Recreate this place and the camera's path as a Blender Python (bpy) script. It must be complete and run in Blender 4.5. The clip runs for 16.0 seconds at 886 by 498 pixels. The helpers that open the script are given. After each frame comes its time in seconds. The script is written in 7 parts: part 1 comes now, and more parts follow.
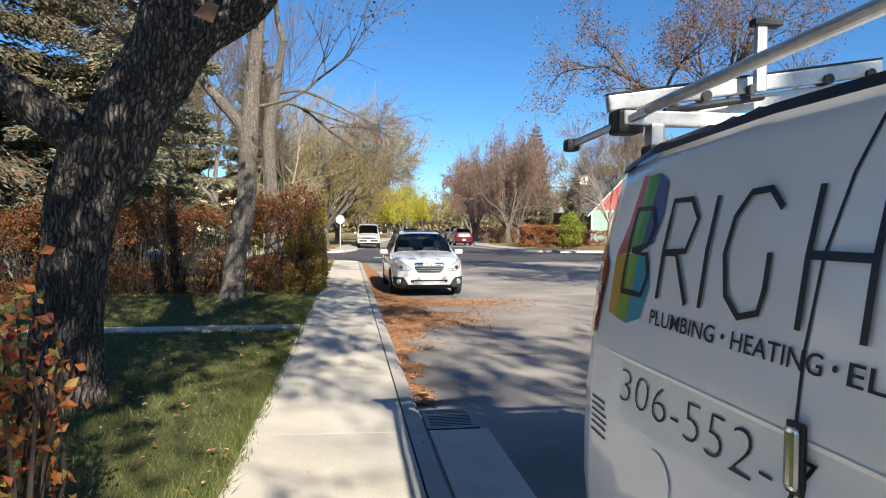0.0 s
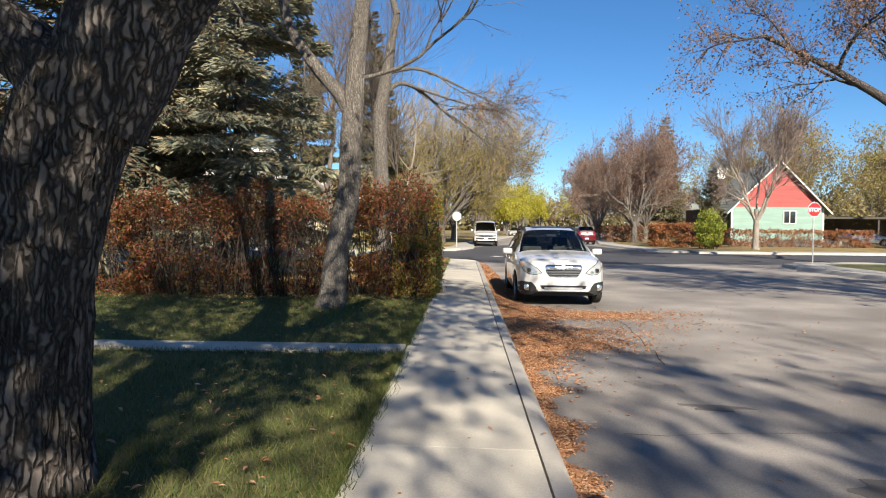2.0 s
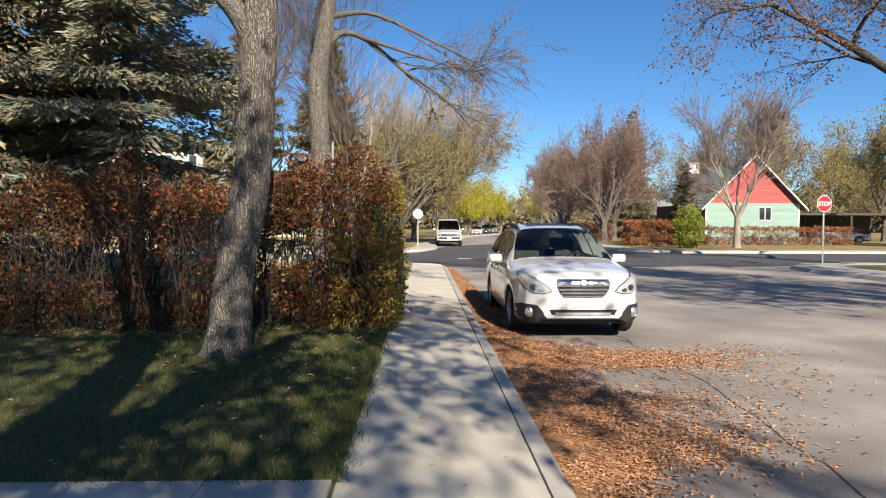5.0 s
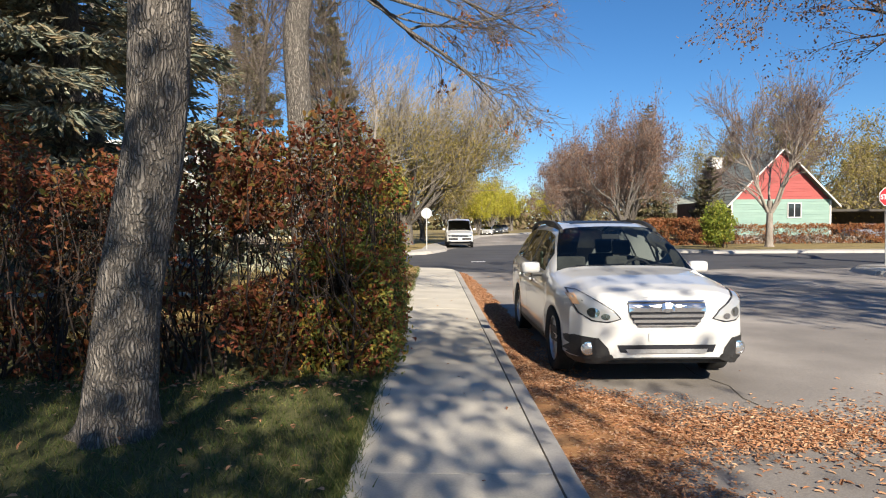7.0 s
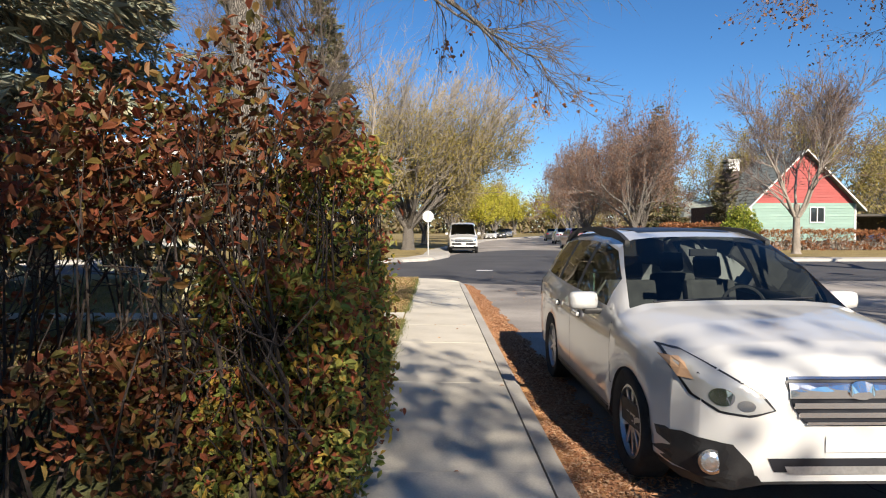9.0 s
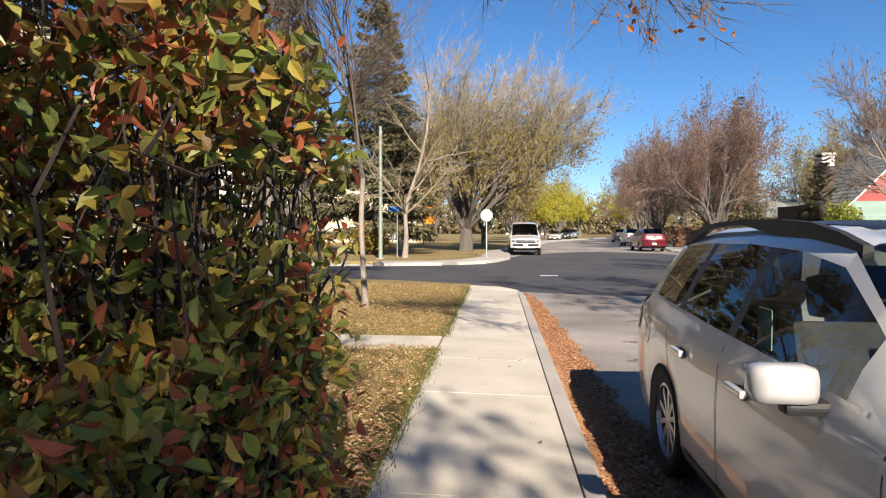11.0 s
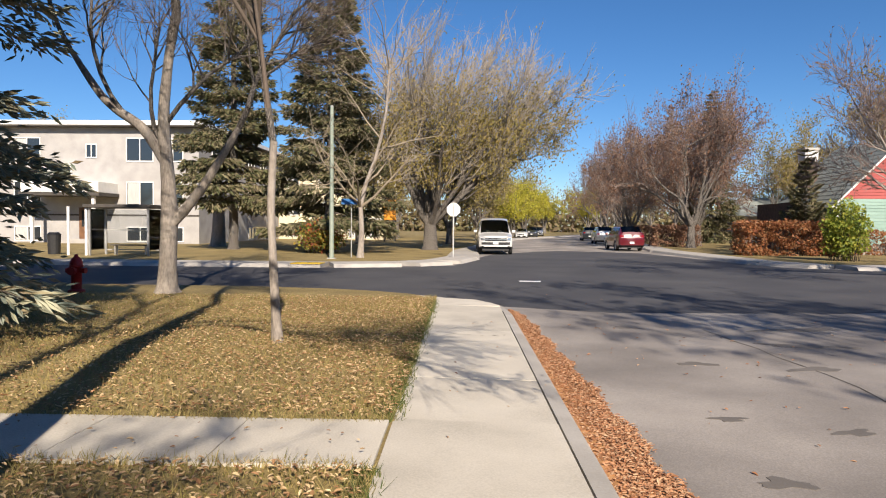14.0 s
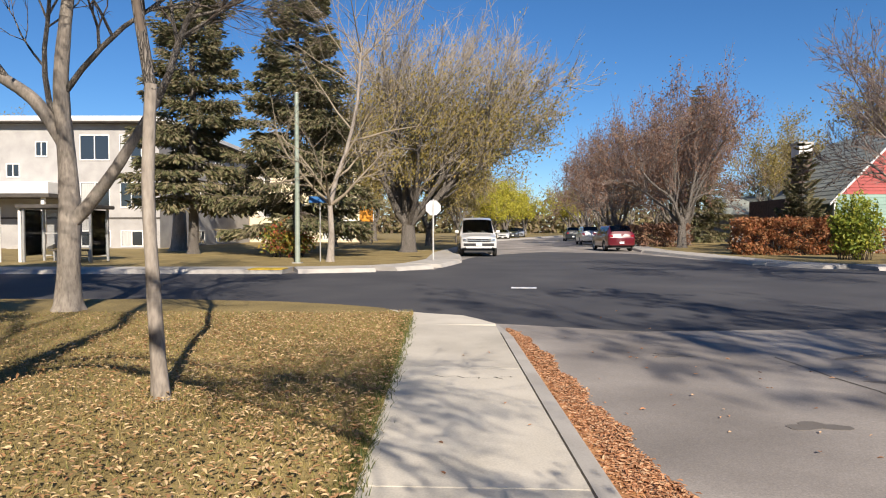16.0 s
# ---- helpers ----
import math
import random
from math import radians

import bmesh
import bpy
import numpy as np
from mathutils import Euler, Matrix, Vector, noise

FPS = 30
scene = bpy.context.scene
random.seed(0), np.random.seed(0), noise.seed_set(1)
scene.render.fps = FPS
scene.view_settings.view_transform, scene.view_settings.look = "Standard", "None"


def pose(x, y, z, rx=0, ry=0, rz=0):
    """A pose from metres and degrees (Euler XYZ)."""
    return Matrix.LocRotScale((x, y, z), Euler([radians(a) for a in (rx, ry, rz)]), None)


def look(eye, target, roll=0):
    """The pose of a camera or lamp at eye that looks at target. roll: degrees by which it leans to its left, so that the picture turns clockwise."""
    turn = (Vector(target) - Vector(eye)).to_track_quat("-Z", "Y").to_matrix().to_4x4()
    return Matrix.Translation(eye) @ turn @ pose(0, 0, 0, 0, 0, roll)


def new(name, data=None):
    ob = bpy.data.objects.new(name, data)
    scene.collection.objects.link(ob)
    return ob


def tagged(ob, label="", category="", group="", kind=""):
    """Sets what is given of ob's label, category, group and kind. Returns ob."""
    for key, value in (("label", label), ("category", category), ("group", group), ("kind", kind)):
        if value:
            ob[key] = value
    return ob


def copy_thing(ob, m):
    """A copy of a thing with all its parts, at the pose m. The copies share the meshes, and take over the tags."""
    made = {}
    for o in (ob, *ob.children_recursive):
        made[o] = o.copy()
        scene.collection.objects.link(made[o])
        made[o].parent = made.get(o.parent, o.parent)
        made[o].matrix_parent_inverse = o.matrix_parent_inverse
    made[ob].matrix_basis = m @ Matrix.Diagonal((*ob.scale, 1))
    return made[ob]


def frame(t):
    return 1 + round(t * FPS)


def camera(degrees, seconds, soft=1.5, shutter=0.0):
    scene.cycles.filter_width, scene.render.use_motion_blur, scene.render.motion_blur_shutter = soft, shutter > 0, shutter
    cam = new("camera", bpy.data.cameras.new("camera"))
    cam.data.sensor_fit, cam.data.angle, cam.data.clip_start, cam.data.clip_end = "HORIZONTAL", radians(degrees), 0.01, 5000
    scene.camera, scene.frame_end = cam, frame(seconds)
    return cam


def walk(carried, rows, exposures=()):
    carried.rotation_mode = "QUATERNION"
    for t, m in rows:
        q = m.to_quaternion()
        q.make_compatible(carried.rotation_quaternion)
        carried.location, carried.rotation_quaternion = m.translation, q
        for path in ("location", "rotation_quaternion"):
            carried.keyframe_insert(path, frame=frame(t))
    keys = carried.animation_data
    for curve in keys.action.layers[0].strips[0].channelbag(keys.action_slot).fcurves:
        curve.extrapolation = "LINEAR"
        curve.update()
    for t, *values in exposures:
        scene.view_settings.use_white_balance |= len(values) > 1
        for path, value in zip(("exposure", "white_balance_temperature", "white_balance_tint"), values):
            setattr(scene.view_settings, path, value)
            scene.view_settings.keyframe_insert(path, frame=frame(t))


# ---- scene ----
cam = camera(69.0, 16.0, soft=1.1)
PATH = [
    (0, (0.723, -1.011, 1.516), (1.013, 0.967, 1.454), 0.2),
    (0.5, (0.702, -0.378, 1.477), (0.863, 1.615, 1.405), 0.3),
    (1, (0.752, 0.207, 1.445), (0.862, 2.203, 1.38), 0.5),
    (1.5, (0.683, 0.899, 1.451), (0.729, 2.897, 1.364), 0.3),
    (2, (0.669, 1.49, 1.449), (0.603, 3.488, 1.379), 0.5),
    (2.5, (0.618, 2.185, 1.514), (0.722, 4.181, 1.444), -0.0),
    (3, (0.526, 2.824, 1.56), (0.545, 4.822, 1.48), 0.8),
    (3.5, (0.531, 3.523, 1.515), (0.555, 5.521, 1.434), 0.2),
    (4, (0.466, 4.216, 1.468), (0.497, 6.213, 1.377), 0.3),
    (4.2, (0.483, 4.473, 1.456), (0.537, 6.471, 1.379), 0.4),
    (6.3, (0.47, 7.503, 1.407), (0.525, 9.501, 1.339), -0.1),
    (6.5, (0.484, 7.698, 1.403), (0.512, 9.697, 1.346), -0.0),
    (7, (0.479, 8.4, 1.409), (0.511, 10.399, 1.338), -0.3),
    (7.5, (0.407, 9.059, 1.466), (0.382, 11.057, 1.389), 0.3),
    (8, (0.419, 9.768, 1.438), (0.558, 11.762, 1.373), -0.0),
    (8.5, (0.372, 10.423, 1.468), (0.427, 12.421, 1.398), -0.1),
    (8.7, (0.434, 10.692, 1.457), (0.48, 12.691, 1.397), -0.1),
    (10.8, (0.643, 13.537, 1.461), (0.419, 15.523, 1.389), -0.0),
    (11, (0.696, 13.808, 1.421), (0.527, 15.8, 1.362), 0.1),
    (11.5, (0.756, 14.464, 1.438), (0.825, 16.461, 1.364), 0.2),
    (12, (0.761, 15.132, 1.44), (0.772, 17.131, 1.361), 0.6),
    (12.5, (0.732, 15.823, 1.397), (0.758, 17.822, 1.324), 0.8),
    (13, (0.588, 16.501, 1.374), (0.512, 18.498, 1.304), 1.1),
    (13.5, (0.541, 17.179, 1.344), (0.451, 19.177, 1.29), 0.4),
    (14, (0.463, 17.785, 1.369), (0.408, 19.783, 1.302), 0.5),
    (14.5, (0.416, 18.475, 1.292), (0.419, 20.473, 1.226), 0.5),
    (15, (0.389, 19.173, 1.253), (0.381, 21.172, 1.197), 0.2),
    (15.5, (0.391, 19.845, 1.253), (0.422, 21.844, 1.204), -0.0),
    (16, (0.416, 20.451, 1.276), (0.424, 22.45, 1.216), -0.0),
]
walk(cam, [(t, look(eye, target, roll)) for t, eye, target, roll in PATH],
     [(0, 1.14, 6500, 7), (1.5, 1.04, 6660, 8), (4, 0.99, 6740, 9), (8, 0.92, 6600, 9), (10.8, 1.0, 6800, 13), (12.5, 0.86, 6760, 14), (14, 0.76, 6700, 13), (16, 0.73, 6580, 12)])

# ---- light ----
SUN_AZ, SUN_EL = radians(166), radians(32)
sun_way = Vector((math.sin(SUN_AZ) * math.cos(SUN_EL), math.cos(SUN_AZ) * math.cos(SUN_EL), math.sin(SUN_EL)))
world = bpy.data.worlds.new("sky")
scene.world = world
world.use_nodes = True
wn = world.node_tree
sky = wn.nodes.new("ShaderNodeTexSky")
sky.sky_type = "NISHITA"
sky.sun_disc = False
sky.sun_elevation, sky.sun_rotation = SUN_EL, SUN_AZ
sky.altitude, sky.air_density, sky.dust_density, sky.ozone_density = 900, 1.0, 0.0, 7.0
rich = wn.nodes.new("ShaderNodeHueSaturation")
rich.inputs["Saturation"].default_value = 1.12
wn.links.new(sky.outputs[0], rich.inputs["Color"])
wn.links.new(rich.outputs[0], wn.nodes["Background"].inputs[0])
wn.nodes["Background"].inputs[1].default_value = 0.07
sun_data = bpy.data.lights.new("sun", "SUN")
sun_data.energy, sun_data.angle, sun_data.color = 5.0, radians(0.53), (1.0, 0.9, 0.76)
sun = new("sun", sun_data)
sun.matrix_world = look(sun_way * 60, (0, 0, 0))


# ---- materials ----
def mat(name, colors, scale=4.0, fine=60.0, rough=0.8, metal=0.0, bump=0.3, spec=0.4, stretch=(1, 1, 1), coat=0.0, rand=0.0, island=0.0,
        bump_dist=0.01, fine_amount=0.35, extra=None):
    """Two scales of noise over two or three colours, with relief. rand: spread of brightness from piece to piece."""
    m = bpy.data.materials.new(name)
    m.use_nodes = True
    t = m.node_tree
    n, l = t.nodes, t.links
    b = n["Principled BSDF"]
    b.inputs["Roughness"].default_value, b.inputs["Metallic"].default_value = rough, metal
    b.inputs["Specular IOR Level"].default_value = spec
    b.inputs["Coat Weight"].default_value, b.inputs["Coat Roughness"].default_value = coat, 0.06
    tc, mp, oi = n.new("ShaderNodeTexCoord"), n.new("ShaderNodeMapping"), n.new("ShaderNodeObjectInfo")
    mp.inputs["Scale"].default_value = stretch
    add = n.new("ShaderNodeVectorMath")
    sc = n.new("ShaderNodeMath")
    sc.operation, sc.inputs[1].default_value = "MULTIPLY", 57.0
    l.new(oi.outputs["Random"], sc.inputs[0])
    l.new(tc.outputs["Object"], add.inputs[0])
    l.new(sc.outputs[0], add.inputs[1])
    l.new(add.outputs[0], mp.inputs["Vector"])
    big, small = n.new("ShaderNodeTexNoise"), n.new("ShaderNodeTexNoise")
    for q, s, d in ((big, scale, 4), (small, fine, 3)):
        q.inputs["Scale"].default_value, q.inputs["Detail"].default_value = s, d
        l.new(mp.outputs[0], q.inputs["Vector"])
    mix = n.new("ShaderNodeMix")
    mix.inputs[0].default_value = fine_amount
    l.new(big.outputs["Fac"], mix.inputs[2])
    l.new(small.outputs["Fac"], mix.inputs[3])
    ramp = n.new("ShaderNodeValToRGB")
    l.new(mix.outputs[0], ramp.inputs[0])
    e = ramp.color_ramp.elements
    stops = [0.36, 0.64] if len(colors) == 2 else [0.34 + 0.32 * i / (len(colors) - 1) for i in range(len(colors))]
    while len(e) < len(colors):
        e.new(0.5)
    for q, p, c in zip(e, stops, colors):
        q.position, q.color = p, (*c, 1)
    out = ramp.outputs[0]
    src = None
    if island:
        src, amount = n.new("ShaderNodeNewGeometry").outputs["Random Per Island"], island
    elif rand:
        src, amount = oi.outputs["Random"], rand
    if src is not None:
        hsv = n.new("ShaderNodeHueSaturation")
        mr = n.new("ShaderNodeMapRange")
        mr.inputs[3].default_value, mr.inputs[4].default_value = 1 - amount, 1 + amount
        l.new(src, mr.inputs[0])
        l.new(mr.outputs[0], hsv.inputs["Value"])
        l.new(out, hsv.inputs["Color"])
        out = hsv.outputs[0]
    if extra:
        out = extra(t, out, tc)
    l.new(out, b.inputs["Base Color"])
    if bump:
        bp = n.new("ShaderNodeBump")
        bp.inputs["Strength"].default_value, bp.inputs["Distance"].default_value = bump, bump_dist
        l.new(mix.outputs[0], bp.inputs["Height"])
        l.new(bp.outputs[0], b.inputs["Normal"])
    return m


def leafy(name, colors, rough=0.55, trans=0.35):
    """Leaves: each takes its own colour along a ramp, and lets some light through."""
    m = bpy.data.materials.new(name)
    m.use_nodes = True
    t = m.node_tree
    n, l = t.nodes, t.links
    b = n["Principled BSDF"]
    b.inputs["Roughness"].default_value, b.inputs["Specular IOR Level"].default_value = rough, 0.35
    g, ramp = n.new("ShaderNodeNewGeometry"), n.new("ShaderNodeValToRGB")
    l.new(g.outputs["Random Per Island"], ramp.inputs[0])
    e = ramp.color_ramp.elements
    while len(e) < len(colors):
        e.new(0.5)
    for i, c in enumerate(colors):
        e[i].position, e[i].color = i / (len(colors) - 1), (*c, 1)
    l.new(ramp.outputs[0], b.inputs["Base Color"])
    tr, mx = n.new("ShaderNodeBsdfTranslucent"), n.new("ShaderNodeMixShader")
    l.new(ramp.outputs[0], tr.inputs[0])
    mx.inputs[0].default_value = trans
    l.new(b.outputs[0], mx.inputs[1])
    l.new(tr.outputs[0], mx.inputs[2])
    l.new(mx.outputs[0], n["Material Output"].inputs[0])
    return m


def plain(name, color, rough=0.5, metal=0.0, spec=0.5, coat=0.0, glow=0.0):
    m = bpy.data.materials.new(name)
    m.use_nodes = True
    b = m.node_tree.nodes["Principled BSDF"]
    b.inputs["Base Color"].default_value = (*color, 1)
    b.inputs["Roughness"].default_value, b.inputs["Metallic"].default_value = rough, metal
    b.inputs["Specular IOR Level"].default_value, b.inputs["Coat Weight"].default_value = spec, coat
    return m


def glassy(name, color=(0.8, 0.85, 0.85), rough=0.0):
    """A clear pane: mirror-like by its Fresnel gloss, tinted where one looks through."""
    m = bpy.data.materials.new(name)
    m.use_nodes = True
    t = m.node_tree
    n, l = t.nodes, t.links
    tr, gl, fr, mx = n.new("ShaderNodeBsdfTransparent"), n.new("ShaderNodeBsdfGlossy"), n.new("ShaderNodeFresnel"), n.new("ShaderNodeMixShader")
    tr.inputs[0].default_value = (*color, 1)
    gl.inputs["Roughness"].default_value = rough
    fr.inputs[0].default_value = 1.6
    l.new(fr.outputs[0], mx.inputs[0])
    l.new(tr.outputs[0], mx.inputs[1])
    l.new(gl.outputs[0], mx.inputs[2])
    l.new(mx.outputs[0], n["Material Output"].inputs[0])
    return m


def bark(name, deep, mid, light, scale, tall, depth):
    """Plated bark: long ridges parted by dark crevices."""
    m = mat(name, [mid, light], 4, 45, 0.95, bump=0, stretch=(1, 1, 0.3), fine_amount=0.55)
    t = m.node_tree
    n, l = t.nodes, t.links
    p = n["Principled BSDF"]
    tc, mp, vo, nz, ad = n.new("ShaderNodeTexCoord"), n.new("ShaderNodeMapping"), n.new("ShaderNodeTexVoronoi"), n.new("ShaderNodeTexNoise"), n.new("ShaderNodeMix")
    mp.inputs["Scale"].default_value = (1, 1, tall)
    nz.inputs["Scale"].default_value = 5.0
    nz.inputs["Detail"].default_value = 3.0
    ad.data_type, ad.blend_type = "RGBA", "ADD"
    ad.inputs[0].default_value = 0.11
    l.new(tc.outputs["Object"], mp.inputs["Vector"])
    l.new(tc.outputs["Object"], nz.inputs["Vector"])
    l.new(mp.outputs[0], ad.inputs[6])
    l.new(nz.outputs["Color"], ad.inputs[7])
    vo.feature = "DISTANCE_TO_EDGE"
    vo.inputs["Scale"].default_value = scale
    l.new(ad.outputs[2], vo.inputs["Vector"])
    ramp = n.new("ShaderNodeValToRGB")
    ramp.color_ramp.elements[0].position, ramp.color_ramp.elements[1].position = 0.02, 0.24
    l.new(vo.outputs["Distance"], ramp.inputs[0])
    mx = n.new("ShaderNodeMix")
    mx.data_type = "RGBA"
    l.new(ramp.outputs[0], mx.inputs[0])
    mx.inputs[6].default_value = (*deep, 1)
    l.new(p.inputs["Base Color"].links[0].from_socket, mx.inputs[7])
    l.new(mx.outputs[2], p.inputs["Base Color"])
    bp = n.new("ShaderNodeBump")
    bp.inputs["Strength"].default_value, bp.inputs["Distance"].default_value = 1.0, depth
    l.new(ramp.outputs[0], bp.inputs["Height"])
    l.new(bp.outputs[0], p.inputs["Normal"])
    return m


M_ASPHALT = mat("worn_asphalt", [(0.15, 0.136, 0.124), (0.24, 0.218, 0.198), (0.38, 0.346, 0.31)], 0.5, 90, 0.9, bump=0.5, fine_amount=0.3, bump_dist=0.004)
M_DARK_ASPHALT = mat("new_asphalt", [(0.045, 0.046, 0.052), (0.062, 0.062, 0.068), (0.085, 0.084, 0.086)], 0.5, 110, 0.85, bump=0.5, fine_amount=0.4, bump_dist=0.004)
M_PATCH = mat("asphalt_patch", [(0.11, 0.1, 0.092), (0.155, 0.14, 0.125)], 2.0, 90, 0.88, bump=0.5, bump_dist=0.004)
M_CONCRETE = mat("sidewalk_concrete", [(0.41, 0.378, 0.318), (0.51, 0.472, 0.4), (0.585, 0.543, 0.462)], 1.6, 75, 0.9, bump=0.35, rand=0.06, fine_amount=0.4, bump_dist=0.003)
M_KERB = mat("kerb_concrete", [(0.33, 0.31, 0.28), (0.43, 0.405, 0.37)], 2.2, 60, 0.9, bump=0.45, rand=0.07, bump_dist=0.004)
M_JOINT = mat("joint_dirt", [(0.035, 0.03, 0.025), (0.08, 0.07, 0.055)], 8, 80, 0.95)
M_SOIL_GREEN = mat("lawn_green_soil", [(0.045, 0.055, 0.02), (0.085, 0.09, 0.032), (0.15, 0.135, 0.055)], 0.9, 45, 0.95, bump=0.8, fine_amount=0.5, bump_dist=0.02)
M_SOIL_DRY = mat("lawn_dry_soil", [(0.13, 0.1, 0.04), (0.24, 0.18, 0.07), (0.34, 0.265, 0.115)], 0.8, 45, 0.95, bump=0.8, fine_amount=0.5, bump_dist=0.02)
M_BLADE_GREEN = leafy("grass_green", [(0.05, 0.085, 0.02), (0.09, 0.125, 0.03), (0.15, 0.17, 0.05), (0.26, 0.22, 0.09)])
M_BLADE_DRY = leafy("grass_dry", [(0.36, 0.28, 0.11), (0.46, 0.36, 0.16), (0.32, 0.27, 0.09), (0.2, 0.2, 0.06)])
M_LITTER = leafy("fallen_leaves", [(0.28, 0.13, 0.065), (0.42, 0.2, 0.1), (0.52, 0.28, 0.15), (0.6, 0.4, 0.25), (0.34, 0.16, 0.08)], 0.7, 0.15)
M_LITTER_BED = mat("leaf_bed", [(0.24, 0.11, 0.042), (0.4, 0.2, 0.08), (0.5, 0.28, 0.12)], 9, 60, 0.9, bump=1.0, bump_dist=0.02)
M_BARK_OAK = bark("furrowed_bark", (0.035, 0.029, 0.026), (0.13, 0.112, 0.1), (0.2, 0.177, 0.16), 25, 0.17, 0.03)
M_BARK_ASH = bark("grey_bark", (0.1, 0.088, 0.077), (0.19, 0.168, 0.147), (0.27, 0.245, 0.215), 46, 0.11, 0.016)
M_BARK_PALE = mat("pale_bark", [(0.15, 0.13, 0.11), (0.27, 0.235, 0.2), (0.36, 0.32, 0.275)], 4, 34, 0.95, bump=0.8, stretch=(1, 1, 0.3), bump_dist=0.015, fine_amount=0.5)
M_TWIG = mat("twigs", [(0.1, 0.08, 0.065), (0.17, 0.135, 0.11)], 2, 20, 0.95, bump=0)
M_TWIG_PALE = mat("pale_twigs", [(0.2, 0.165, 0.12), (0.3, 0.25, 0.18)], 2, 20, 0.95, bump=0)
M_TWIG_ELM = mat("elm_twigs", [(0.23, 0.2, 0.165), (0.34, 0.3, 0.25)], 2, 20, 0.95, bump=0)
M_SHRUB_RED = leafy("red_shrub_leaves", [(0.42, 0.08, 0.04), (0.5, 0.2, 0.06), (0.26, 0.07, 0.04), (0.36, 0.3, 0.08), (0.55, 0.14, 0.07), (0.2, 0.22, 0.05)], 0.45, 0.45)
M_TWIG_RED = mat("reddish_twigs", [(0.145, 0.11, 0.095), (0.23, 0.18, 0.155)], 2, 20, 0.95, bump=0)
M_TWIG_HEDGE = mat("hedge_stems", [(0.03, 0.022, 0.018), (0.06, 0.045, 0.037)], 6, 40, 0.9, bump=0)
M_NEEDLE_BLUE = leafy("blue_needles", [(0.1, 0.13, 0.1), (0.22, 0.25, 0.2), (0.34, 0.36, 0.27), (0.42, 0.4, 0.27), (0.34, 0.25, 0.14), (0.16, 0.18, 0.135)], 0.7, 0.12)
M_NEEDLE_OLIVE = leafy("olive_needles", [(0.06, 0.07, 0.032), (0.125, 0.135, 0.058), (0.2, 0.185, 0.092), (0.28, 0.235, 0.14), (0.16, 0.13, 0.09)], 0.7, 0.12)
# brown mixed in, and the green tones darkened to carry the tree's shade
M_NEEDLE_SHADE = leafy("shaded_brown_needles", [(0.06, 0.075, 0.055), (0.12, 0.14, 0.1), (0.2, 0.2, 0.13), (0.2, 0.13, 0.08), (0.14, 0.09, 0.06)], 0.7, 0.12)
M_HEDGE_RUST = leafy("rust_leaves", [(0.09, 0.035, 0.02), (0.2, 0.065, 0.032), (0.28, 0.11, 0.042), (0.15, 0.14, 0.035), (0.34, 0.09, 0.05), (0.12, 0.05, 0.028), (0.1, 0.1, 0.03)], 0.5, 0.45)
M_HEDGE_GREEN = leafy("green_yellow_leaves", [(0.1, 0.14, 0.035), (0.17, 0.22, 0.05), (0.27, 0.29, 0.07), (0.42, 0.4, 0.09), (0.52, 0.32, 0.06), (0.2, 0.2, 0.06), (0.46, 0.12, 0.06), (0.26, 0.1, 0.05)], 0.45, 0.45)
M_LEAF_OLIVE = leafy("olive_yellow_leaves", [(0.22, 0.18, 0.055), (0.32, 0.26, 0.075), (0.36, 0.27, 0.1), (0.2, 0.19, 0.05)])
M_LEAF_YELLOW = leafy("yellow_leaves", [(0.4, 0.36, 0.04), (0.5, 0.44, 0.06), (0.28, 0.32, 0.04)])
M_LEAF_LIME = leafy("lime_leaves", [(0.14, 0.2, 0.03), (0.28, 0.33, 0.05), (0.4, 0.38, 0.06)])
M_LEAF_BROWN = leafy("dead_brown_leaves", [(0.16, 0.085, 0.055), (0.24, 0.13, 0.085), (0.31, 0.19, 0.12)])
M_LEAF_RUST = leafy("orange_leaves", [(0.26, 0.09, 0.04), (0.36, 0.15, 0.06), (0.3, 0.17, 0.08)])


# ---- mesh helpers ----
def np_mesh(name, verts, faces, material=None, smooth=False):
    """verts (n, 3); faces (m, 3) or (m, 4), or a list of such arrays."""
    me = bpy.data.meshes.new(name)
    verts = np.asarray(verts, dtype=np.float32)
    if not isinstance(faces, list):
        faces = [faces]
    faces = [np.asarray(f, dtype=np.int32) for f in faces if len(f)]
    sizes = np.concatenate([np.full(len(f), f.shape[1], dtype=np.int32) for f in faces])
    loops = np.concatenate([f.ravel() for f in faces])
    me.vertices.add(len(verts))
    me.vertices.foreach_set("co", verts.ravel())
    me.loops.add(len(loops))
    me.loops.foreach_set("vertex_index", loops)
    me.polygons.add(len(sizes))
    me.polygons.foreach_set("loop_start", np.concatenate([[0], np.cumsum(sizes)[:-1]]).astype(np.int32))
    me.polygons.foreach_set("use_smooth", np.full(len(sizes), smooth))
    me.update(calc_edges=True)
    me.validate()
    if material:
        me.materials.append(material)
    return me


def thing(name, label, category, group="", kind="", at=None):
    ob = new(name)
    ob.empty_display_size = 0.1
    if at is not None:
        ob.matrix_basis = at if isinstance(at, Matrix) else Matrix.Translation(at)
    return tagged(ob, label, category, group, kind)


def mesh_part(name, me, parent=None, label="", kind=""):
    ob = new(name, me)
    if parent is not None:
        ob.parent = parent
    return tagged(ob, label=label, kind=kind)


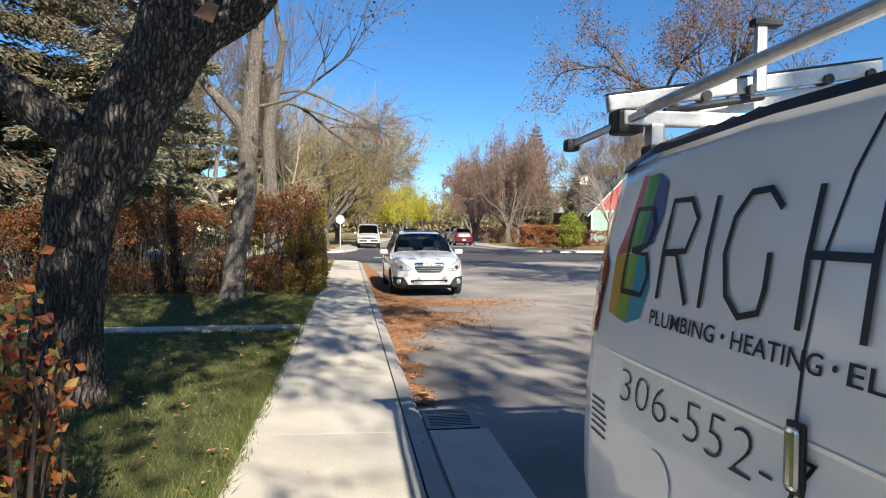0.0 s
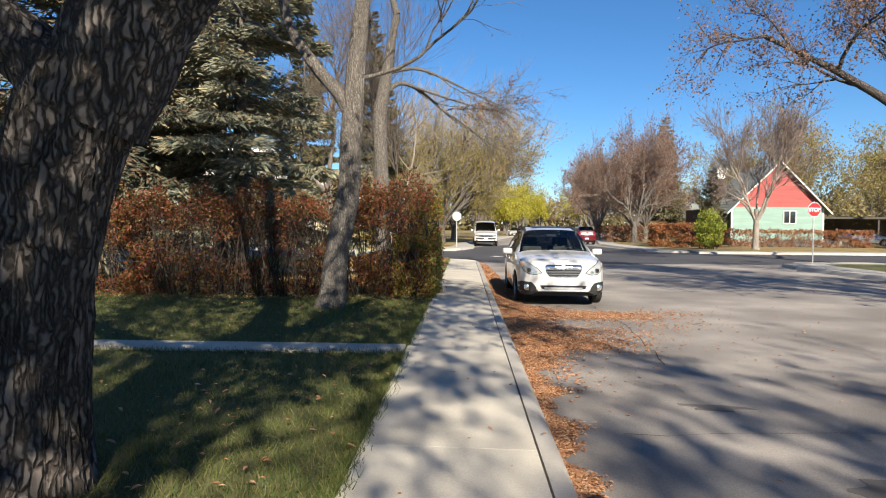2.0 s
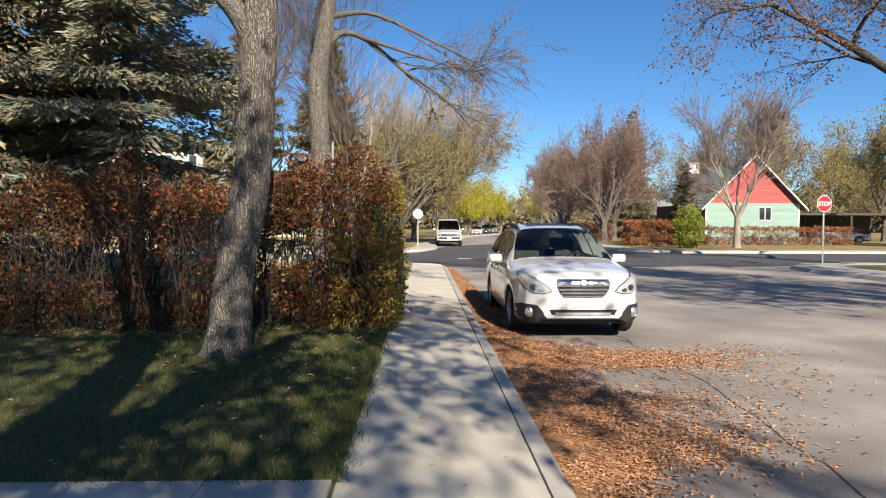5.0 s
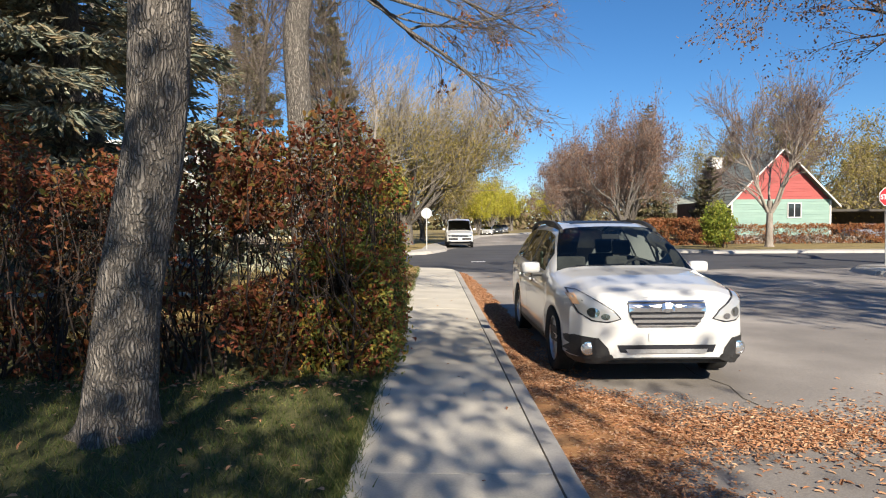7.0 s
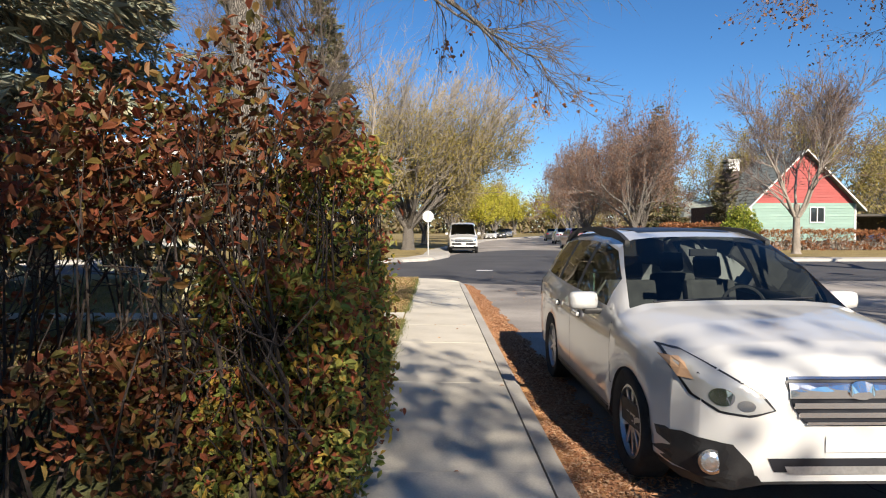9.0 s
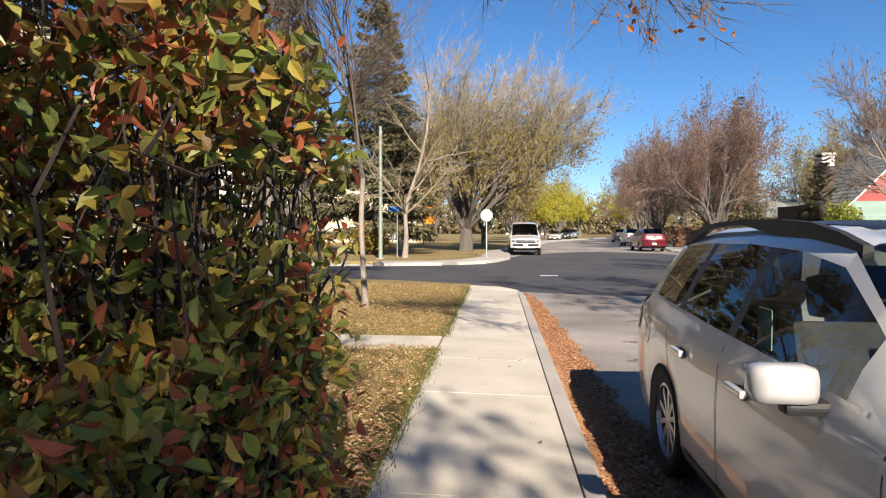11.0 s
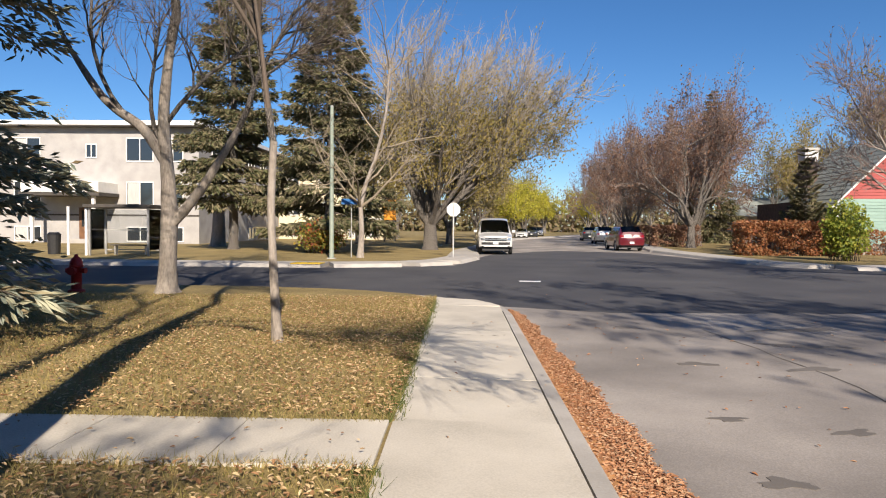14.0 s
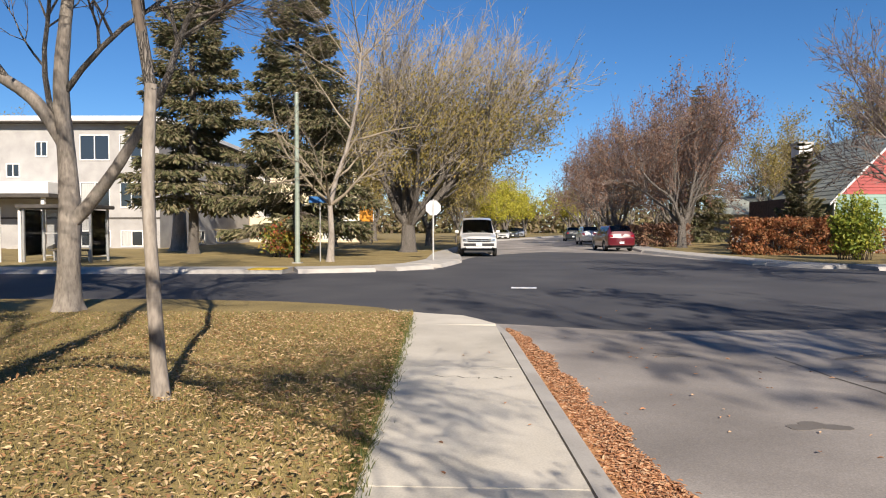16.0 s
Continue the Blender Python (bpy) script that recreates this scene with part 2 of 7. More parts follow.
def part(name, bm, material, parent=None, label="", smooth=False, kind=""):
    me = bpy.data.meshes.new(name)
    bm.normal_update()
    bm.to_mesh(me)
    bm.free()
    me.materials.append(material)
    if smooth:
        for p in me.polygons:
            p.use_smooth = True
    return mesh_part(name, me, parent, label, kind)


def box(bm, x0, x1, y0, y1, z0, z1, bevel=0.0, turn=None):
    m = Matrix.Translation(((x0 + x1) / 2, (y0 + y1) / 2, (z0 + z1) / 2)) @ Matrix.Diagonal((abs(x1 - x0), abs(y1 - y0), abs(z1 - z0), 1))
    made = bmesh.ops.create_cube(bm, size=1, matrix=m)
    if bevel:
        edges = list({e for v in made["verts"] for e in v.link_edges})
        made = bmesh.ops.bevel(bm, geom=edges, offset=bevel, segments=2, affect="EDGES", profile=0.6)
    if turn is not None:
        bmesh.ops.transform(bm, matrix=turn, verts=made["verts"])
    return bm


def boxed(x0, x1, y0, y1, z0, z1, bevel=0.0):
    return box(bmesh.new(), x0, x1, y0, y1, z0, z1, bevel)


def rod(bm, a, b, r0, r1=None, sides=10, caps=True):
    a, b = Vector(a), Vector(b)
    r1 = r0 if r1 is None else r1
    m = Matrix.Translation((a + b) / 2) @ (b - a).to_track_quat("Z", "Y").to_matrix().to_4x4()
    bmesh.ops.create_cone(bm, cap_ends=caps, segments=sides, radius1=r0, radius2=r1, depth=(b - a).length, matrix=m)
    return bm


def rodded(*rods, sides=10):
    bm = bmesh.new()
    for r in rods:
        rod(bm, *r, sides=sides)
    return bm


def prism(bm, outline, z0, z1):
    """A flat slab over a plan outline."""
    lo = [bm.verts.new((x, y, z0)) for x, y in outline]
    hi = [bm.verts.new((x, y, z1)) for x, y in outline]
    bm.faces.new(lo[::-1])
    bm.faces.new(hi)
    for i in range(len(lo)):
        j = (i + 1) % len(lo)
        bm.faces.new((lo[i], lo[j], hi[j], hi[i]))
    return bm


def tubes_np(p0, p1, r0, r1, sides):
    """Many separate tapered tubes at once: verts and quads."""
    p0, p1 = np.asarray(p0, float), np.asarray(p1, float)
    r0, r1 = np.asarray(r0, float), np.asarray(r1, float)
    d = p1 - p0
    d /= np.maximum(np.linalg.norm(d, axis=1, keepdims=True), 1e-9)
    up = np.where(np.abs(d[:, 2:3]) > 0.9, np.array([[1.0, 0, 0]]), np.array([[0, 0, 1.0]]))
    u = np.cross(d, up)
    u /= np.linalg.norm(u, axis=1, keepdims=True)
    v = np.cross(d, u)
    a = np.arange(sides) * 2 * np.pi / sides
    ring = u[:, None] * np.cos(a)[None, :, None] + v[:, None] * np.sin(a)[None, :, None]
    verts = np.concatenate([p0[:, None] + ring * r0[:, None, None], p1[:, None] + ring * r1[:, None, None]], 1)
    base = (np.arange(len(p0)) * 2 * sides)[:, None]
    i = np.arange(sides)
    j = (i + 1) % sides
    f = np.stack([base + i, base + j, base + j + sides, base + i + sides], -1).reshape(-1, 4)
    return verts.reshape(-1, 3), f


def cones_np(p0, p1, r0):
    """Many fine twigs at once: three-sided spikes."""
    p0, p1 = np.asarray(p0, float), np.asarray(p1, float)
    d = p1 - p0
    u = np.cross(d, np.array([[0.31, 0.52, 0.8]]))
    u /= np.maximum(np.linalg.norm(u, axis=1, keepdims=True), 1e-9)
    v = np.cross(d / np.maximum(np.linalg.norm(d, axis=1, keepdims=True), 1e-9), u)
    r = np.asarray(r0, float)[:, None]
    verts = np.stack([p0 + u * r, p0 - u * r * 0.5 + v * r * 0.87, p0 - u * r * 0.5 - v * r * 0.87, p1], 1).reshape(-1, 3)
    b = (np.arange(len(p0)) * 4)[:, None]
    return verts, np.concatenate([b + np.array([[0, 1, 3]]), b + np.array([[1, 2, 3]]), b + np.array([[2, 0, 3]])], 1).reshape(-1, 3)


def leaves_np(pos, size, rng, flat=0.0, length=1.6, fold=0.25, droop=None, full=False):
    """Folded rhombic leaves, each of two triangles, an island of its own."""
    n = len(pos)
    d = rng.normal(size=(n, 3))
    d[:, 2] *= 1 - flat
    if droop is not None:
        d[:, 2] -= droop
    d /= np.linalg.norm(d, axis=1, keepdims=True)
    k = rng.normal(size=(n, 3))
    if flat:
        k = np.array([[0, 0, 1.0]]) + 0.35 * k * (1.2 - flat)
    s = np.cross(d, k)
    s /= np.maximum(np.linalg.norm(s, axis=1, keepdims=True), 1e-6)
    nrm = np.cross(s, d)
    size = np.broadcast_to(np.asarray(size, float), (n,))[:, None]
    tip, base = pos + d * size * length / 2, pos - d * size * length / 2
    if full:
        w, q = 0.42, nrm * size * fold * 0.8
        mids = [base + d * size * length * f + sg * s * size * w * g + q for f, g, sg in ((0.28, 0.9, 1), (0.62, 0.85, 1), (0.62, 0.85, -1), (0.28, 0.9, -1))]
        tip = tip - nrm * size * 0.18
        verts = np.stack([base, mids[0], mids[1], tip, mids[2], mids[3]], 1).reshape(-1, 3)
        b = (np.arange(n) * 6)[:, None]
        return verts, np.concatenate([b + np.array([[0, 1, 2, 3]]), b + np.array([[0, 3, 4, 5]])], 1).reshape(-1, 4)
    l = pos - s * size * 0.5 + nrm * size * fold
    r = pos + s * size * 0.5 + nrm * size * fold
    verts = np.stack([base, r, tip, l], 1).reshape(-1, 3)
    b = (np.arange(n) * 4)[:, None]
    f = np.concatenate([b + np.array([[0, 1, 2]]), b + np.array([[0, 2, 3]])], 1).reshape(-1, 3)
    return verts, f


# ---- ground ----
ROAD = -0.13


def bend(y):
    """How far the far street has swung to the right at y."""
    d = max(0.0, y - 56)
    return 0.085 * d + 0.0005 * d * d


bm = bmesh.new()
box(bm, -900, 900, -500, 1500, ROAD - 0.5, ROAD)
tagged(part("road", bm, M_ASPHALT), "worn light grey asphalt street with cracks and stains", "road", kind="structure")

# newer, darker asphalt over the crossing
bm = bmesh.new()
prism(bm, [(-70, 33.2), (-4.6, 32.5), (-2.4, 32.1), (-0.6, 31.2), (0.9, 30.2), (3.2, 29.3), (7.5, 29.6), (11.0, 30.6), (16, 30.5), (80, 30), (80, 41), (16, 42.5), (13.4, 44), (12.9, 48),
           (11.5, 58), (7, 61), (2.5, 55), (1.5, 50.5), (0.2, 43), (-2, 42), (-4.6, 41), (-70, 40.8)], ROAD - 0.1, ROAD + 0.005)
tagged(part("crossing", bm, M_DARK_ASPHALT), "darker newer asphalt across the street crossing", "road", kind="structure")

LAWNS = [
    ("lawn_green", M_SOIL_GREEN, [(-90, -60), (0, -60), (0, 16.4), (-90, 16.4)], "shaded green lawn with patches of sun and leaves"),
    ("lawn_dry", M_SOIL_DRY, [(-90, 16.4), (0, 16.4), (0, 29.9), (-0.5, 30.9), (-1.3, 31.4), (-2.4, 31.85), (-4.6, 32.25), (-90, 33)], "dry golden lawn strewn with brown leaves"),
    ("lawn_corner", M_SOIL_DRY, [(-150, 42.4), (-4.6, 42.4), (-2.2, 43.2), (-1.0, 44.6), (-0.2, 48), (0.0, 56), (6, 100), (40, 200), (60, 300), (-150, 300)], "dry lawn beyond the cross street"),
    ("lawn_house", M_SOIL_DRY, [(15.4, 43.9), (80, 42.3), (150, 42), (200, 300), (95, 300), (50, 200), (21.5, 100), (14.4, 60), (14.4, 46)], "leaf-strewn dry grass before the red and green house"),
    ("lawn_tree", M_SOIL_GREEN, [(15.2, -60), (90, -60), (90, 28.6), (17, 29.4), (15.6, 28.8), (15.2, 27)], "green grass under the street tree"),
]
for name, m, outline, label in LAWNS:
    tagged(part(name, prism(bmesh.new(), outline, ROAD - 0.2, 0.005), m), label, "lawn", kind="structure")

# sidewalks: slabs with open joints over a dark bed
WALK_W, KERB_W = 1.16, 0.14


def slab_walk(name, label, joints, width, at, gap=0.007, slope=-0.02, top=0.012):
    """A strip of slabs along local +y, cross-falling towards +x."""
    ob = thing(name, label, "pavement", kind="structure", at=at)
    bm = bmesh.new()
    v = [bm.verts.new(c) for c in ((0, joints[0], -0.05), (width + 0.03, joints[0], -0.05 + slope * width), (width + 0.03, joints[-1], -0.05 + slope * width), (0, joints[-1], -0.05))]
    bm.faces.new(v)
    part("bed", bm, M_JOINT, ob)
    for a, b in zip(joints, joints[1:]):
        bm = bmesh.new()
        made = bmesh.ops.create_cube(bm, size=1, matrix=Matrix.Translation((width / 2, 0, 0)) @ Matrix.Diagonal((width, b - a - gap, 0.14, 1)))
        bmesh.ops.bevel(bm, geom=[e for e in bm.edges if all(q.co.z > 0 for q in e.verts)], offset=0.0015, segments=1, affect="EDGES")
        for q in bm.verts:
            q.co.z += slope * q.co.x - 0.07 + top
        o = part("slab", bm, M_CONCRETE, ob)
        o.location = (0, (a + b) / 2, random.uniform(-0.003, 0.003))
        o.rotation_euler = (random.uniform(-0.001, 0.001), random.uniform(-0.001, 0.001), 0)
    return ob


joints = [-11.4, -9.2, -7.3, -5.4, -3.5, -1.7, 0.2, 2.0, 3.78, 5.68, 8.9, 12.02, 14.93, 17.2, 19.37, 20.86, 22.3, 23.6, 26.4, 29.05]
slab_walk("pavement", "pale concrete sidewalk slabs beside the kerb", joints, WALK_W, (0, 0, 0), gap=0.005)
END = joints[-1]
# rounded last slab at the corner
bm = bmesh.new()
prism(bm, [(0, END + 0.012), (WALK_W, END + 0.012), (1.15, END + 0.1), (1.02, 29.5), (0.75, 30.0), (0.2, 30.25), (-0.45, 30.75), (-0.9, 30.9), (-0.3, 30.1), (0, 29.4)], -0.15, 0.004)
tagged(part("pavement_end", bm, M_CONCRETE), "rounded pale concrete end of the sidewalk at the corner", "pavement", kind="structure")


def kerb_line(name, label, pts, width=KERB_W, top=-0.012, piece=1.55, material=None):
    """Kerb stones along a plan line, the line being the kerb's lawn side; the stones lie to its right."""
    ob = thing(name, label, "kerb", kind="structure")
    pts = [Vector((*p, 0)) for p in pts]
    for a, b in zip(pts, pts[1:]):
        n = max(1, round((b - a).length / piece))
        for i in range(n):
            p, q = a.lerp(b, i / n), a.lerp(b, (i + 1) / n)
            d = (q - p).normalized()
            s = Vector((d.y, -d.x, 0)) * width
            bm = bmesh.new()
            g = d * 0.003
            lo = [bm.verts.new((c.x, c.y, ROAD - 0.1)) for c in (p + g, p + g + s * 1.12, q - g + s * 1.12, q - g)]
            hi = [bm.verts.new((c.x, c.y, top - 0.012 * k)) for c, k in ((p + g, 0), (p + g + s, 1), (q - g + s, 1), (q - g, 0))]
            bm.faces.new(lo[::-1])
            bm.faces.new(hi)
            for i0 in range(4):
                j0 = (i0 + 1) % 4
                bm.faces.new((lo[i0], lo[j0], hi[j0], hi[i0]))
            edge = [e for e in bm.edges if set(e.verts) == {hi[1], hi[2]}]
            bmesh.ops.bevel(bm, geom=edge, offset=0.03, segments=3, affect="EDGES")
            part("kerb_stone", bm, material or M_KERB, ob)
    return ob


kerb_line("kerb_walk", "pale concrete kerb along the sidewalk", [(1.175, -11), (1.175, 3.78), (1.175, 19.37), (1.175, 26.8), (1.177, 28.4), (1.08, 29.3), (0.75, 29.95), (0.2, 30.25)], top=-0.012, piece=5.2)
kerb_line("kerb_corner", "low concrete kerb round the near corner lawn", [(-90, 33.0), (-4.6, 32.25), (-2.4, 31.85), (-1.3, 31.4), (-0.45, 30.75), (0.2, 30.25)][::-1], top=-0.03, piece=3)
kerb_line("kerb_far", "sunlit concrete kerb and walk beyond the cross street", [(-150, 42.4), (-4.6, 42.4), (-2.2, 43.2), (-1.0, 44.6), (-0.2, 48), (0.0, 56), (6, 100), (40, 200)], width=1.45, top=0.02, piece=2.5)
kerb_line("kerb_house", "pale concrete kerb and walk before the house", [(50, 200), (21.5, 100), (14.4, 60), (14.4, 46), (15.4, 43.9), (80, 42.3), (150, 42)], width=1.5, top=0.02, piece=2.5)
kerb_line("kerb_tree", "concrete kerb and walk round the street tree corner", [(90, 28.6), (17, 29.4), (15.6, 28.8), (15.2, 27), (15.2, -60)], width=1.5, top=0.02, piece=2.5)

path_a = slab_walk("garden_path", "narrow concrete slab path across the green lawn", [0.69 * i for i in range(26)], 0.5, pose(-0.02, 8.69, 0.012, 0, 0, 90), slope=0, top=0.02)
path_b = slab_walk("garden_path", "concrete slab path across the dry lawn", [0.98 * i for i in range(20)], 0.86, pose(-0.02, 21.35, 0.012, 0, 0, 90), slope=0, top=0.02)


# ---- trees ----
def grow(rng, start, way, length, radius, levels, spread=0.6, lift=0.12, wiggle=0.16, kids=(5, 5, 4, 4), shrink=0.62, bare=0.3, twig=0.004):
    """Branch segments of a leafless tree: a list per level of (p0, p1, r0, r1)."""
    out = [[] for _ in range(levels + 1)]
    tips = []

    def limb(p, d, ln, r, lev):
        steps = max(2, int(6 - lev * 1.1)) if lev < levels else 1
        pts, rad = [p], [r]
        end = max(twig, r * (0.42 if lev == 0 else 0.25))
        for i in range(steps):
            d = d + Vector(rng.normal(0, wiggle, 3))
            d.z += lift * (0.3 if lev == 0 else 1)
            d.normalize()
            p = p + d * ln / steps
            pts.append(p)
            rad.append(r + (end - r) * (i + 1) / steps)
        for i in range(steps):
            out[lev].append((pts[i], pts[i + 1], rad[i], rad[i + 1]))
        if lev == levels:
            tips.append(pts[-1])
            tips.append(pts[0].lerp(pts[-1], 0.5))
            return
        n = kids[min(lev, len(kids) - 1)]
        n = max(2, int(round(n * rng.uniform(0.8, 1.25))))
        for k in range(n):
            f = 1.0 if k == 0 else rng.uniform(bare if lev == 0 else 0.18, 1.0)
            q = f * steps
            i = min(int(q), steps - 1)
            at = pts[i].lerp(pts[i + 1], q - i)
            r_here = rad[i] + (rad[i + 1] - rad[i]) * (q - i)
            along = (pts[i + 1] - pts[i]).normalized()
            side = Vector(rng.normal(0, 1, 3)).cross(along).normalized()
            s = spread * rng.uniform(0.5, 1.25) * (0.45 if k == 0 else 1)
            limb(at, (along + side * s * 1.4).normalized(), ln * shrink * rng.uniform(0.7, 1.15), max(twig, r_here * rng.uniform(0.5, 0.75)), lev + 1)

    limb(Vector(start), Vector(way).normalized(), length, radius, 0)
    return out, tips


def branch_meshes(out, split=2, sides=(10, 8, 6, 4, 3, 3)):
    """Two (verts, list of faces): limbs and twigs."""
    res = []
    last = len(out) - 1
    for levs in (range(0, split), range(split, len(out))):
        vs, fs, n = [], [], 0
        for lev in levs:
            if not out[lev]:
                continue
            p0, p1, r0, r1 = zip(*out[lev])
            p0, p1 = [tuple(p) for p in p0], [tuple(p) for p in p1]
            v, f = cones_np(p0, p1, r0) if lev == last else tubes_np(p0, p1, r0, r1, sides[min(lev, 5)])
            vs.append(v)
            fs.append(f + n)
            n += len(v)
        res.append((np.concatenate(vs), fs) if vs else None)
    return res


def bare_tree(name, label, at, rng, limbs, trunk=None, bark=None, twig_mat=None, leaf_mat=None, leaves=0, leaf_size=0.05, low_leaves=None, split=2, category="tree", group="", clumps=0, clump_r=0.3):
    """limbs: calls of grow() given as dicts; trunk: (points, radii) of a swept, knobbly trunk."""
    ob = thing(name, label, category, group, at=at)
    vs, fs, n = [], [], 0
    tv, tf, tn = [], [], 0
    tips = []
    for spec in limbs:
        out, tp = grow(rng, **spec)
        tips += tp
        a, b = branch_meshes(out, split)
        if a:
            vs.append(a[0])
            fs += [q + n for q in a[1]]
            n += len(a[0])
        if b:
            tv.append(b[0])
            tf += [q + tn for q in b[1]]
            tn += len(b[0])
    if trunk is not None:
        mesh_part("trunk", trunk, ob)
    if vs:
        mesh_part("branchwork", np_mesh("limbs", np.concatenate(vs), fs, bark or M_BARK_ASH, True), ob, kind="stuff")
    if tv:
        mesh_part("twigs", np_mesh("twigs", np.concatenate(tv), tf, twig_mat or M_TWIG), ob, kind="stuff")
    if leaves and tips:
        tp = np.array([tuple(t) for t in tips])
        if low_leaves is not None:
            w = np.clip((low_leaves - tp[:, 2]) / low_leaves + 0.25, 0.02, None)
        else:
            w = np.ones(len(tp))
        pick = rng.choice(len(tp), leaves, p=w / w.sum())
        if clumps:
            centres = rng.choice(len(tp), clumps, p=w / w.sum())
            pos = tp[centres[rng.integers(0, clumps, leaves)]] + rng.normal(0, clump_r, (leaves, 3))
        else:
            pos = tp[pick] + rng.normal(0, leaf_size * 2.4, (leaves, 3))
        v, f = leaves_np(pos, leaf_size * rng.uniform(0.6, 1.3, leaves), rng)
        mesh_part("leaves", np_mesh("leaves", v, f, leaf_mat or M_LEAF_BROWN), ob, kind="stuff")
    return ob


def swept(name, pts, radii, material, sides=40, rings=70, ridge=0.02, flare=0.0, seed=0, ridges=13):
    """A trunk along a smooth line, its bark raised in long furrowed ridges."""
    pts = [Vector(p) for p in pts]
    k = len(pts) - 1

    def spline(vals, t):
        x = t * k
        i = min(int(x), k - 1)
        u = x - i
        a, b, c, d = vals[max(i - 1, 0)], vals[i], vals[i + 1], vals[min(i + 2, k)]
        return 0.5 * ((2 * b) + (c - a) * u + (2 * a - 5 * b + 4 * c - d) * u * u + (3 * b - a - 3 * c + d) * u ** 3)

    verts = []
    for j in range(rings + 1):
        t = j / rings
        c, r = spline(pts, t), spline(radii, t)
        d = (spline(pts, min(1, t + 0.01)) - spline(pts, max(0, t - 0.01))).normalized()
        u = d.cross(Vector((0.1, 1, 0.05))).normalized()
        v = d.cross(u)
        length = t * sum((b - a).length for a, b in zip(pts, pts[1:]))
        for i in range(sides):
            a = 2 * math.pi * i / sides
            s = Vector((math.cos(a) * ridges / 6.0 + seed, math.sin(a) * ridges / 6.0, length * 0.9))
            w = abs(noise.noise(s * 2.2 + Vector((0, 0, 0.6)) * noise.noise(s))) * 1.7
            lump = noise.noise(Vector((math.cos(a) * 1.2, math.sin(a) * 1.2, length * 1.1 + seed)))
            foot = flare * max(0.0, 1 - length / 0.5) ** 2 * (0.65 + 0.5 * math.cos(a * 5 + seed))
            rr = r * (1 + 0.05 * lump) + ridge * (min(w, 0.75) - 0.3) + foot
            verts.append(tuple(c + (u * math.cos(a) + v * math.sin(a)) * rr))
    f = [(j * sides + i, j * sides + (i + 1) % sides, (j + 1) * sides + (i + 1) % sides, (j + 1) * sides + i) for j in range(rings) for i in range(sides)]
    return np_mesh(name, np.array(verts), np.array(f), material, True)


def join_meshes(name, meshes, material, smooth=True):
    vs, fs, n = [], [], 0
    for me in meshes:
        v = np.empty(len(me.vertices) * 3, dtype=np.float32)
        me.vertices.foreach_get("co", v)
        q = np.array([tuple(p.vertices) for p in me.polygons])
        vs.append(v.reshape(-1, 3))
        fs.append(q + n)
        n += len(me.vertices)
    return np_mesh(name, np.concatenate(vs), np.concatenate(fs), material, smooth)


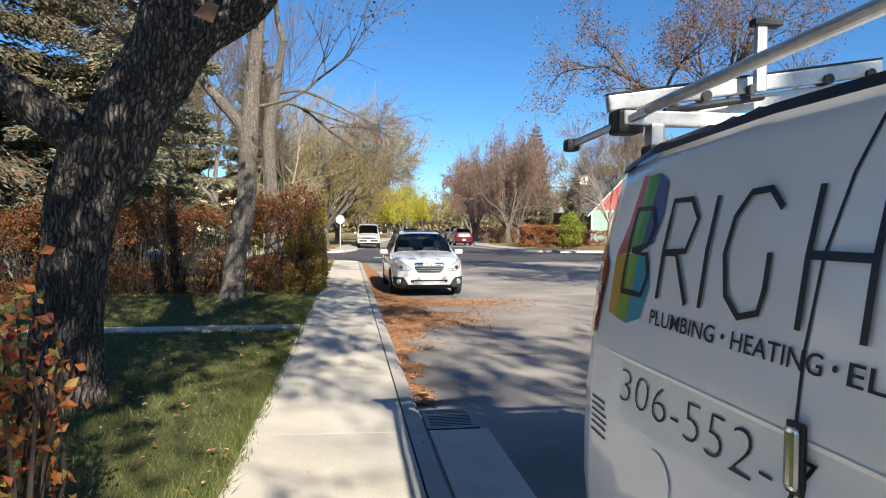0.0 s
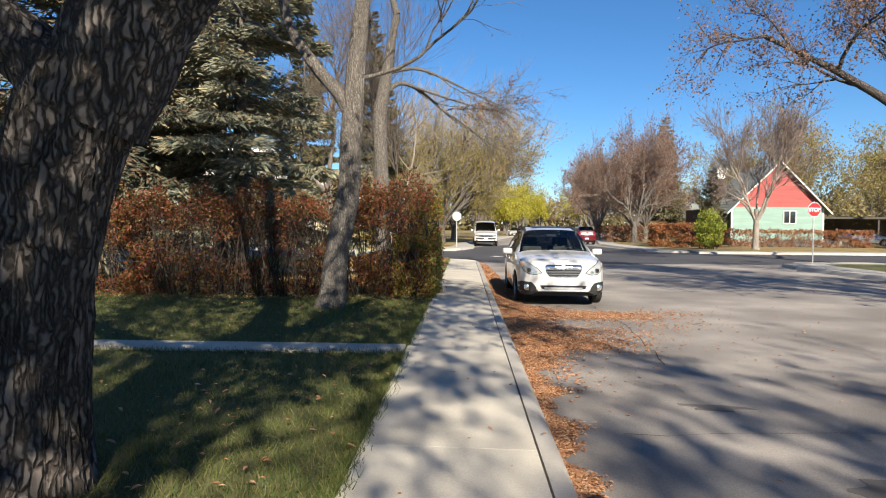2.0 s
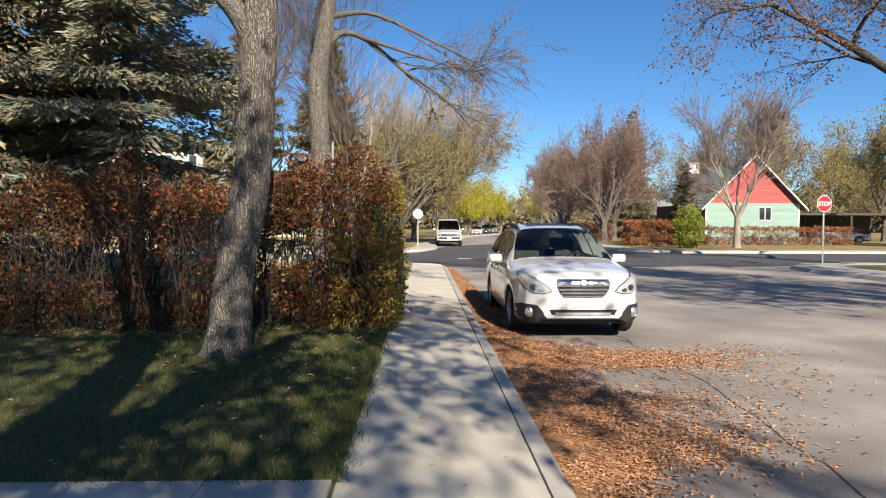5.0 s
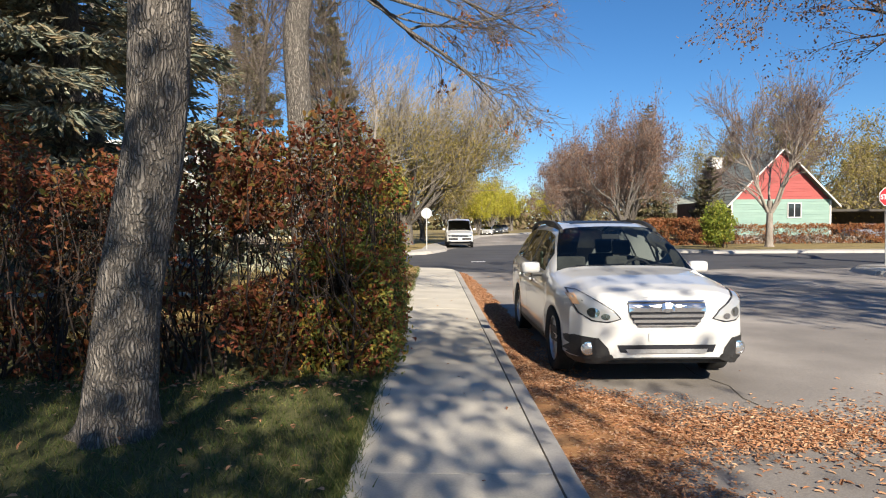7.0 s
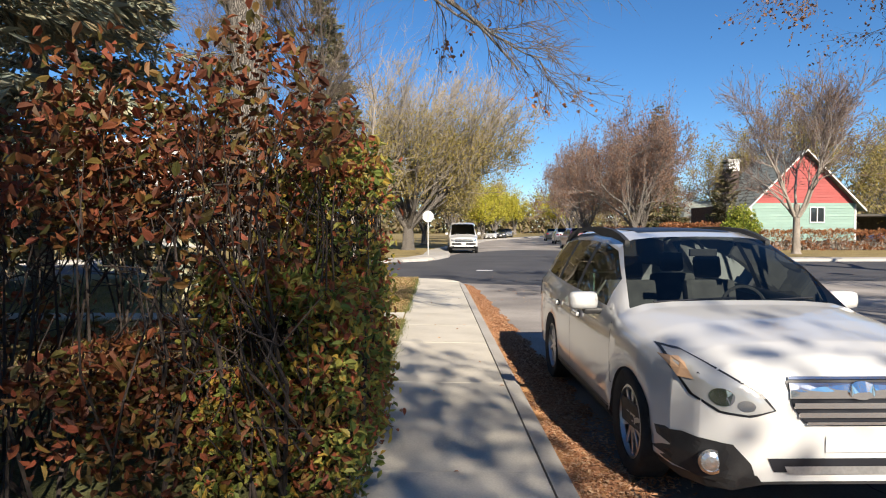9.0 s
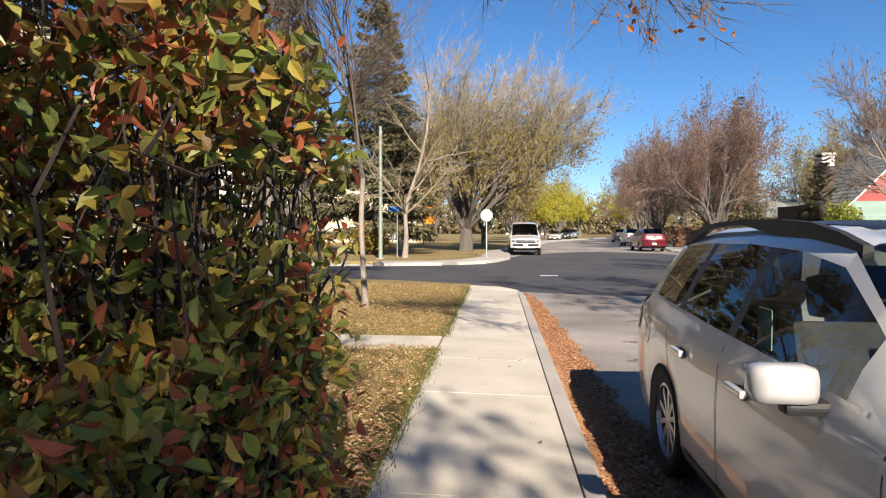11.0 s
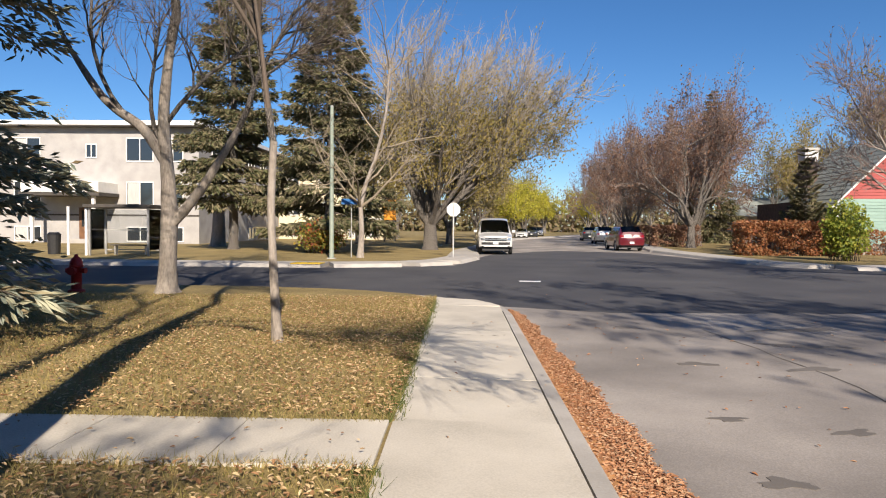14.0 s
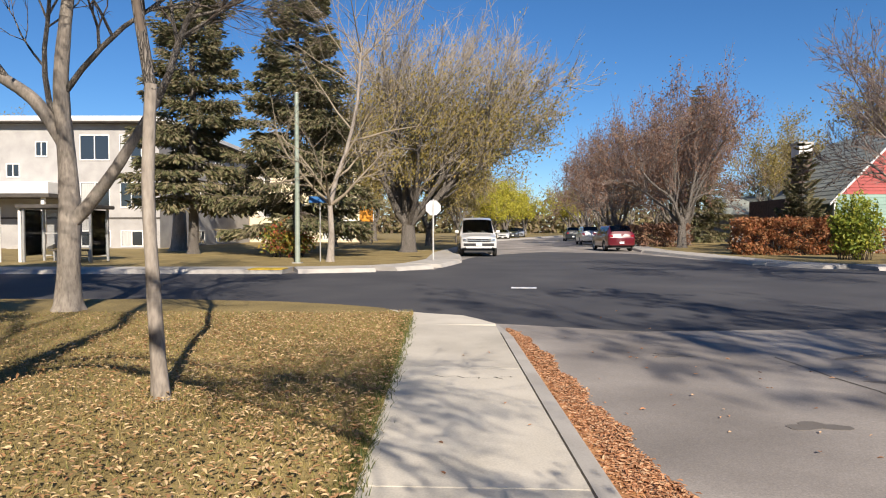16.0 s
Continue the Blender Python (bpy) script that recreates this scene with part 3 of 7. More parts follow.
def spruce(name, label, at, rng, height, radius, low, needle, count=5200, trunk_r=0.2, blade=0.32, density=1.0, droop=0.35, bark=None, hang=0.5):
    """A spruce: tapered trunk, whorls of drooping boughs and hanging needle sprays."""
    ob = thing(name, label, "tree", "spruces", at=at)
    t = swept("trunk", [(0, 0, 0), (0.03, 0.02, height * 0.4), (0, 0, height * 0.98)], [trunk_r, trunk_r * 0.62, 0.02], bark or M_BARK_ASH, 14, 30, 0.012, 0.1, rng.integers(50))
    mesh_part("trunk", t, ob)
    p0, p1, r0, r1 = [], [], [], []
    pos, ways, sizes = [], [], []
    z = low
    while z < height - 0.3:
        f = (z - low) / (height - low)
        reach = radius * (1 - f) ** 0.8 * rng.uniform(0.85, 1.1) + 0.15
        for k in range(int(rng.integers(5, 8))):
            a = rng.uniform(0, 2 * math.pi)
            ln = reach * rng.uniform(0.6, 1.12)
            pts = []
            for s in np.linspace(0, 1, 6):
                drop = -droop * ln * (s ** 1.4) * (1 - f) + 0.16 * ln * s ** 3
                pts.append(np.array([math.cos(a) * ln * s, math.sin(a) * ln * s, z + drop + 0.15 * f * ln * s]))
            for i in range(5):
                p0.append(pts[i])
                p1.append(pts[i + 1])
                rr = 0.012 + 0.03 * (1 - f)
                r0.append(rr * (1 - i / 5.5))
                r1.append(rr * (1 - (i + 1) / 5.5))
            m = int((8 + 26 * ln) * density)
            u = rng.uniform(0.1, 1.0, m) ** 0.7
            for q in u:
                x = q * 5
                i = min(int(x), 4)
                c = pts[i] + (pts[i + 1] - pts[i]) * (x - i)
                side = rng.normal(0, 0.5)
                w = np.array([math.cos(a + side * 1.5), math.sin(a + side * 1.5), 0.25 - (0.5 + 1.9 * hang) * rng.random() * (1.15 - f)])
                c = c + np.array([-math.sin(a), math.cos(a), 0]) * side * 0.34 * ln * (1.1 - 0.6 * q) - np.array([0, 0, hang * 0.75 * rng.random() ** 1.6 * min(1.0, ln / 2)])
                pos.append(c)
                ways.append(w)
                sizes.append(blade * rng.uniform(0.6, 1.3) * (0.55 + 0.45 * (1 - f)))
        z += rng.uniform(0.26, 0.5) * (0.6 + 0.4 * (1 - f)) * 1.3
    v, fc = tubes_np(p0, p1, r0, r1, 4)
    mesh_part("boughs", np_mesh("boughs", v, fc, M_TWIG), ob, kind="stuff")
    pos, ways, sizes = np.array(pos), np.array(ways), np.array(sizes)[:, None]
    ways /= np.linalg.norm(ways, axis=1, keepdims=True)
    side = np.cross(ways, rng.normal(size=ways.shape))
    side /= np.linalg.norm(side, axis=1, keepdims=True)
    nrm = np.cross(ways, side)
    V, F, n = [], [], 0
    for s in (side, nrm):
        wd = 0.12
        mid = pos + ways * sizes * 0.45
        q = np.stack([pos, mid + s * sizes * wd, pos + ways * sizes, mid - s * sizes * wd], 1)
        V.append(q)
    V = np.stack(V, 1).reshape(-1, 3)
    b = (np.arange(len(pos) * 2) * 4)[:, None]
    F = (b + np.array([[0, 1, 2, 3]]))
    mesh_part("needles", np_mesh("needles", V, F, needle), ob, kind="stuff")
    return ob


def shrub(name, label, at, rng, sx, sy, sz, stems, leaves, leaf_mat, leaf_size, stem_mat=None, category="shrub", z_bias=0.0, group="", hollow=0.0):
    ob = thing(name, label, category, group, at=at)
    a = rng.uniform(0, 2 * math.pi, stems)
    rr = np.sqrt(rng.uniform(0, 1, stems)) * 0.6
    base = np.stack([np.cos(a) * rr * sx, np.sin(a) * rr * sy, np.zeros(stems)], 1)
    top = np.stack([base[:, 0] * 1.5 + rng.normal(0, 0.12 * sx, stems), base[:, 1] * 1.5 + rng.normal(0, 0.12 * sy, stems), sz * rng.uniform(0.55, 0.95, stems)], 1)
    mid = (base + top) / 2 + rng.normal(0, 0.05 * sz, base.shape)
    v, f = tubes_np(np.concatenate([base, mid]), np.concatenate([mid, top]), np.full(2 * stems, 0.012), np.full(2 * stems, 0.006), 4)
    mesh_part("stems", np_mesh("stems", v, f, stem_mat or M_TWIG_HEDGE), ob, kind="stuff")
    d = rng.normal(size=(leaves, 3))
    d /= np.linalg.norm(d, axis=1, keepdims=True)
    r = rng.uniform(hollow, 1, leaves) ** 0.45
    lump = 1 + 0.16 * np.sin(d[:, 0] * 7 + 1) * np.sin(d[:, 1] * 6 + 2) + 0.1 * np.sin(d[:, 2] * 9)
    p = d * (r * lump)[:, None] * np.array([sx, sy, sz / 2]) + np.array([0, 0, sz / 2])
    p[:, 2] = np.abs(p[:, 2]) + 0.02
    v, f = leaves_np(p, leaf_size * rng.uniform(0.6, 1.4, leaves), rng)
    mesh_part("leaves", np_mesh("leaves", v, f, leaf_mat), ob, kind="stuff")
    return ob


R = np.random.default_rng

# the great oak beside the walk, with three heavy limbs
oak_parts = [
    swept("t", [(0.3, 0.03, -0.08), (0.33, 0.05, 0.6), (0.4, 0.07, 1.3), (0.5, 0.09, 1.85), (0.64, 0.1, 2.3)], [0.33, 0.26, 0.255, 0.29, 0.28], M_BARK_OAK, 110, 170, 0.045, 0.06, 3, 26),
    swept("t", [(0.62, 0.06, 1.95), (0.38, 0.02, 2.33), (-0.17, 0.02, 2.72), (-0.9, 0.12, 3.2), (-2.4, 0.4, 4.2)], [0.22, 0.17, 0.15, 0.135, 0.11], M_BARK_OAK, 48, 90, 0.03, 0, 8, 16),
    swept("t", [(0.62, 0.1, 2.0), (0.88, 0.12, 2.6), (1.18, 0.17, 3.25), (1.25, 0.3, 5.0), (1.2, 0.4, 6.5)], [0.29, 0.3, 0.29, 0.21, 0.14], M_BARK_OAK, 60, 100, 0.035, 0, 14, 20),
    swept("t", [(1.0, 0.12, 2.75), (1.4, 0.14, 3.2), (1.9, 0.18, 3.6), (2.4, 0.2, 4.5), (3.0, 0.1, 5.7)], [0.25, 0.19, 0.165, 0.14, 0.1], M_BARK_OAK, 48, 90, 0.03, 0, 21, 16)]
oak = bare_tree("oak_tree", "big old street tree with dark furrowed bark and heavy limbs", (-2.0, 4.85, 0), R(5), [
    dict(start=(-2.4, 0.4, 4.2), way=(-0.6, 0.1, 0.8), length=3.4, radius=0.11, levels=4, kids=(6, 5, 5, 4)),
    dict(start=(1.1, 0.4, 6.5), way=(0.1, 0.2, 1), length=4.0, radius=0.14, levels=4, kids=(6, 5, 5, 4)),
    dict(start=(3.0, 0.1, 5.7), way=(0.3, -0.5, 0.65), length=3.8, radius=0.1, levels=4, kids=(8, 6, 5, 4)),
    dict(start=(1.0, 0.3, 5.0), way=(-0.5, 0.6, 0.8), length=3.4, radius=0.1, levels=4, kids=(6, 5, 5, 3)),
    dict(start=(2.3, 0.2, 4.4), way=(0.15, -0.9, 0.3), length=3.0, radius=0.09, levels=4, kids=(7, 5, 5, 3), lift=0.04),
    dict(start=(1.2, 0.4, 5.6), way=(-0.1, -0.9, 0.4), length=3.2, radius=0.09, levels=4, kids=(7, 5, 5, 3), lift=0.04)],
    trunk=join_meshes("trunk", oak_parts, M_BARK_OAK), bark=M_BARK_OAK, split=3, leaf_mat=M_LEAF_BROWN, leaves=13000, leaf_size=0.1, clumps=380, clump_r=0.3)

# slender leaning tree before the hedge
slim_parts = [
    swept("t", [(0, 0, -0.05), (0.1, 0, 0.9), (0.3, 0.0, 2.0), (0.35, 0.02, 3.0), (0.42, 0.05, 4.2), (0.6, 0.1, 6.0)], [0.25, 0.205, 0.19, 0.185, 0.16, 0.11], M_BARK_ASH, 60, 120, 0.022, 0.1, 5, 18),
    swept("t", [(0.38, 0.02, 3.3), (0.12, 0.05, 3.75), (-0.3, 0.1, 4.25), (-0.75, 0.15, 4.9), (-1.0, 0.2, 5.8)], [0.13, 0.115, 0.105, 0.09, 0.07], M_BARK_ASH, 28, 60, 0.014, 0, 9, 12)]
slim = bare_tree("ash_tree", "tall slender grey-barked tree leaning before the hedge", (-1.68, 12.78, 0), R(11), [
    dict(start=(0.6, 0.1, 6.0), way=(0.1, 0.05, 1), length=4.6, radius=0.11, levels=4, kids=(7, 5, 4, 3)),
    dict(start=(-1.0, 0.2, 5.8), way=(-0.2, 0, 1), length=3.0, radius=0.07, levels=4, kids=(5, 4, 4, 3)),
    dict(start=(0.4, 0.05, 4.0), way=(0.9, -0.1, 0.35), length=2.4, radius=0.04, levels=3, kids=(6, 5, 4), lift=0.02),
    dict(start=(-0.6, 0.15, 4.6), way=(-0.7, 0.1, 0.25), length=2.4, radius=0.035, levels=3, kids=(9, 6, 5), lift=-0.04)],
    trunk=join_meshes("trunk", slim_parts, M_BARK_ASH), split=2, leaf_mat=M_LEAF_BROWN, leaves=1500, leaf_size=0.045)

# the tree that rises out of the hedge, with a long limb over the walk
hedge_tree_parts = [
    swept("t", [(0.15, 0, -0.05), (0.05, 0, 1.2), (0.0, 0, 2.8), (-0.05, 0, 4.2), (0.05, 0, 4.9), (0.25, 0, 6.2)], [0.24, 0.2, 0.18, 0.18, 0.16, 0.11], M_BARK_ASH, 44, 90, 0.018, 0.08, 15, 16),
    swept("t", [(0.0, 0, 4.75), (0.4, 0.15, 5.15), (0.9, 0.35, 5.05), (1.55, 0.5, 4.55), (2.4, 0.5, 3.95), (3.0, 0.6, 3.35)], [0.09, 0.062, 0.045, 0.032, 0.022, 0.01], M_BARK_ASH, 20, 60, 0.008, 0, 19, 10),
    swept("t", [(0.8, 0.3, 5.1), (1.5, 0.2, 4.85), (2.3, 0.2, 4.6), (2.7, 0.2, 4.5)], [0.04, 0.03, 0.02, 0.01], M_BARK_ASH, 14, 40, 0.006, 0, 23, 8),
    swept("t", [(0.15, 0, 5.4), (1.0, 0.1, 5.5), (2.3, 0.2, 4.95), (3.6, 0.3, 4.35)], [0.06, 0.04, 0.022, 0.01], M_BARK_ASH, 14, 50, 0.006, 0, 27, 8)]
hedge_tree = bare_tree("ash_tree", "grey-barked tree rising from the hedge with a long bare limb", (-1.5, 18.2, 0), R(23), [
    dict(start=(0.25, 0, 6.2), way=(0.1, 0, 1), length=4.2, radius=0.1, levels=4, kids=(5, 4, 4, 3)),
    dict(start=(0.9, 0.35, 5.0), way=(0.5, 0.1, -0.5), length=1.5, radius=0.022, levels=3, kids=(9, 6, 5), lift=-0.08, twig=0.003),
    dict(start=(1.5, 0.5, 4.6), way=(0.6, 0.1, -0.35), length=1.5, radius=0.022, levels=3, kids=(9, 6, 5), lift=-0.06, twig=0.003),
    dict(start=(1.6, 0.5, 4.5), way=(0.7, -0.2, 0.15), length=1.5, radius=0.022, levels=3, kids=(9, 6, 5), lift=-0.03, twig=0.003),
    dict(start=(2.4, 0.5, 3.95), way=(0.7, 0.1, -0.5), length=1.0, radius=0.018, levels=3, kids=(9, 6, 5), lift=-0.05, twig=0.003),
    dict(start=(2.4, 0.2, 4.55), way=(0.8, 0, -0.1), length=1.2, radius=0.018, levels=3, kids=(9, 6, 5), lift=-0.04, twig=0.003),
    dict(start=(2.3, 0.2, 4.95), way=(0.8, 0.1, -0.35), length=1.3, radius=0.018, levels=3, kids=(9, 6, 5), lift=-0.04, twig=0.003),
    dict(start=(1.2, 0.15, 5.4), way=(0.6, -0.3, -0.1), length=1.4, radius=0.02, levels=3, kids=(9, 6, 5), lift=-0.04, twig=0.003)],
    trunk=join_meshes("trunk", hedge_tree_parts, M_BARK_ASH), split=2, leaf_mat=M_LEAF_RUST, leaves=300, leaf_size=0.045, clumps=16, clump_r=0.1)

# spruces behind the hedge and beyond the cross street
spruce("spruce_tree", "big blue spruce with drooping boughs behind the hedge", (-5.6, 19.3, 0), R(31), 15, 3.5, 1.9, M_NEEDLE_BLUE, trunk_r=0.26, blade=0.25, density=7.0, droop=0.42, hang=0.35)
spruce("spruce_tree", "big shaded spruce with brown hanging twigs behind the hedge", (-9.0, 17.6, 0), R(32), 16, 3.4, 2.2, M_NEEDLE_SHADE, trunk_r=0.3, blade=0.26, density=4.6, droop=0.5, hang=0.55)
spruce("spruce_tree", "dark spruce with hanging boughs beside the dry lawn", (-8.9, 26.6, 0), R(33), 16, 4.2, 1.9, M_NEEDLE_BLUE, trunk_r=0.28, blade=0.26, density=3.4, droop=0.45, hang=0.3)
spruce("spruce_tree", "tall olive spruce before the white apartment building", (-12.6, 54.5, 0), R(34), 19, 3.6, 3.0, M_NEEDLE_OLIVE, trunk_r=0.28, blade=0.36, density=3.2, droop=0.3, hang=0.5)
spruce("spruce_tree", "tall olive spruce beside the cream apartment building", (-6.7, 52.6, 0), R(35), 18.5, 3.6, 1.8, M_NEEDLE_OLIVE, trunk_r=0.24, blade=0.36, density=3.4, droop=0.3, hang=0.5)
spruce("spruce_tree", "distant slim spruce among bare trees", (26.3, 85.4, 0), R(36), 16, 3.0, 1.0, M_NEEDLE_OLIVE, trunk_r=0.2, blade=0.55, density=1.1)
spruce("spruce_tree", "dark spruce beyond the street tree", (38, 47, 0), R(37), 15, 3.4, 1.0, M_NEEDLE_BLUE, trunk_r=0.2, blade=0.45, density=1.0)
spruce("spruce_tree", "dark spruce beyond the street tree", (43, 44, 0), R(38), 16, 3.6, 1.0, M_NEEDLE_BLUE, trunk_r=0.2, blade=0.45, density=1.0)
spruce("cedar_tree", "narrow dark green cedar beside the house", (22.9, 60.5, 0), R(39), 7.1, 1.35, 0.2, M_NEEDLE_OLIVE, trunk_r=0.1, blade=0.3, density=6.0, droop=-0.9, hang=0.0)

# bare trees of the corner lawn
bare_tree("young_tree", "young bare tree with a thin pale trunk on the dry lawn", (-1.72, 25.25, 0), R(41), [
    dict(start=(0, 0, 2.3), way=(-0.05, 0, 1), length=4.4, radius=0.042, levels=4, kids=(16, 8, 5, 4), spread=0.55, lift=0.1, bare=0.05, wiggle=0.09)],
    trunk=swept("trunk", [(0.05, 0, -0.02), (0, 0, 0.8), (-0.03, 0, 1.6), (0, 0, 2.35)], [0.062, 0.05, 0.046, 0.043], M_BARK_PALE, 18, 40, 0.006, 0.02, 4, 8), bark=M_BARK_ASH, split=1)
corner_parts = [
    swept("t", [(0, 0, -0.03), (0.02, 0, 0.7), (0.05, 0, 1.5), (0.02, 0, 2.4), (-0.05, 0, 3.6), (0.1, 0, 5.0)], [0.215, 0.165, 0.16, 0.13, 0.11, 0.08], M_BARK_PALE, 36, 70, 0.014, 0.09, 6, 12),
    swept("t", [(0.05, 0, 1.35), (0.45, -0.05, 1.75), (0.95, -0.1, 2.4), (1.5, -0.1, 3.3)], [0.11, 0.1, 0.08, 0.055], M_BARK_ASH, 20, 40, 0.01, 0, 7, 9),
    swept("t", [(0, 0, 2.6), (-0.5, 0.05, 3.3), (-1.3, 0.1, 3.9), (-2.0, 0.1, 4.9)], [0.11, 0.1, 0.08, 0.05], M_BARK_PALE, 20, 40, 0.01, 0, 3, 9)]
bare_tree("ash_tree", "bare tree with pale flared trunk at the lawn's corner", (-5.45, 30.6, 0), R(43), [
    dict(start=(0.1, 0, 5.0), way=(0.1, 0, 1), length=3.6, radius=0.1, levels=4, kids=(9, 7, 6, 5)),
    dict(start=(-0.9, 0.08, 3.6), way=(-0.3, -0.2, 0.9), length=2.6, radius=0.05, levels=4, kids=(8, 6, 5, 4)),
    dict(start=(0.0, 0, 3.4), way=(0.7, -0.3, 0.5), length=2.8, radius=0.05, levels=4, kids=(9, 6, 5, 4), lift=0.03),
    dict(start=(0.0, 0, 2.9), way=(-0.5, 0, 0.8), length=2.6, radius=0.05, levels=3, kids=(8, 6, 5)),
    dict(start=(1.5, -0.1, 3.3), way=(0.5, 0, 0.8), length=2.6, radius=0.06, levels=3, kids=(10, 7, 5)),
    dict(start=(-2.0, 0.1, 4.9), way=(-0.5, 0, 0.9), length=2.8, radius=0.05, levels=3, kids=(10, 7, 5))],
    trunk=join_meshes("trunk", corner_parts, M_BARK_PALE), bark=M_BARK_ASH, split=2)
bare_tree("birch_tree", "slim bare pale tree beside the lamp pole", (-3.95, 46.0, 0), R(44), [
    dict(start=(0, 0, 2.2), way=(0, 0, 1), length=6.5, radius=0.1, levels=3, kids=(16, 7, 5), spread=0.9, lift=0.05, bare=0.0)],
    trunk=swept("trunk", [(0, 0, 0), (0.05, 0, 1.1), (0, 0, 2.25)], [0.16, 0.12, 0.1], M_BARK_PALE, 18, 30, 0.006, 0.03, 4, 8), bark=M_BARK_PALE, twig_mat=M_TWIG_PALE, split=1)
bare_tree("poplar_tree", "pale broken-topped trunk before the apartment building", (-15.4, 59.5, 0), R(45), [
    dict(start=(0, 0, 4.0), way=(0, 0, 1), length=3, radius=0.2, levels=2, kids=(4, 4))],
    trunk=swept("trunk", [(0, 0, 0), (0.05, 0, 2), (0, 0, 4.05)], [0.5, 0.38, 0.28], M_BARK_PALE, 20, 30, 0.015, 0.15, 4, 8), split=2)


def vase_tree(name, label, at, seed, height, spread, stems, bark, twig_mat, leaf_mat, leaves, leaf_size, low=None, kids=(6, 6, 6, 4), levels=4, trunk_h=1.2, r=0.28, reach=4.5, drift=0.0, twig=0.011, clumps=0, clump_r=0.3):
    """A wide street tree: a short bole that parts into many rising stems."""
    g = R(seed)
    limbs = []
    for k in range(stems):
        a = 2 * math.pi * (k + g.uniform(-0.3, 0.3)) / stems
        s = spread * g.uniform(0.5, 1.1)
        limbs.append(dict(start=(0.15 * math.cos(a), 0.15 * math.sin(a), trunk_h * 0.9), way=(s * math.cos(a), s * math.sin(a), 1), length=height * 0.52 * g.uniform(0.8, 1.1),
                          radius=r * 0.5, levels=levels, kids=kids, spread=0.5, lift=0.07, shrink=0.56, bare=0.25, twig=twig))
    ob = bare_tree(name, label, at, g, limbs, trunk=swept("trunk", [(0, 0, -0.05), (0, 0, trunk_h * 0.5), (0, 0, trunk_h * 1.2)], [r * 1.25, r, r * 0.9], bark, 24, 30, 0.02, 0.15, seed % 9, 10),
                   bark=bark, twig_mat=twig_mat, leaf_mat=leaf_mat, leaves=leaves, leaf_size=leaf_size, low_leaves=low, split=2, clumps=clumps, clump_r=clump_r)
    v = np.concatenate([np.array([q.co[:] for q in c.data.vertices]) for c in ob.children if c.name.startswith("twigs")])
    kz, kr = height / np.percentile(v[:, 2], 99.7), reach / np.percentile(np.hypot(v[:, 0], v[:, 1]), 97)
    for c in ob.children:
        for q in c.data.vertices:
            up = min(1.0, max(0.0, q.co.z / trunk_h - 0.6))
            f = 1 + (kr - 1) * up
            q.co = Vector((q.co.x * f + drift * max(0.0, q.co.z - trunk_h) / height, q.co.y * f, q.co.z * kz))
    return ob


elm = vase_tree("elm_tree", "broad vase-shaped elm, grey twigs above thin yellow leaves", (-1.4, 57.0, 0), 51, 13.6, 0.95, 14, M_BARK_ASH, M_TWIG_ELM, M_LEAF_OLIVE, 30000, 0.1, 7.5, kids=(7, 7, 6, 5), twig=0.013, trunk_h=1.6, r=0.4, reach=6.6, drift=4.0)
brown = vase_tree("street_tree", "bare brown street tree with a few dead leaves", (17.5, 66, 0), 52, 12.5, 1.0, 7, M_BARK_ASH, M_TWIG_RED, M_LEAF_BROWN, 7000, 0.125, None, kids=(6, 6, 5, 5), trunk_h=2.0, reach=5.6, twig=0.013)
olive = vase_tree("street_tree", "street tree with thin olive-yellow leaves", (2.2, 84, 0), 53, 11, 0.7, 6, M_BARK_ASH, M_TWIG_PALE, M_LEAF_OLIVE, 9000, 0.15, None, kids=(6, 6, 4, 3), trunk_h=1.8, reach=4.6)
yellow = vase_tree("street_tree", "low street tree in bright yellow leaf", (8.0, 112, 0), 54, 7.5, 0.7, 6, M_BARK_ASH, M_TWIG_PALE, M_LEAF_YELLOW, 9000, 0.17, None, kids=(5, 5, 5), levels=3, reach=3.6)
house_tree = vase_tree("street_tree", "bare grey-twigged tree before the red house", (21.5, 48.3, 0), 55, 10.9, 0.8, 7, M_BARK_PALE, M_TWIG_RED, M_LEAF_BROWN, 2500, 0.08, None, kids=(7, 6, 6, 5), trunk_h=2.6, r=0.2, reach=4.9)
far_olive = vase_tree("street_tree", "wide tree with sparse ochre leaves behind the house", (37, 73, 0), 56, 14.5, 0.8, 7, M_BARK_ASH, M_TWIG_PALE, M_LEAF_OLIVE, 8000, 0.19, None, kids=(6, 5, 5, 3), trunk_h=2.4, reach=6.5, twig=0.016)


def again(ob, x, y, turn, size=1.0):
    m = pose(x, y, 0, 0, 0, turn)
    c = copy_thing(ob, m)
    c.scale = (size, size, size)
    return c


for x, y, a, s in [(20.5, 73, 70, 1.05), (23.5, 84, 140, 1.12), (19.5, 93, 20, 1.05), (16.8 + bend(112), 112, 200, 1.1), (16.8 + bend(132), 132, 280, 1.1), (16.8 + bend(155), 156, 330, 1.2), (29, 100, 100, 1.0), (16.2, 78, 250, 0.9)]:
    again(brown, x, y, a, s)
for x, y, a, s in [(-0.5, 71, 50, 0.9), (-7.5, 68, 130, 0.95), (-2.4 + bend(104), 104, 220, 1.1), (-7, 92, 300, 1.2), (-3.4 + bend(126), 126, 10, 1.1), (-12, 110, 90, 1.2)]:
    again(olive, x, y, a, s)
for x, y, a, s in [(10.8, 124, 60, 1.15), (-2 + bend(146), 146, 160, 1.4), (16 + bend(180), 190, 90, 1.7), (4 + bend(185), 195, 10, 1.6)]:
    again(yellow, x, y, a, s)
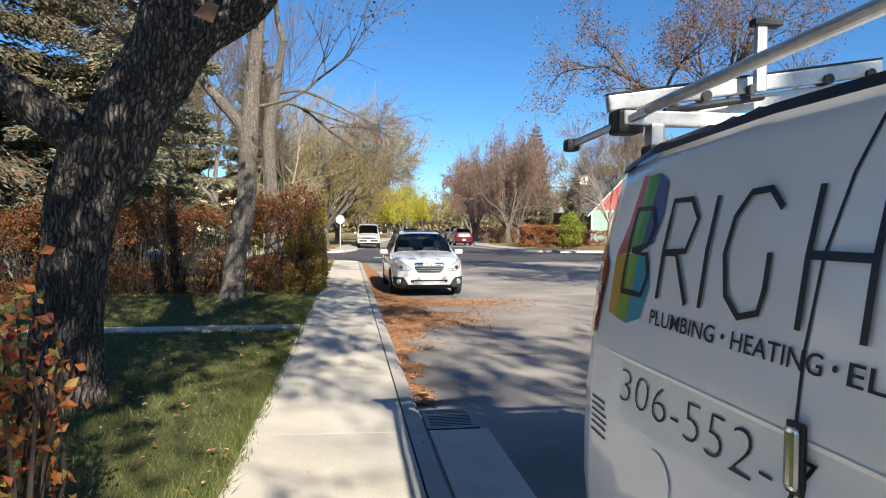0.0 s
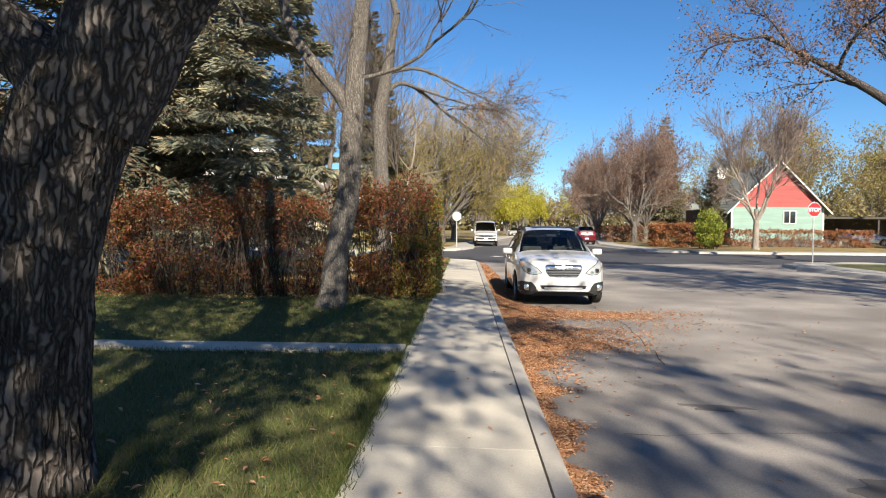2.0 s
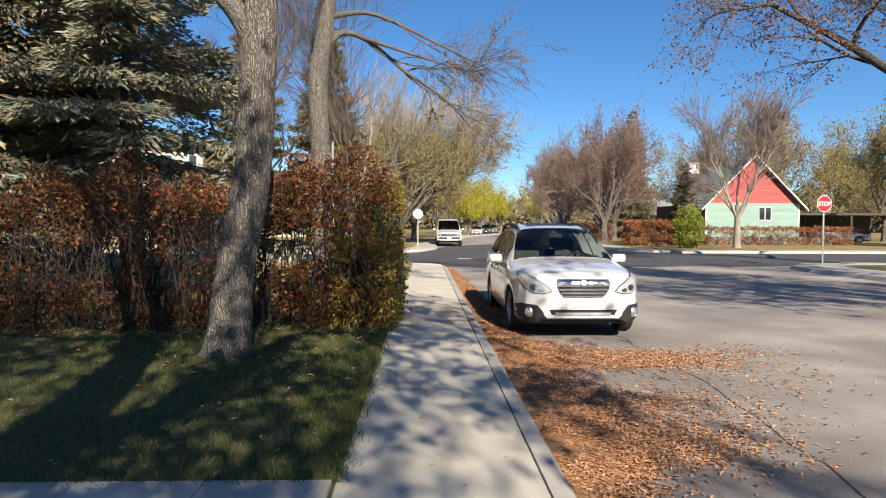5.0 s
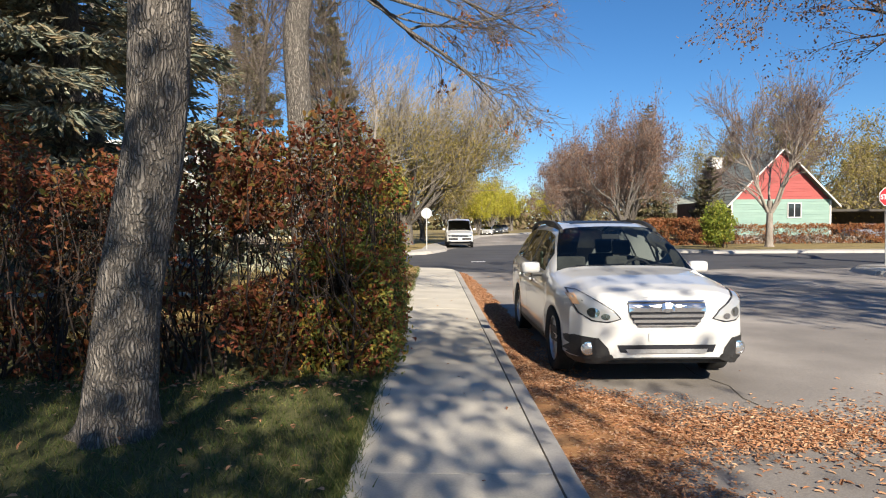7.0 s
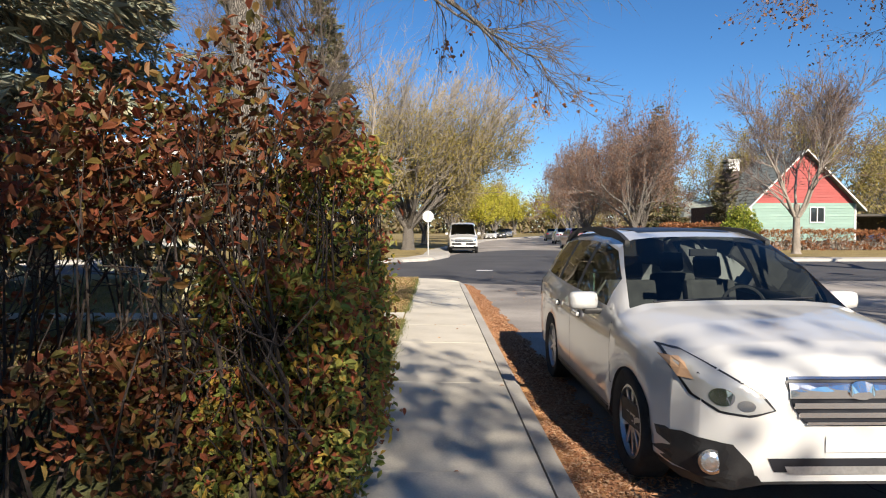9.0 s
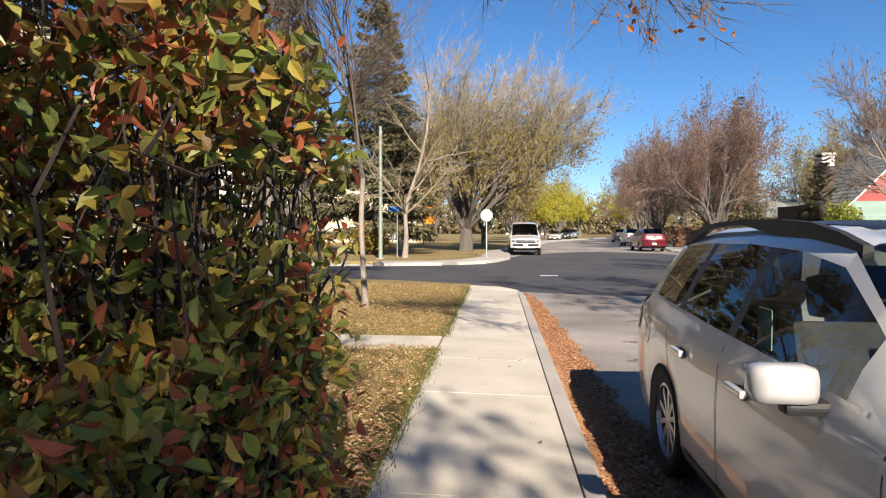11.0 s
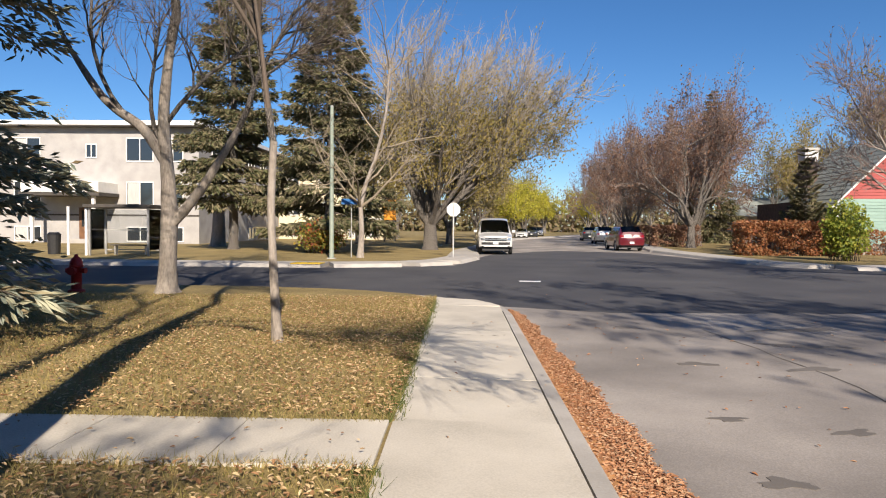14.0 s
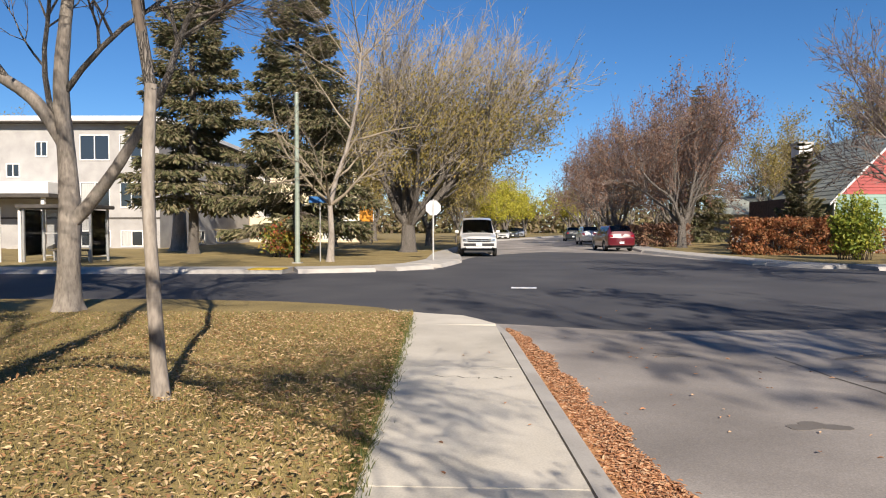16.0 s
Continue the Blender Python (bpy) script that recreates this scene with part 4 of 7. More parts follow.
for x, y, a, s in [(46, 68, 60, 0.95), (35, 88, 150, 0.9), (54, 76, 220, 1.0), (57, 60, 310, 0.8), (46, 100, 280, 1.0), (-34, 104, 30, 0.95), (62, 100, 40, 1.1), (-52, 100, 80, 1.0), (-16, 135, 120, 1.1), (70, 70, 10, 1.0), (44, 150, 15, 1.3), (20, 215, 75, 1.3), (55, 205, 205, 1.3)]:
    again(far_olive, x, y, a, s)
# unseen street trees, placed and thinned so that their shadows cross the walk and the road
shade = vase_tree("street_tree", "large unseen street tree with clumps of dying leaves, placed to shade walk and road", (-1.9, -4.2, 0), 57, 13, 0.8, 7, M_BARK_ASH, M_TWIG, M_LEAF_BROWN, 6000, 0.15, None, kids=(5, 4, 4, 3), trunk_h=2.4, r=0.28, reach=6.6, drift=2.6, clumps=210, clump_r=0.36)
for x, y, a, s in [(-2.0, -19.5, 20, 1.0), (14.9, -16.5, 180, 1.35), (15.9, 6.5, 170, 1.3), (15.8, -27, 200, 1.4), (-9.0, -9, 30, 1.0), (-13, -3, 210, 0.95)]:
    again(shade, x, y, a, s)

# the street tree by the stop sign, leaning over the road
stop_parts = [
    swept("t", [(0, 0, -0.05), (-0.02, 0, 1.5), (-0.1, 0, 3.2), (0.0, 0, 5.0), (0.3, 0, 7.4)], [0.42, 0.33, 0.3, 0.27, 0.17], M_BARK_OAK, 44, 80, 0.03, 0.15, 25, 14),
    swept("t", [(-0.05, 0, 5.4), (-0.7, -0.05, 6.5), (-3.0, -0.3, 7.8), (-4.8, -0.5, 8.6), (-6.6, -0.8, 9.3)], [0.2, 0.19, 0.15, 0.11, 0.07], M_BARK_OAK, 24, 60, 0.015, 0, 27, 10),
    swept("t", [(0.0, 0, 4.8), (1.0, -0.2, 5.6), (2.4, -0.3, 6.9)], [0.17, 0.14, 0.09], M_BARK_OAK, 24, 40, 0.015, 0, 29, 10)]
bare_tree("street_tree", "large dark-limbed street tree with dead brown leaves by the stop sign", (19.45, 29.3, 0), R(61), [
    dict(start=(0.3, 0, 7.4), way=(0, 0, 1), length=4.4, radius=0.17, levels=4, kids=(7, 6, 5, 4)),
    dict(start=(-6.6, -0.8, 9.3), way=(-0.9, -0.1, -0.1), length=2.4, radius=0.06, levels=3, kids=(7, 6, 6), lift=-0.03),
    dict(start=(-5.4, -0.6, 8.9), way=(-0.5, 0.1, 0.8), length=2.4, radius=0.06, levels=3, kids=(7, 6, 6), lift=0.02),
    dict(start=(-4.6, -0.5, 8.5), way=(-0.6, -0.5, -0.2), length=2.2, radius=0.06, levels=3, kids=(7, 6, 6), lift=-0.03),
    dict(start=(-3.4, -0.4, 8.0), way=(-0.4, -0.2, 0.9), length=3.4, radius=0.09, levels=4, kids=(6, 6, 5, 4), lift=0.02),
    dict(start=(-2.2, -0.2, 7.4), way=(-0.6, 0.3, 0.2), length=3.2, radius=0.08, levels=4, kids=(6, 5, 5, 4), lift=-0.02),
    dict(start=(-1.0, -0.1, 6.7), way=(-0.1, 0.2, 1), length=3.6, radius=0.1, levels=4, kids=(7, 6, 5, 4)),
    dict(start=(2.4, -0.3, 6.9), way=(0.6, 0, 0.8), length=4, radius=0.09, levels=4, kids=(6, 5, 4, 3))],
    trunk=join_meshes("trunk", stop_parts, M_BARK_OAK), bark=M_BARK_OAK, split=2, leaf_mat=M_LEAF_BROWN, leaves=12000, leaf_size=0.075)

# far woods that close the view
g = R(81)
n = 80000
side = g.integers(0, 3, n)
x = np.where(side == 0, g.uniform(-260, 330, n), np.where(side == 1, g.normal(-95, 7, n), g.normal(125, 8, n)))
y = np.where(side == 0, g.normal(250, 9, n), g.uniform(-60, 255, n))
top = 11 + 3.5 * np.sin(x * 0.11 + y * 0.13) + 2 * np.sin(x * 0.31 + y * 0.27 + 1)
z = top * g.uniform(0, 1, n) ** 1.05
v, f = leaves_np(np.stack([x, y, z], 1), 1.5 * g.uniform(0.5, 1.2, n) * (1.25 - 0.75 * z / 16), g)
tagged(new("far_woods", np_mesh("far_woods", v, f, leafy("far_woods_leaves", [(0.16, 0.12, 0.08), (0.22, 0.17, 0.1), (0.26, 0.22, 0.1), (0.14, 0.14, 0.06)]))), "distant autumn woods along the horizon", "woods", kind="stuff")


# ---- vehicles ----
from mathutils.bvhtree import BVHTree

M_WHITE_PAINT = plain("white_car_paint", (0.57, 0.57, 0.56), 0.3, coat=1.0)
M_VAN_PAINT = mat("white_van_paint", [(0.86, 0.86, 0.85), (0.9, 0.9, 0.89)], 1.5, 30, 0.32, bump=0.0, coat=0.8, fine_amount=0.2)
M_RED_PAINT = plain("dark_red_car_paint", (0.11, 0.008, 0.014), 0.3, coat=1.0)
M_SILVER_PAINT = plain("silver_car_paint", (0.45, 0.46, 0.47), 0.3, 0.6, coat=1.0)
M_DARK_PAINT = plain("dark_car_paint", (0.02, 0.025, 0.03), 0.3, coat=1.0)
M_CLAD = mat("black_plastic_trim", [(0.018, 0.018, 0.019), (0.032, 0.032, 0.033)], 12, 160, 0.55, bump=0.15, bump_dist=0.002)
M_RUBBER = mat("tyre_rubber", [(0.014, 0.014, 0.014), (0.03, 0.029, 0.028)], 14, 120, 0.85, bump=0.3, bump_dist=0.003)
M_RIM = plain("alloy_rim", (0.5, 0.5, 0.51), 0.32, 0.9)
M_CHROME = plain("chrome", (0.72, 0.73, 0.74), 0.14, 1.0)
M_DARKMETAL = plain("dark_metal", (0.06, 0.06, 0.062), 0.4, 0.8)
M_ALU = mat("brushed_aluminium", [(0.42, 0.42, 0.42), (0.6, 0.6, 0.6)], 8, 60, 0.42, 0.85, bump=0.1, bump_dist=0.002)
M_INSIDE = mat("dark_interior", [(0.03, 0.03, 0.032), (0.055, 0.054, 0.053)], 10, 80, 0.8, bump=0.2, bump_dist=0.003)
M_SEAT = mat("grey_seat_cloth", [(0.06, 0.058, 0.056), (0.1, 0.098, 0.094)], 9, 120, 0.9, bump=0.3, bump_dist=0.003)
M_GLASS = glassy("window_glass", (0.34, 0.4, 0.4))
M_GLASS_DARK = glassy("privacy_glass", (0.1, 0.11, 0.115))
M_CLEAR = glassy("lamp_glass", (0.9, 0.92, 0.93))
M_LAMP = plain("lamp_reflector", (0.6, 0.61, 0.62), 0.22, 0.85)
M_AMBER = plain("amber_lens", (0.5, 0.32, 0.2), 0.2)
M_HEADLAMP = plain("headlamp_lens", (0.46, 0.47, 0.47), 0.12, 0.3, coat=1.0)
M_TAIL = plain("red_tail_lens", (0.2, 0.005, 0.007), 0.2, coat=0.6)
M_INK = plain("black_lettering", (0.012, 0.013, 0.018), 0.4)
M_PLATE = plain("white_plate", (0.65, 0.66, 0.66), 0.4)

FRACS = (0, 0.1, 0.28, 0.5, 0.75, 0.92, 1.0)


def car_section(k, y, arches):
    """Half outline (x, z) at y: side, then window strip, then roof. k: key stations."""
    ys = [q[0] for q in k]
    vals = [float(np.interp(y, ys, [q[i] for q in k])) for i in range(1, 7)]
    zb, w, zs, ws, zt, wt = vals
    lift = zb
    for ya, r in arches:
        if abs(y - ya) < r:
            lift = max(lift, 0.3 + math.sqrt(r * r - (y - ya) ** 2) - 0.02)
    lift = min(lift, zs - 0.12)
    pts = []
    widths = (0.93, 0.985, 1.0, 1.0, 0.992, 0.975, 1.0)
    for f, q in zip(FRACS, widths):
        z = lift + f * (zs - lift)
        pts.append(((ws if f == 1 else min(w * q, w)), z))
    top = zt - 0.055
    for f in (0.1, 0.5, 0.88, 1.0):
        bulge = 0.018 * math.sin(math.pi * f)
        pts.append((ws + (wt - ws) * f + bulge, zs + (top - zs) * f))
    pts += [(wt * 0.86, zt - 0.022), (wt * 0.6, zt - 0.006), (wt * 0.3, zt), (0, zt + 0.002)]
    return pts


def car_body(ob, k, length, arches, windows, shield, rear, paint, glass_rear=None, clad_rows=1, step=0.045, tint=None):
    """Lofts the shell and parts it into body, lower trim, windscreen, rear window and side windows. Returns its BVH tree."""
    n = int(length / step)
    ys = sorted({round(i * length / n, 4) for i in range(n + 1)} | {round(q[0], 4) for q in k})
    rows = []
    for y in ys:
        half = car_section(k, y, arches)
        rows.append([(-x, y, z) for x, z in half] + [(x, y, z) for x, z in half[-2::-1]])
    m = len(rows[0])
    verts = np.array([c for r in rows for c in r])
    groups = {"body": [], "trim": [], "windscreen": [], "rear_window": []}
    for w in range(len(windows)):
        groups["side_window", w, 0], groups["side_window", w, 1] = [], []
    for j in range(len(ys) - 1):
        ym = (ys[j] + ys[j + 1]) / 2
        for i in range(m - 1):
            f = (j * m + i, j * m + i + 1, (j + 1) * m + i + 1, (j + 1) * m + i)
            s = i if i < m // 2 else m - 2 - i
            key = "body"
            if s < clad_rows:
                key = "trim"
            elif 7 <= s <= 8:
                for w, (a, b) in enumerate(windows):
                    if a < ym < b:
                        key = ("side_window", w, 0 if i < m // 2 else 1)
                if key == "body" and windows and windows[0][0] < ym < windows[-1][1]:
                    key = ("pillar", sum(b <= ym for a, b in windows), 0 if i < m // 2 else 1)
            elif s >= 10:
                if shield and shield[0] < ym < shield[1]:
                    key = "windscreen"
                elif rear and rear[0] < ym < rear[1]:
                    key = "rear_window"
            groups.setdefault(key, []).append(f)
    # ends
    for j, flip in ((0, False), (len(ys) - 1, True)):
        for i in range(m // 2):
            a, b, c, d = j * m + i, j * m + i + 1, j * m + m - 2 - i, j * m + m - 1 - i
            groups["body"].append((d, c, b, a) if not flip else (a, b, c, d))
    glass = tint or M_GLASS
    for key, faces in groups.items():
        if not faces:
            continue
        name = key if isinstance(key, str) else key[0]
        material = {"body": paint, "trim": M_CLAD, "pillar": M_INK, "windscreen": M_GLASS, "rear_window": glass_rear or glass}.get(name, glass)
        if name == "side_window" and glass_rear is not None and key[1] >= 1:
            material = glass_rear
        f = np.array(faces)
        used, inv = np.unique(f, return_inverse=True)
        o = mesh_part(name, np_mesh(name, verts[used], inv.reshape(f.shape), material, True), ob)
        if "window" in name or name == "windscreen":
            o.visible_shadow = False
    return BVHTree.FromPolygons([Vector(v) for v in verts], [list(f) for fs in groups.values() for f in fs])


def on_shell(tree, outline, axis, sign, lift=0.006, cuts=3, depth=0.0):
    """A patch that follows the shell: an outline in the plane across axis, laid on from outside."""
    bm = bmesh.new()
    vs = []
    for a, b in outline:
        co = {"x": (0, a, b), "y": (a, 0, b), "z": (a, b, 0)}[axis]
        vs.append(bm.verts.new(co))
    bm.faces.new(vs)
    bmesh.ops.triangulate(bm, faces=bm.faces[:])
    for _ in range(cuts):
        long = [e for e in bm.edges if e.calc_length() > 0.045]
        if not long:
            break
        bmesh.ops.subdivide_edges(bm, edges=long, cuts=1)
        bmesh.ops.triangulate(bm, faces=bm.faces[:])
    drape(bm, tree, axis, sign, lift)
    if depth:
        bmesh.ops.solidify(bm, geom=bm.faces[:], thickness=depth)
    return bm


def drape(bm, tree, axis, sign, lift):
    i = "xyz".index(axis)
    for v in bm.verts:
        start, way = v.co.copy(), Vector((0, 0, 0))
        start[i], way[i] = 20.0 * sign, -sign
        hit, nrm, _, _ = tree.ray_cast(start, way)
        if hit is None:
            near, nrm, _, _ = tree.find_nearest(Vector([sign * 1.0 if j == i else v.co[j] for j in range(3)]))
            hit = near
        if nrm[i] * sign < 0:
            nrm = -nrm
        v.co = hit + nrm * lift


def lathe(bm, outline, segments=32, axis="x"):
    """Turns (radius, along) points round the x axis."""
    rings = []
    for r, a in outline:
        rings.append([bm.verts.new((a, r * math.cos(2 * math.pi * i / segments), r * math.sin(2 * math.pi * i / segments))) for i in range(segments)])
    for p, q in zip(rings, rings[1:]):
        for i in range(segments):
            j = (i + 1) % segments
            bm.faces.new((p[i], p[j], q[j], q[i]))
    return bm


def wheel(ob, x, y, r, side, spokes=10, width=0.2, rim=None):
    """A wheel with tyre, rim and spokes; side is -1 or 1, the way its face looks."""
    w = thing("wheel", "", "")
    for key in list(w.keys()):
        del w[key]
    w.parent = ob
    w.location = (x, y, r)
    h, rr = width / 2, r * 0.68
    bm = lathe(bmesh.new(), [(rr, -h * 0.8), (r * 0.93, -h), (r * 0.985, -h * 0.85), (r, -h * 0.5), (r, h * 0.5), (r * 0.985, h * 0.85), (r * 0.93, h), (rr, h * 0.8), (rr, -h * 0.8)], 40)
    part("tyre", bm, M_RUBBER, w, smooth=True)
    bm = lathe(bmesh.new(), [(rr * 1.01, -h * 0.7), (rr * 1.01, h * 0.75 * 1), (rr * 0.93, h * 0.8), (rr * 0.9, h * 0.5), (rr * 0.9, -h * 0.7)] if side > 0 else
               [(rr * 1.01, h * 0.7), (rr * 1.01, -h * 0.75), (rr * 0.93, -h * 0.8), (rr * 0.9, -h * 0.5), (rr * 0.9, h * 0.7)], 36)
    lathe(bm, [(0.001, side * h * 0.62), (rr * 0.2, side * h * 0.6), (rr * 0.24, side * h * 0.4)], 20)
    for i in range(spokes):
        a = 2 * math.pi * i / spokes
        box(bm, side * h * 0.42 - 0.02, side * h * 0.42 + 0.02, -rr * 0.075, rr * 0.075, rr * 0.15, rr * 0.95, 0.006, Matrix.Rotation(a, 4, "X"))
    part("rim", bm, rim or M_RIM, w, smooth=False)
    bm = lathe(bmesh.new(), [(0.001, side * h * 0.05), (rr * 0.88, side * h * 0.05)], 24)
    part("brake_disc", bm, M_DARKMETAL, w)
    return w


def cabin(ob, k, y_dash, rows, belt, floor=0.34, steer=-0.36):
    """Floor, liner, dashboard and seats."""
    ys = np.linspace(y_dash - 0.35, rows[-1] + 1.0, 14)
    vs, fs = [], []
    for y in ys:
        half = car_section(k, y, [])
        w = min(half[5][0], half[6][0]) - 0.05
        vs += [(-w, y, half[6][1] - 0.015), (-w * 0.97, y, floor), (w * 0.97, y, floor), (w, y, half[6][1] - 0.015)]
    for j in range(len(ys) - 1):
        for i in range(3):
            fs.append((j * 4 + i, j * 4 + i + 1, (j + 1) * 4 + i + 1, (j + 1) * 4 + i))
    mesh_part("cabin_liner", np_mesh("cabin_liner", np.array(vs), np.array(fs), M_INSIDE), ob)
    w = min(q[4] for q in k if q[0] > y_dash - 0.3 and q[0] < rows[-1]) - 0.07
    part("dashboard", boxed(-w, w, y_dash - 0.35, y_dash + 0.15, 0.6, belt - 0.04, 0.05), M_INSIDE, ob)
    bm = bmesh.new()
    for i in range(20):
        a, b = 2 * math.pi * i / 20, 2 * math.pi * (i + 1) / 20
        rod(bm, (steer + 0.18 * math.cos(a), y_dash + 0.3 + 0.06 * math.sin(a), belt - 0.05 + 0.17 * math.sin(a)), (steer + 0.18 * math.cos(b), y_dash + 0.3 + 0.06 * math.sin(b), belt - 0.05 + 0.17 * math.sin(b)), 0.015, sides=6)
    part("steering_wheel", bm, M_INSIDE, ob)
    for r, y in enumerate(rows):
        for x in (-0.36, 0.36):
            bm = boxed(x - 0.24, x + 0.24, y - 0.2, y + 0.3, 0.45, 0.62, 0.05)
            box(bm, x - 0.23, x + 0.23, 0.0, 0.14, 0.0, 0.62, 0.05, Matrix.Translation((0, y + 0.27, 0.55)) @ Matrix.Rotation(-0.3, 4, "X"))
            box(bm, x - 0.12, x + 0.12, 0.0, 0.1, 0.64, 0.84, 0.04, Matrix.Translation((0, y + 0.27, 0.55)) @ Matrix.Rotation(-0.3, 4, "X"))
            part("seat", bm, M_SEAT, ob)


def oval(cx, cz, rx, rz, n=20):
    return [(cx + rx * math.cos(2 * math.pi * i / n), cz + rz * math.sin(2 * math.pi * i / n)) for i in range(n)]


def seam(tree, ob, pts, sign, width=0.009, name="door_seam", lift=0.003):
    bm = bmesh.new()
    fine = []
    for (a, b), (c, d) in zip(pts, pts[1:]):
        n = max(1, int(math.hypot(c - a, d - b) / 0.08))
        fine += [Vector((a + (c - a) * i / n, b + (d - b) * i / n)) for i in range(n)]
    fine.append(Vector(pts[-1]))
    ways = [(q - p).normalized() for p, q in zip(fine, fine[1:])]
    prev = None
    for i, p in enumerate(fine):
        w = ways[max(i - 1, 0)] + ways[min(i, len(ways) - 1)]
        w = w.normalized() if w.length > 0.3 else ways[max(i - 1, 0)]
        side = Vector((-w.y, w.x)) * width / 2
        row = [bm.verts.new((0, p.x + q * side.x, p.y + q * side.y)) for q in (1, -1)]
        if prev:
            bm.faces.new((prev[0], row[0], row[1], prev[1]))
        prev = row
    drape(bm, tree, "x", sign, lift)
    return part(name, bm, M_INK, ob)


def wagon(at):
    """White station wagon with dark lower cladding and roof rails."""
    ob = thing("car", "white station wagon with black cladding parked at the kerb", "car", at=at)
    k = [(0.0, 0.30, 0.52, 0.72, 0.5, 0.785, 0.44), (0.05, 0.25, 0.65, 0.775, 0.63, 0.865, 0.55), (0.14, 0.23, 0.755, 0.82, 0.735, 0.92, 0.63), (0.32, 0.22, 0.84, 0.86, 0.805, 0.965, 0.68),
         (0.75, 0.22, 0.895, 0.91, 0.845, 1.025, 0.73), (1.18, 0.22, 0.91, 0.955, 0.86, 1.065, 0.765), (1.3, 0.22, 0.91, 0.965, 0.86, 1.085, 0.77), (1.7, 0.22, 0.91, 0.98, 0.86, 1.35, 0.69),
         (2.05, 0.22, 0.91, 0.985, 0.86, 1.525, 0.6), (2.4, 0.22, 0.91, 0.99, 0.86, 1.58, 0.59), (3.0, 0.22, 0.91, 1.005, 0.858, 1.6, 0.585), (3.7, 0.22, 0.908, 1.035, 0.848, 1.585, 0.575),
         (4.2, 0.24, 0.9, 1.06, 0.825, 1.545, 0.555), (4.38, 0.26, 0.885, 1.07, 0.81, 1.495, 0.57), (4.6, 0.3, 0.855, 1.03, 0.79, 1.19, 0.62), (4.7, 0.33, 0.82, 0.98, 0.76, 1.05, 0.62), (4.76, 0.36, 0.77, 0.85, 0.72, 0.92, 0.58), (4.79, 0.4, 0.7, 0.72, 0.66, 0.78, 0.5)]
    arches = [(0.93, 0.385), (3.68, 0.385)]
    tree = car_body(ob, k, 4.79, arches, [(1.62, 2.62), (2.72, 3.5), (3.58, 4.22)], (1.3, 2.05), (4.36, 4.62), M_WHITE_PAINT, glass_rear=M_GLASS_DARK, clad_rows=1)
    for x, s in ((-0.80, -1), (0.80, 1)):
        for y in (0.93, 3.68):
            wheel(ob, x, y, 0.345, s, 10, 0.2)
            bm = bmesh.new()
            n = 18
            for i in range(n):
                a, b = math.pi * i / n, math.pi * (i + 1) / n
                for r0, r1 in ((0.375, 0.3),):
                    vs = [bm.verts.new((s * 0.70, y + r * math.cos(t), 0.29 + r * math.sin(t))) for r, t in ((0.44, a), (0.44, b), (0.0, b), (0.0, a))]
                    try:
                        bm.faces.new(vs)
                    except ValueError:
                        pass
            part("wheel_well", bm, M_INSIDE, ob)
    cabin(ob, k, 1.65, (2.15, 3.05), 1.0, steer=0.36)
    part("underbody", boxed(-0.68, 0.68, 0.25, 4.5, 0.2, 0.34, 0.02), M_INSIDE, ob)
    # face
    for s in (-1, 1):
        lamp = part("headlight", on_shell(tree, [(s * a * 0.955, c) for a, c in ((0.455, 0.675), (0.58, 0.645), (0.70, 0.655), (0.80, 0.715), (0.852, 0.82), (0.846, 0.9), (0.785, 0.9), (0.67, 0.83), (0.52, 0.74))], "y", -1, 0.01, 4), M_HEADLAMP, ob, smooth=True)
        part("lamp_rim", on_shell(tree, [(s * a * 0.955, c) for a, c in ((0.438, 0.67), (0.572, 0.632), (0.71, 0.642), (0.814, 0.707), (0.864, 0.82), (0.858, 0.912), (0.782, 0.912), (0.664, 0.843), (0.508, 0.752))], "y", -1, 0.003, 4), M_INK, lamp)
        part("reflector", on_shell(tree, oval(s * 0.66, 0.725, 0.05, 0.045), "y", -1, 0.014, 3), M_CHROME, lamp)
        part("reflector", on_shell(tree, oval(s * 0.56, 0.69, 0.04, 0.028), "y", -1, 0.014, 3), M_CHROME, lamp)
        part("turn_lens", on_shell(tree, [(s * 0.755, 0.79), (s * 0.805, 0.785), (s * 0.832, 0.865), (s * 0.785, 0.875)], "y", -1, 0.014, 3), M_AMBER, lamp)
        clad = part("bumper_corner", on_shell(tree, [(s * 0.5, 0.27), (s * 0.86, 0.30), (s * 0.875, 0.47), (s * 0.8, 0.5), (s * 0.62, 0.49), (s * 0.54, 0.40)], "y", -1, 0.008, 4), M_CLAD, ob)
        fog = part("fog_light", lathe(bmesh.new(), [(0.066, 0.02), (0.066, -0.012), (0.052, -0.014), (0.04, 0.012), (0.001, 0.02)], 22), M_CHROME, ob)
        hit, nrm, _, _ = tree.ray_cast(Vector((s * 0.71, -5, 0.385)), Vector((0, 1, 0)))
        fog.matrix_basis = Matrix.Translation(hit + Vector((0, -0.016, 0))) @ Matrix.Rotation(radians(90 - s * -12), 4, "Z")
        part("fog_lens", lathe(bmesh.new(), [(0.052, -0.01), (0.03, -0.02), (0.001, -0.024)], 22), M_LAMP, fog)
    part("lower_lip", on_shell(tree, [(-0.7, 0.25), (0.7, 0.25), (0.66, 0.315), (-0.66, 0.315)], "y", -1, 0.01, 4), M_CLAD, ob)
    part("lower_intake", on_shell(tree, [(-0.43, 0.36), (0.43, 0.36), (0.46, 0.43), (-0.46, 0.43)], "y", -1, 0.006, 4), M_INK, ob)
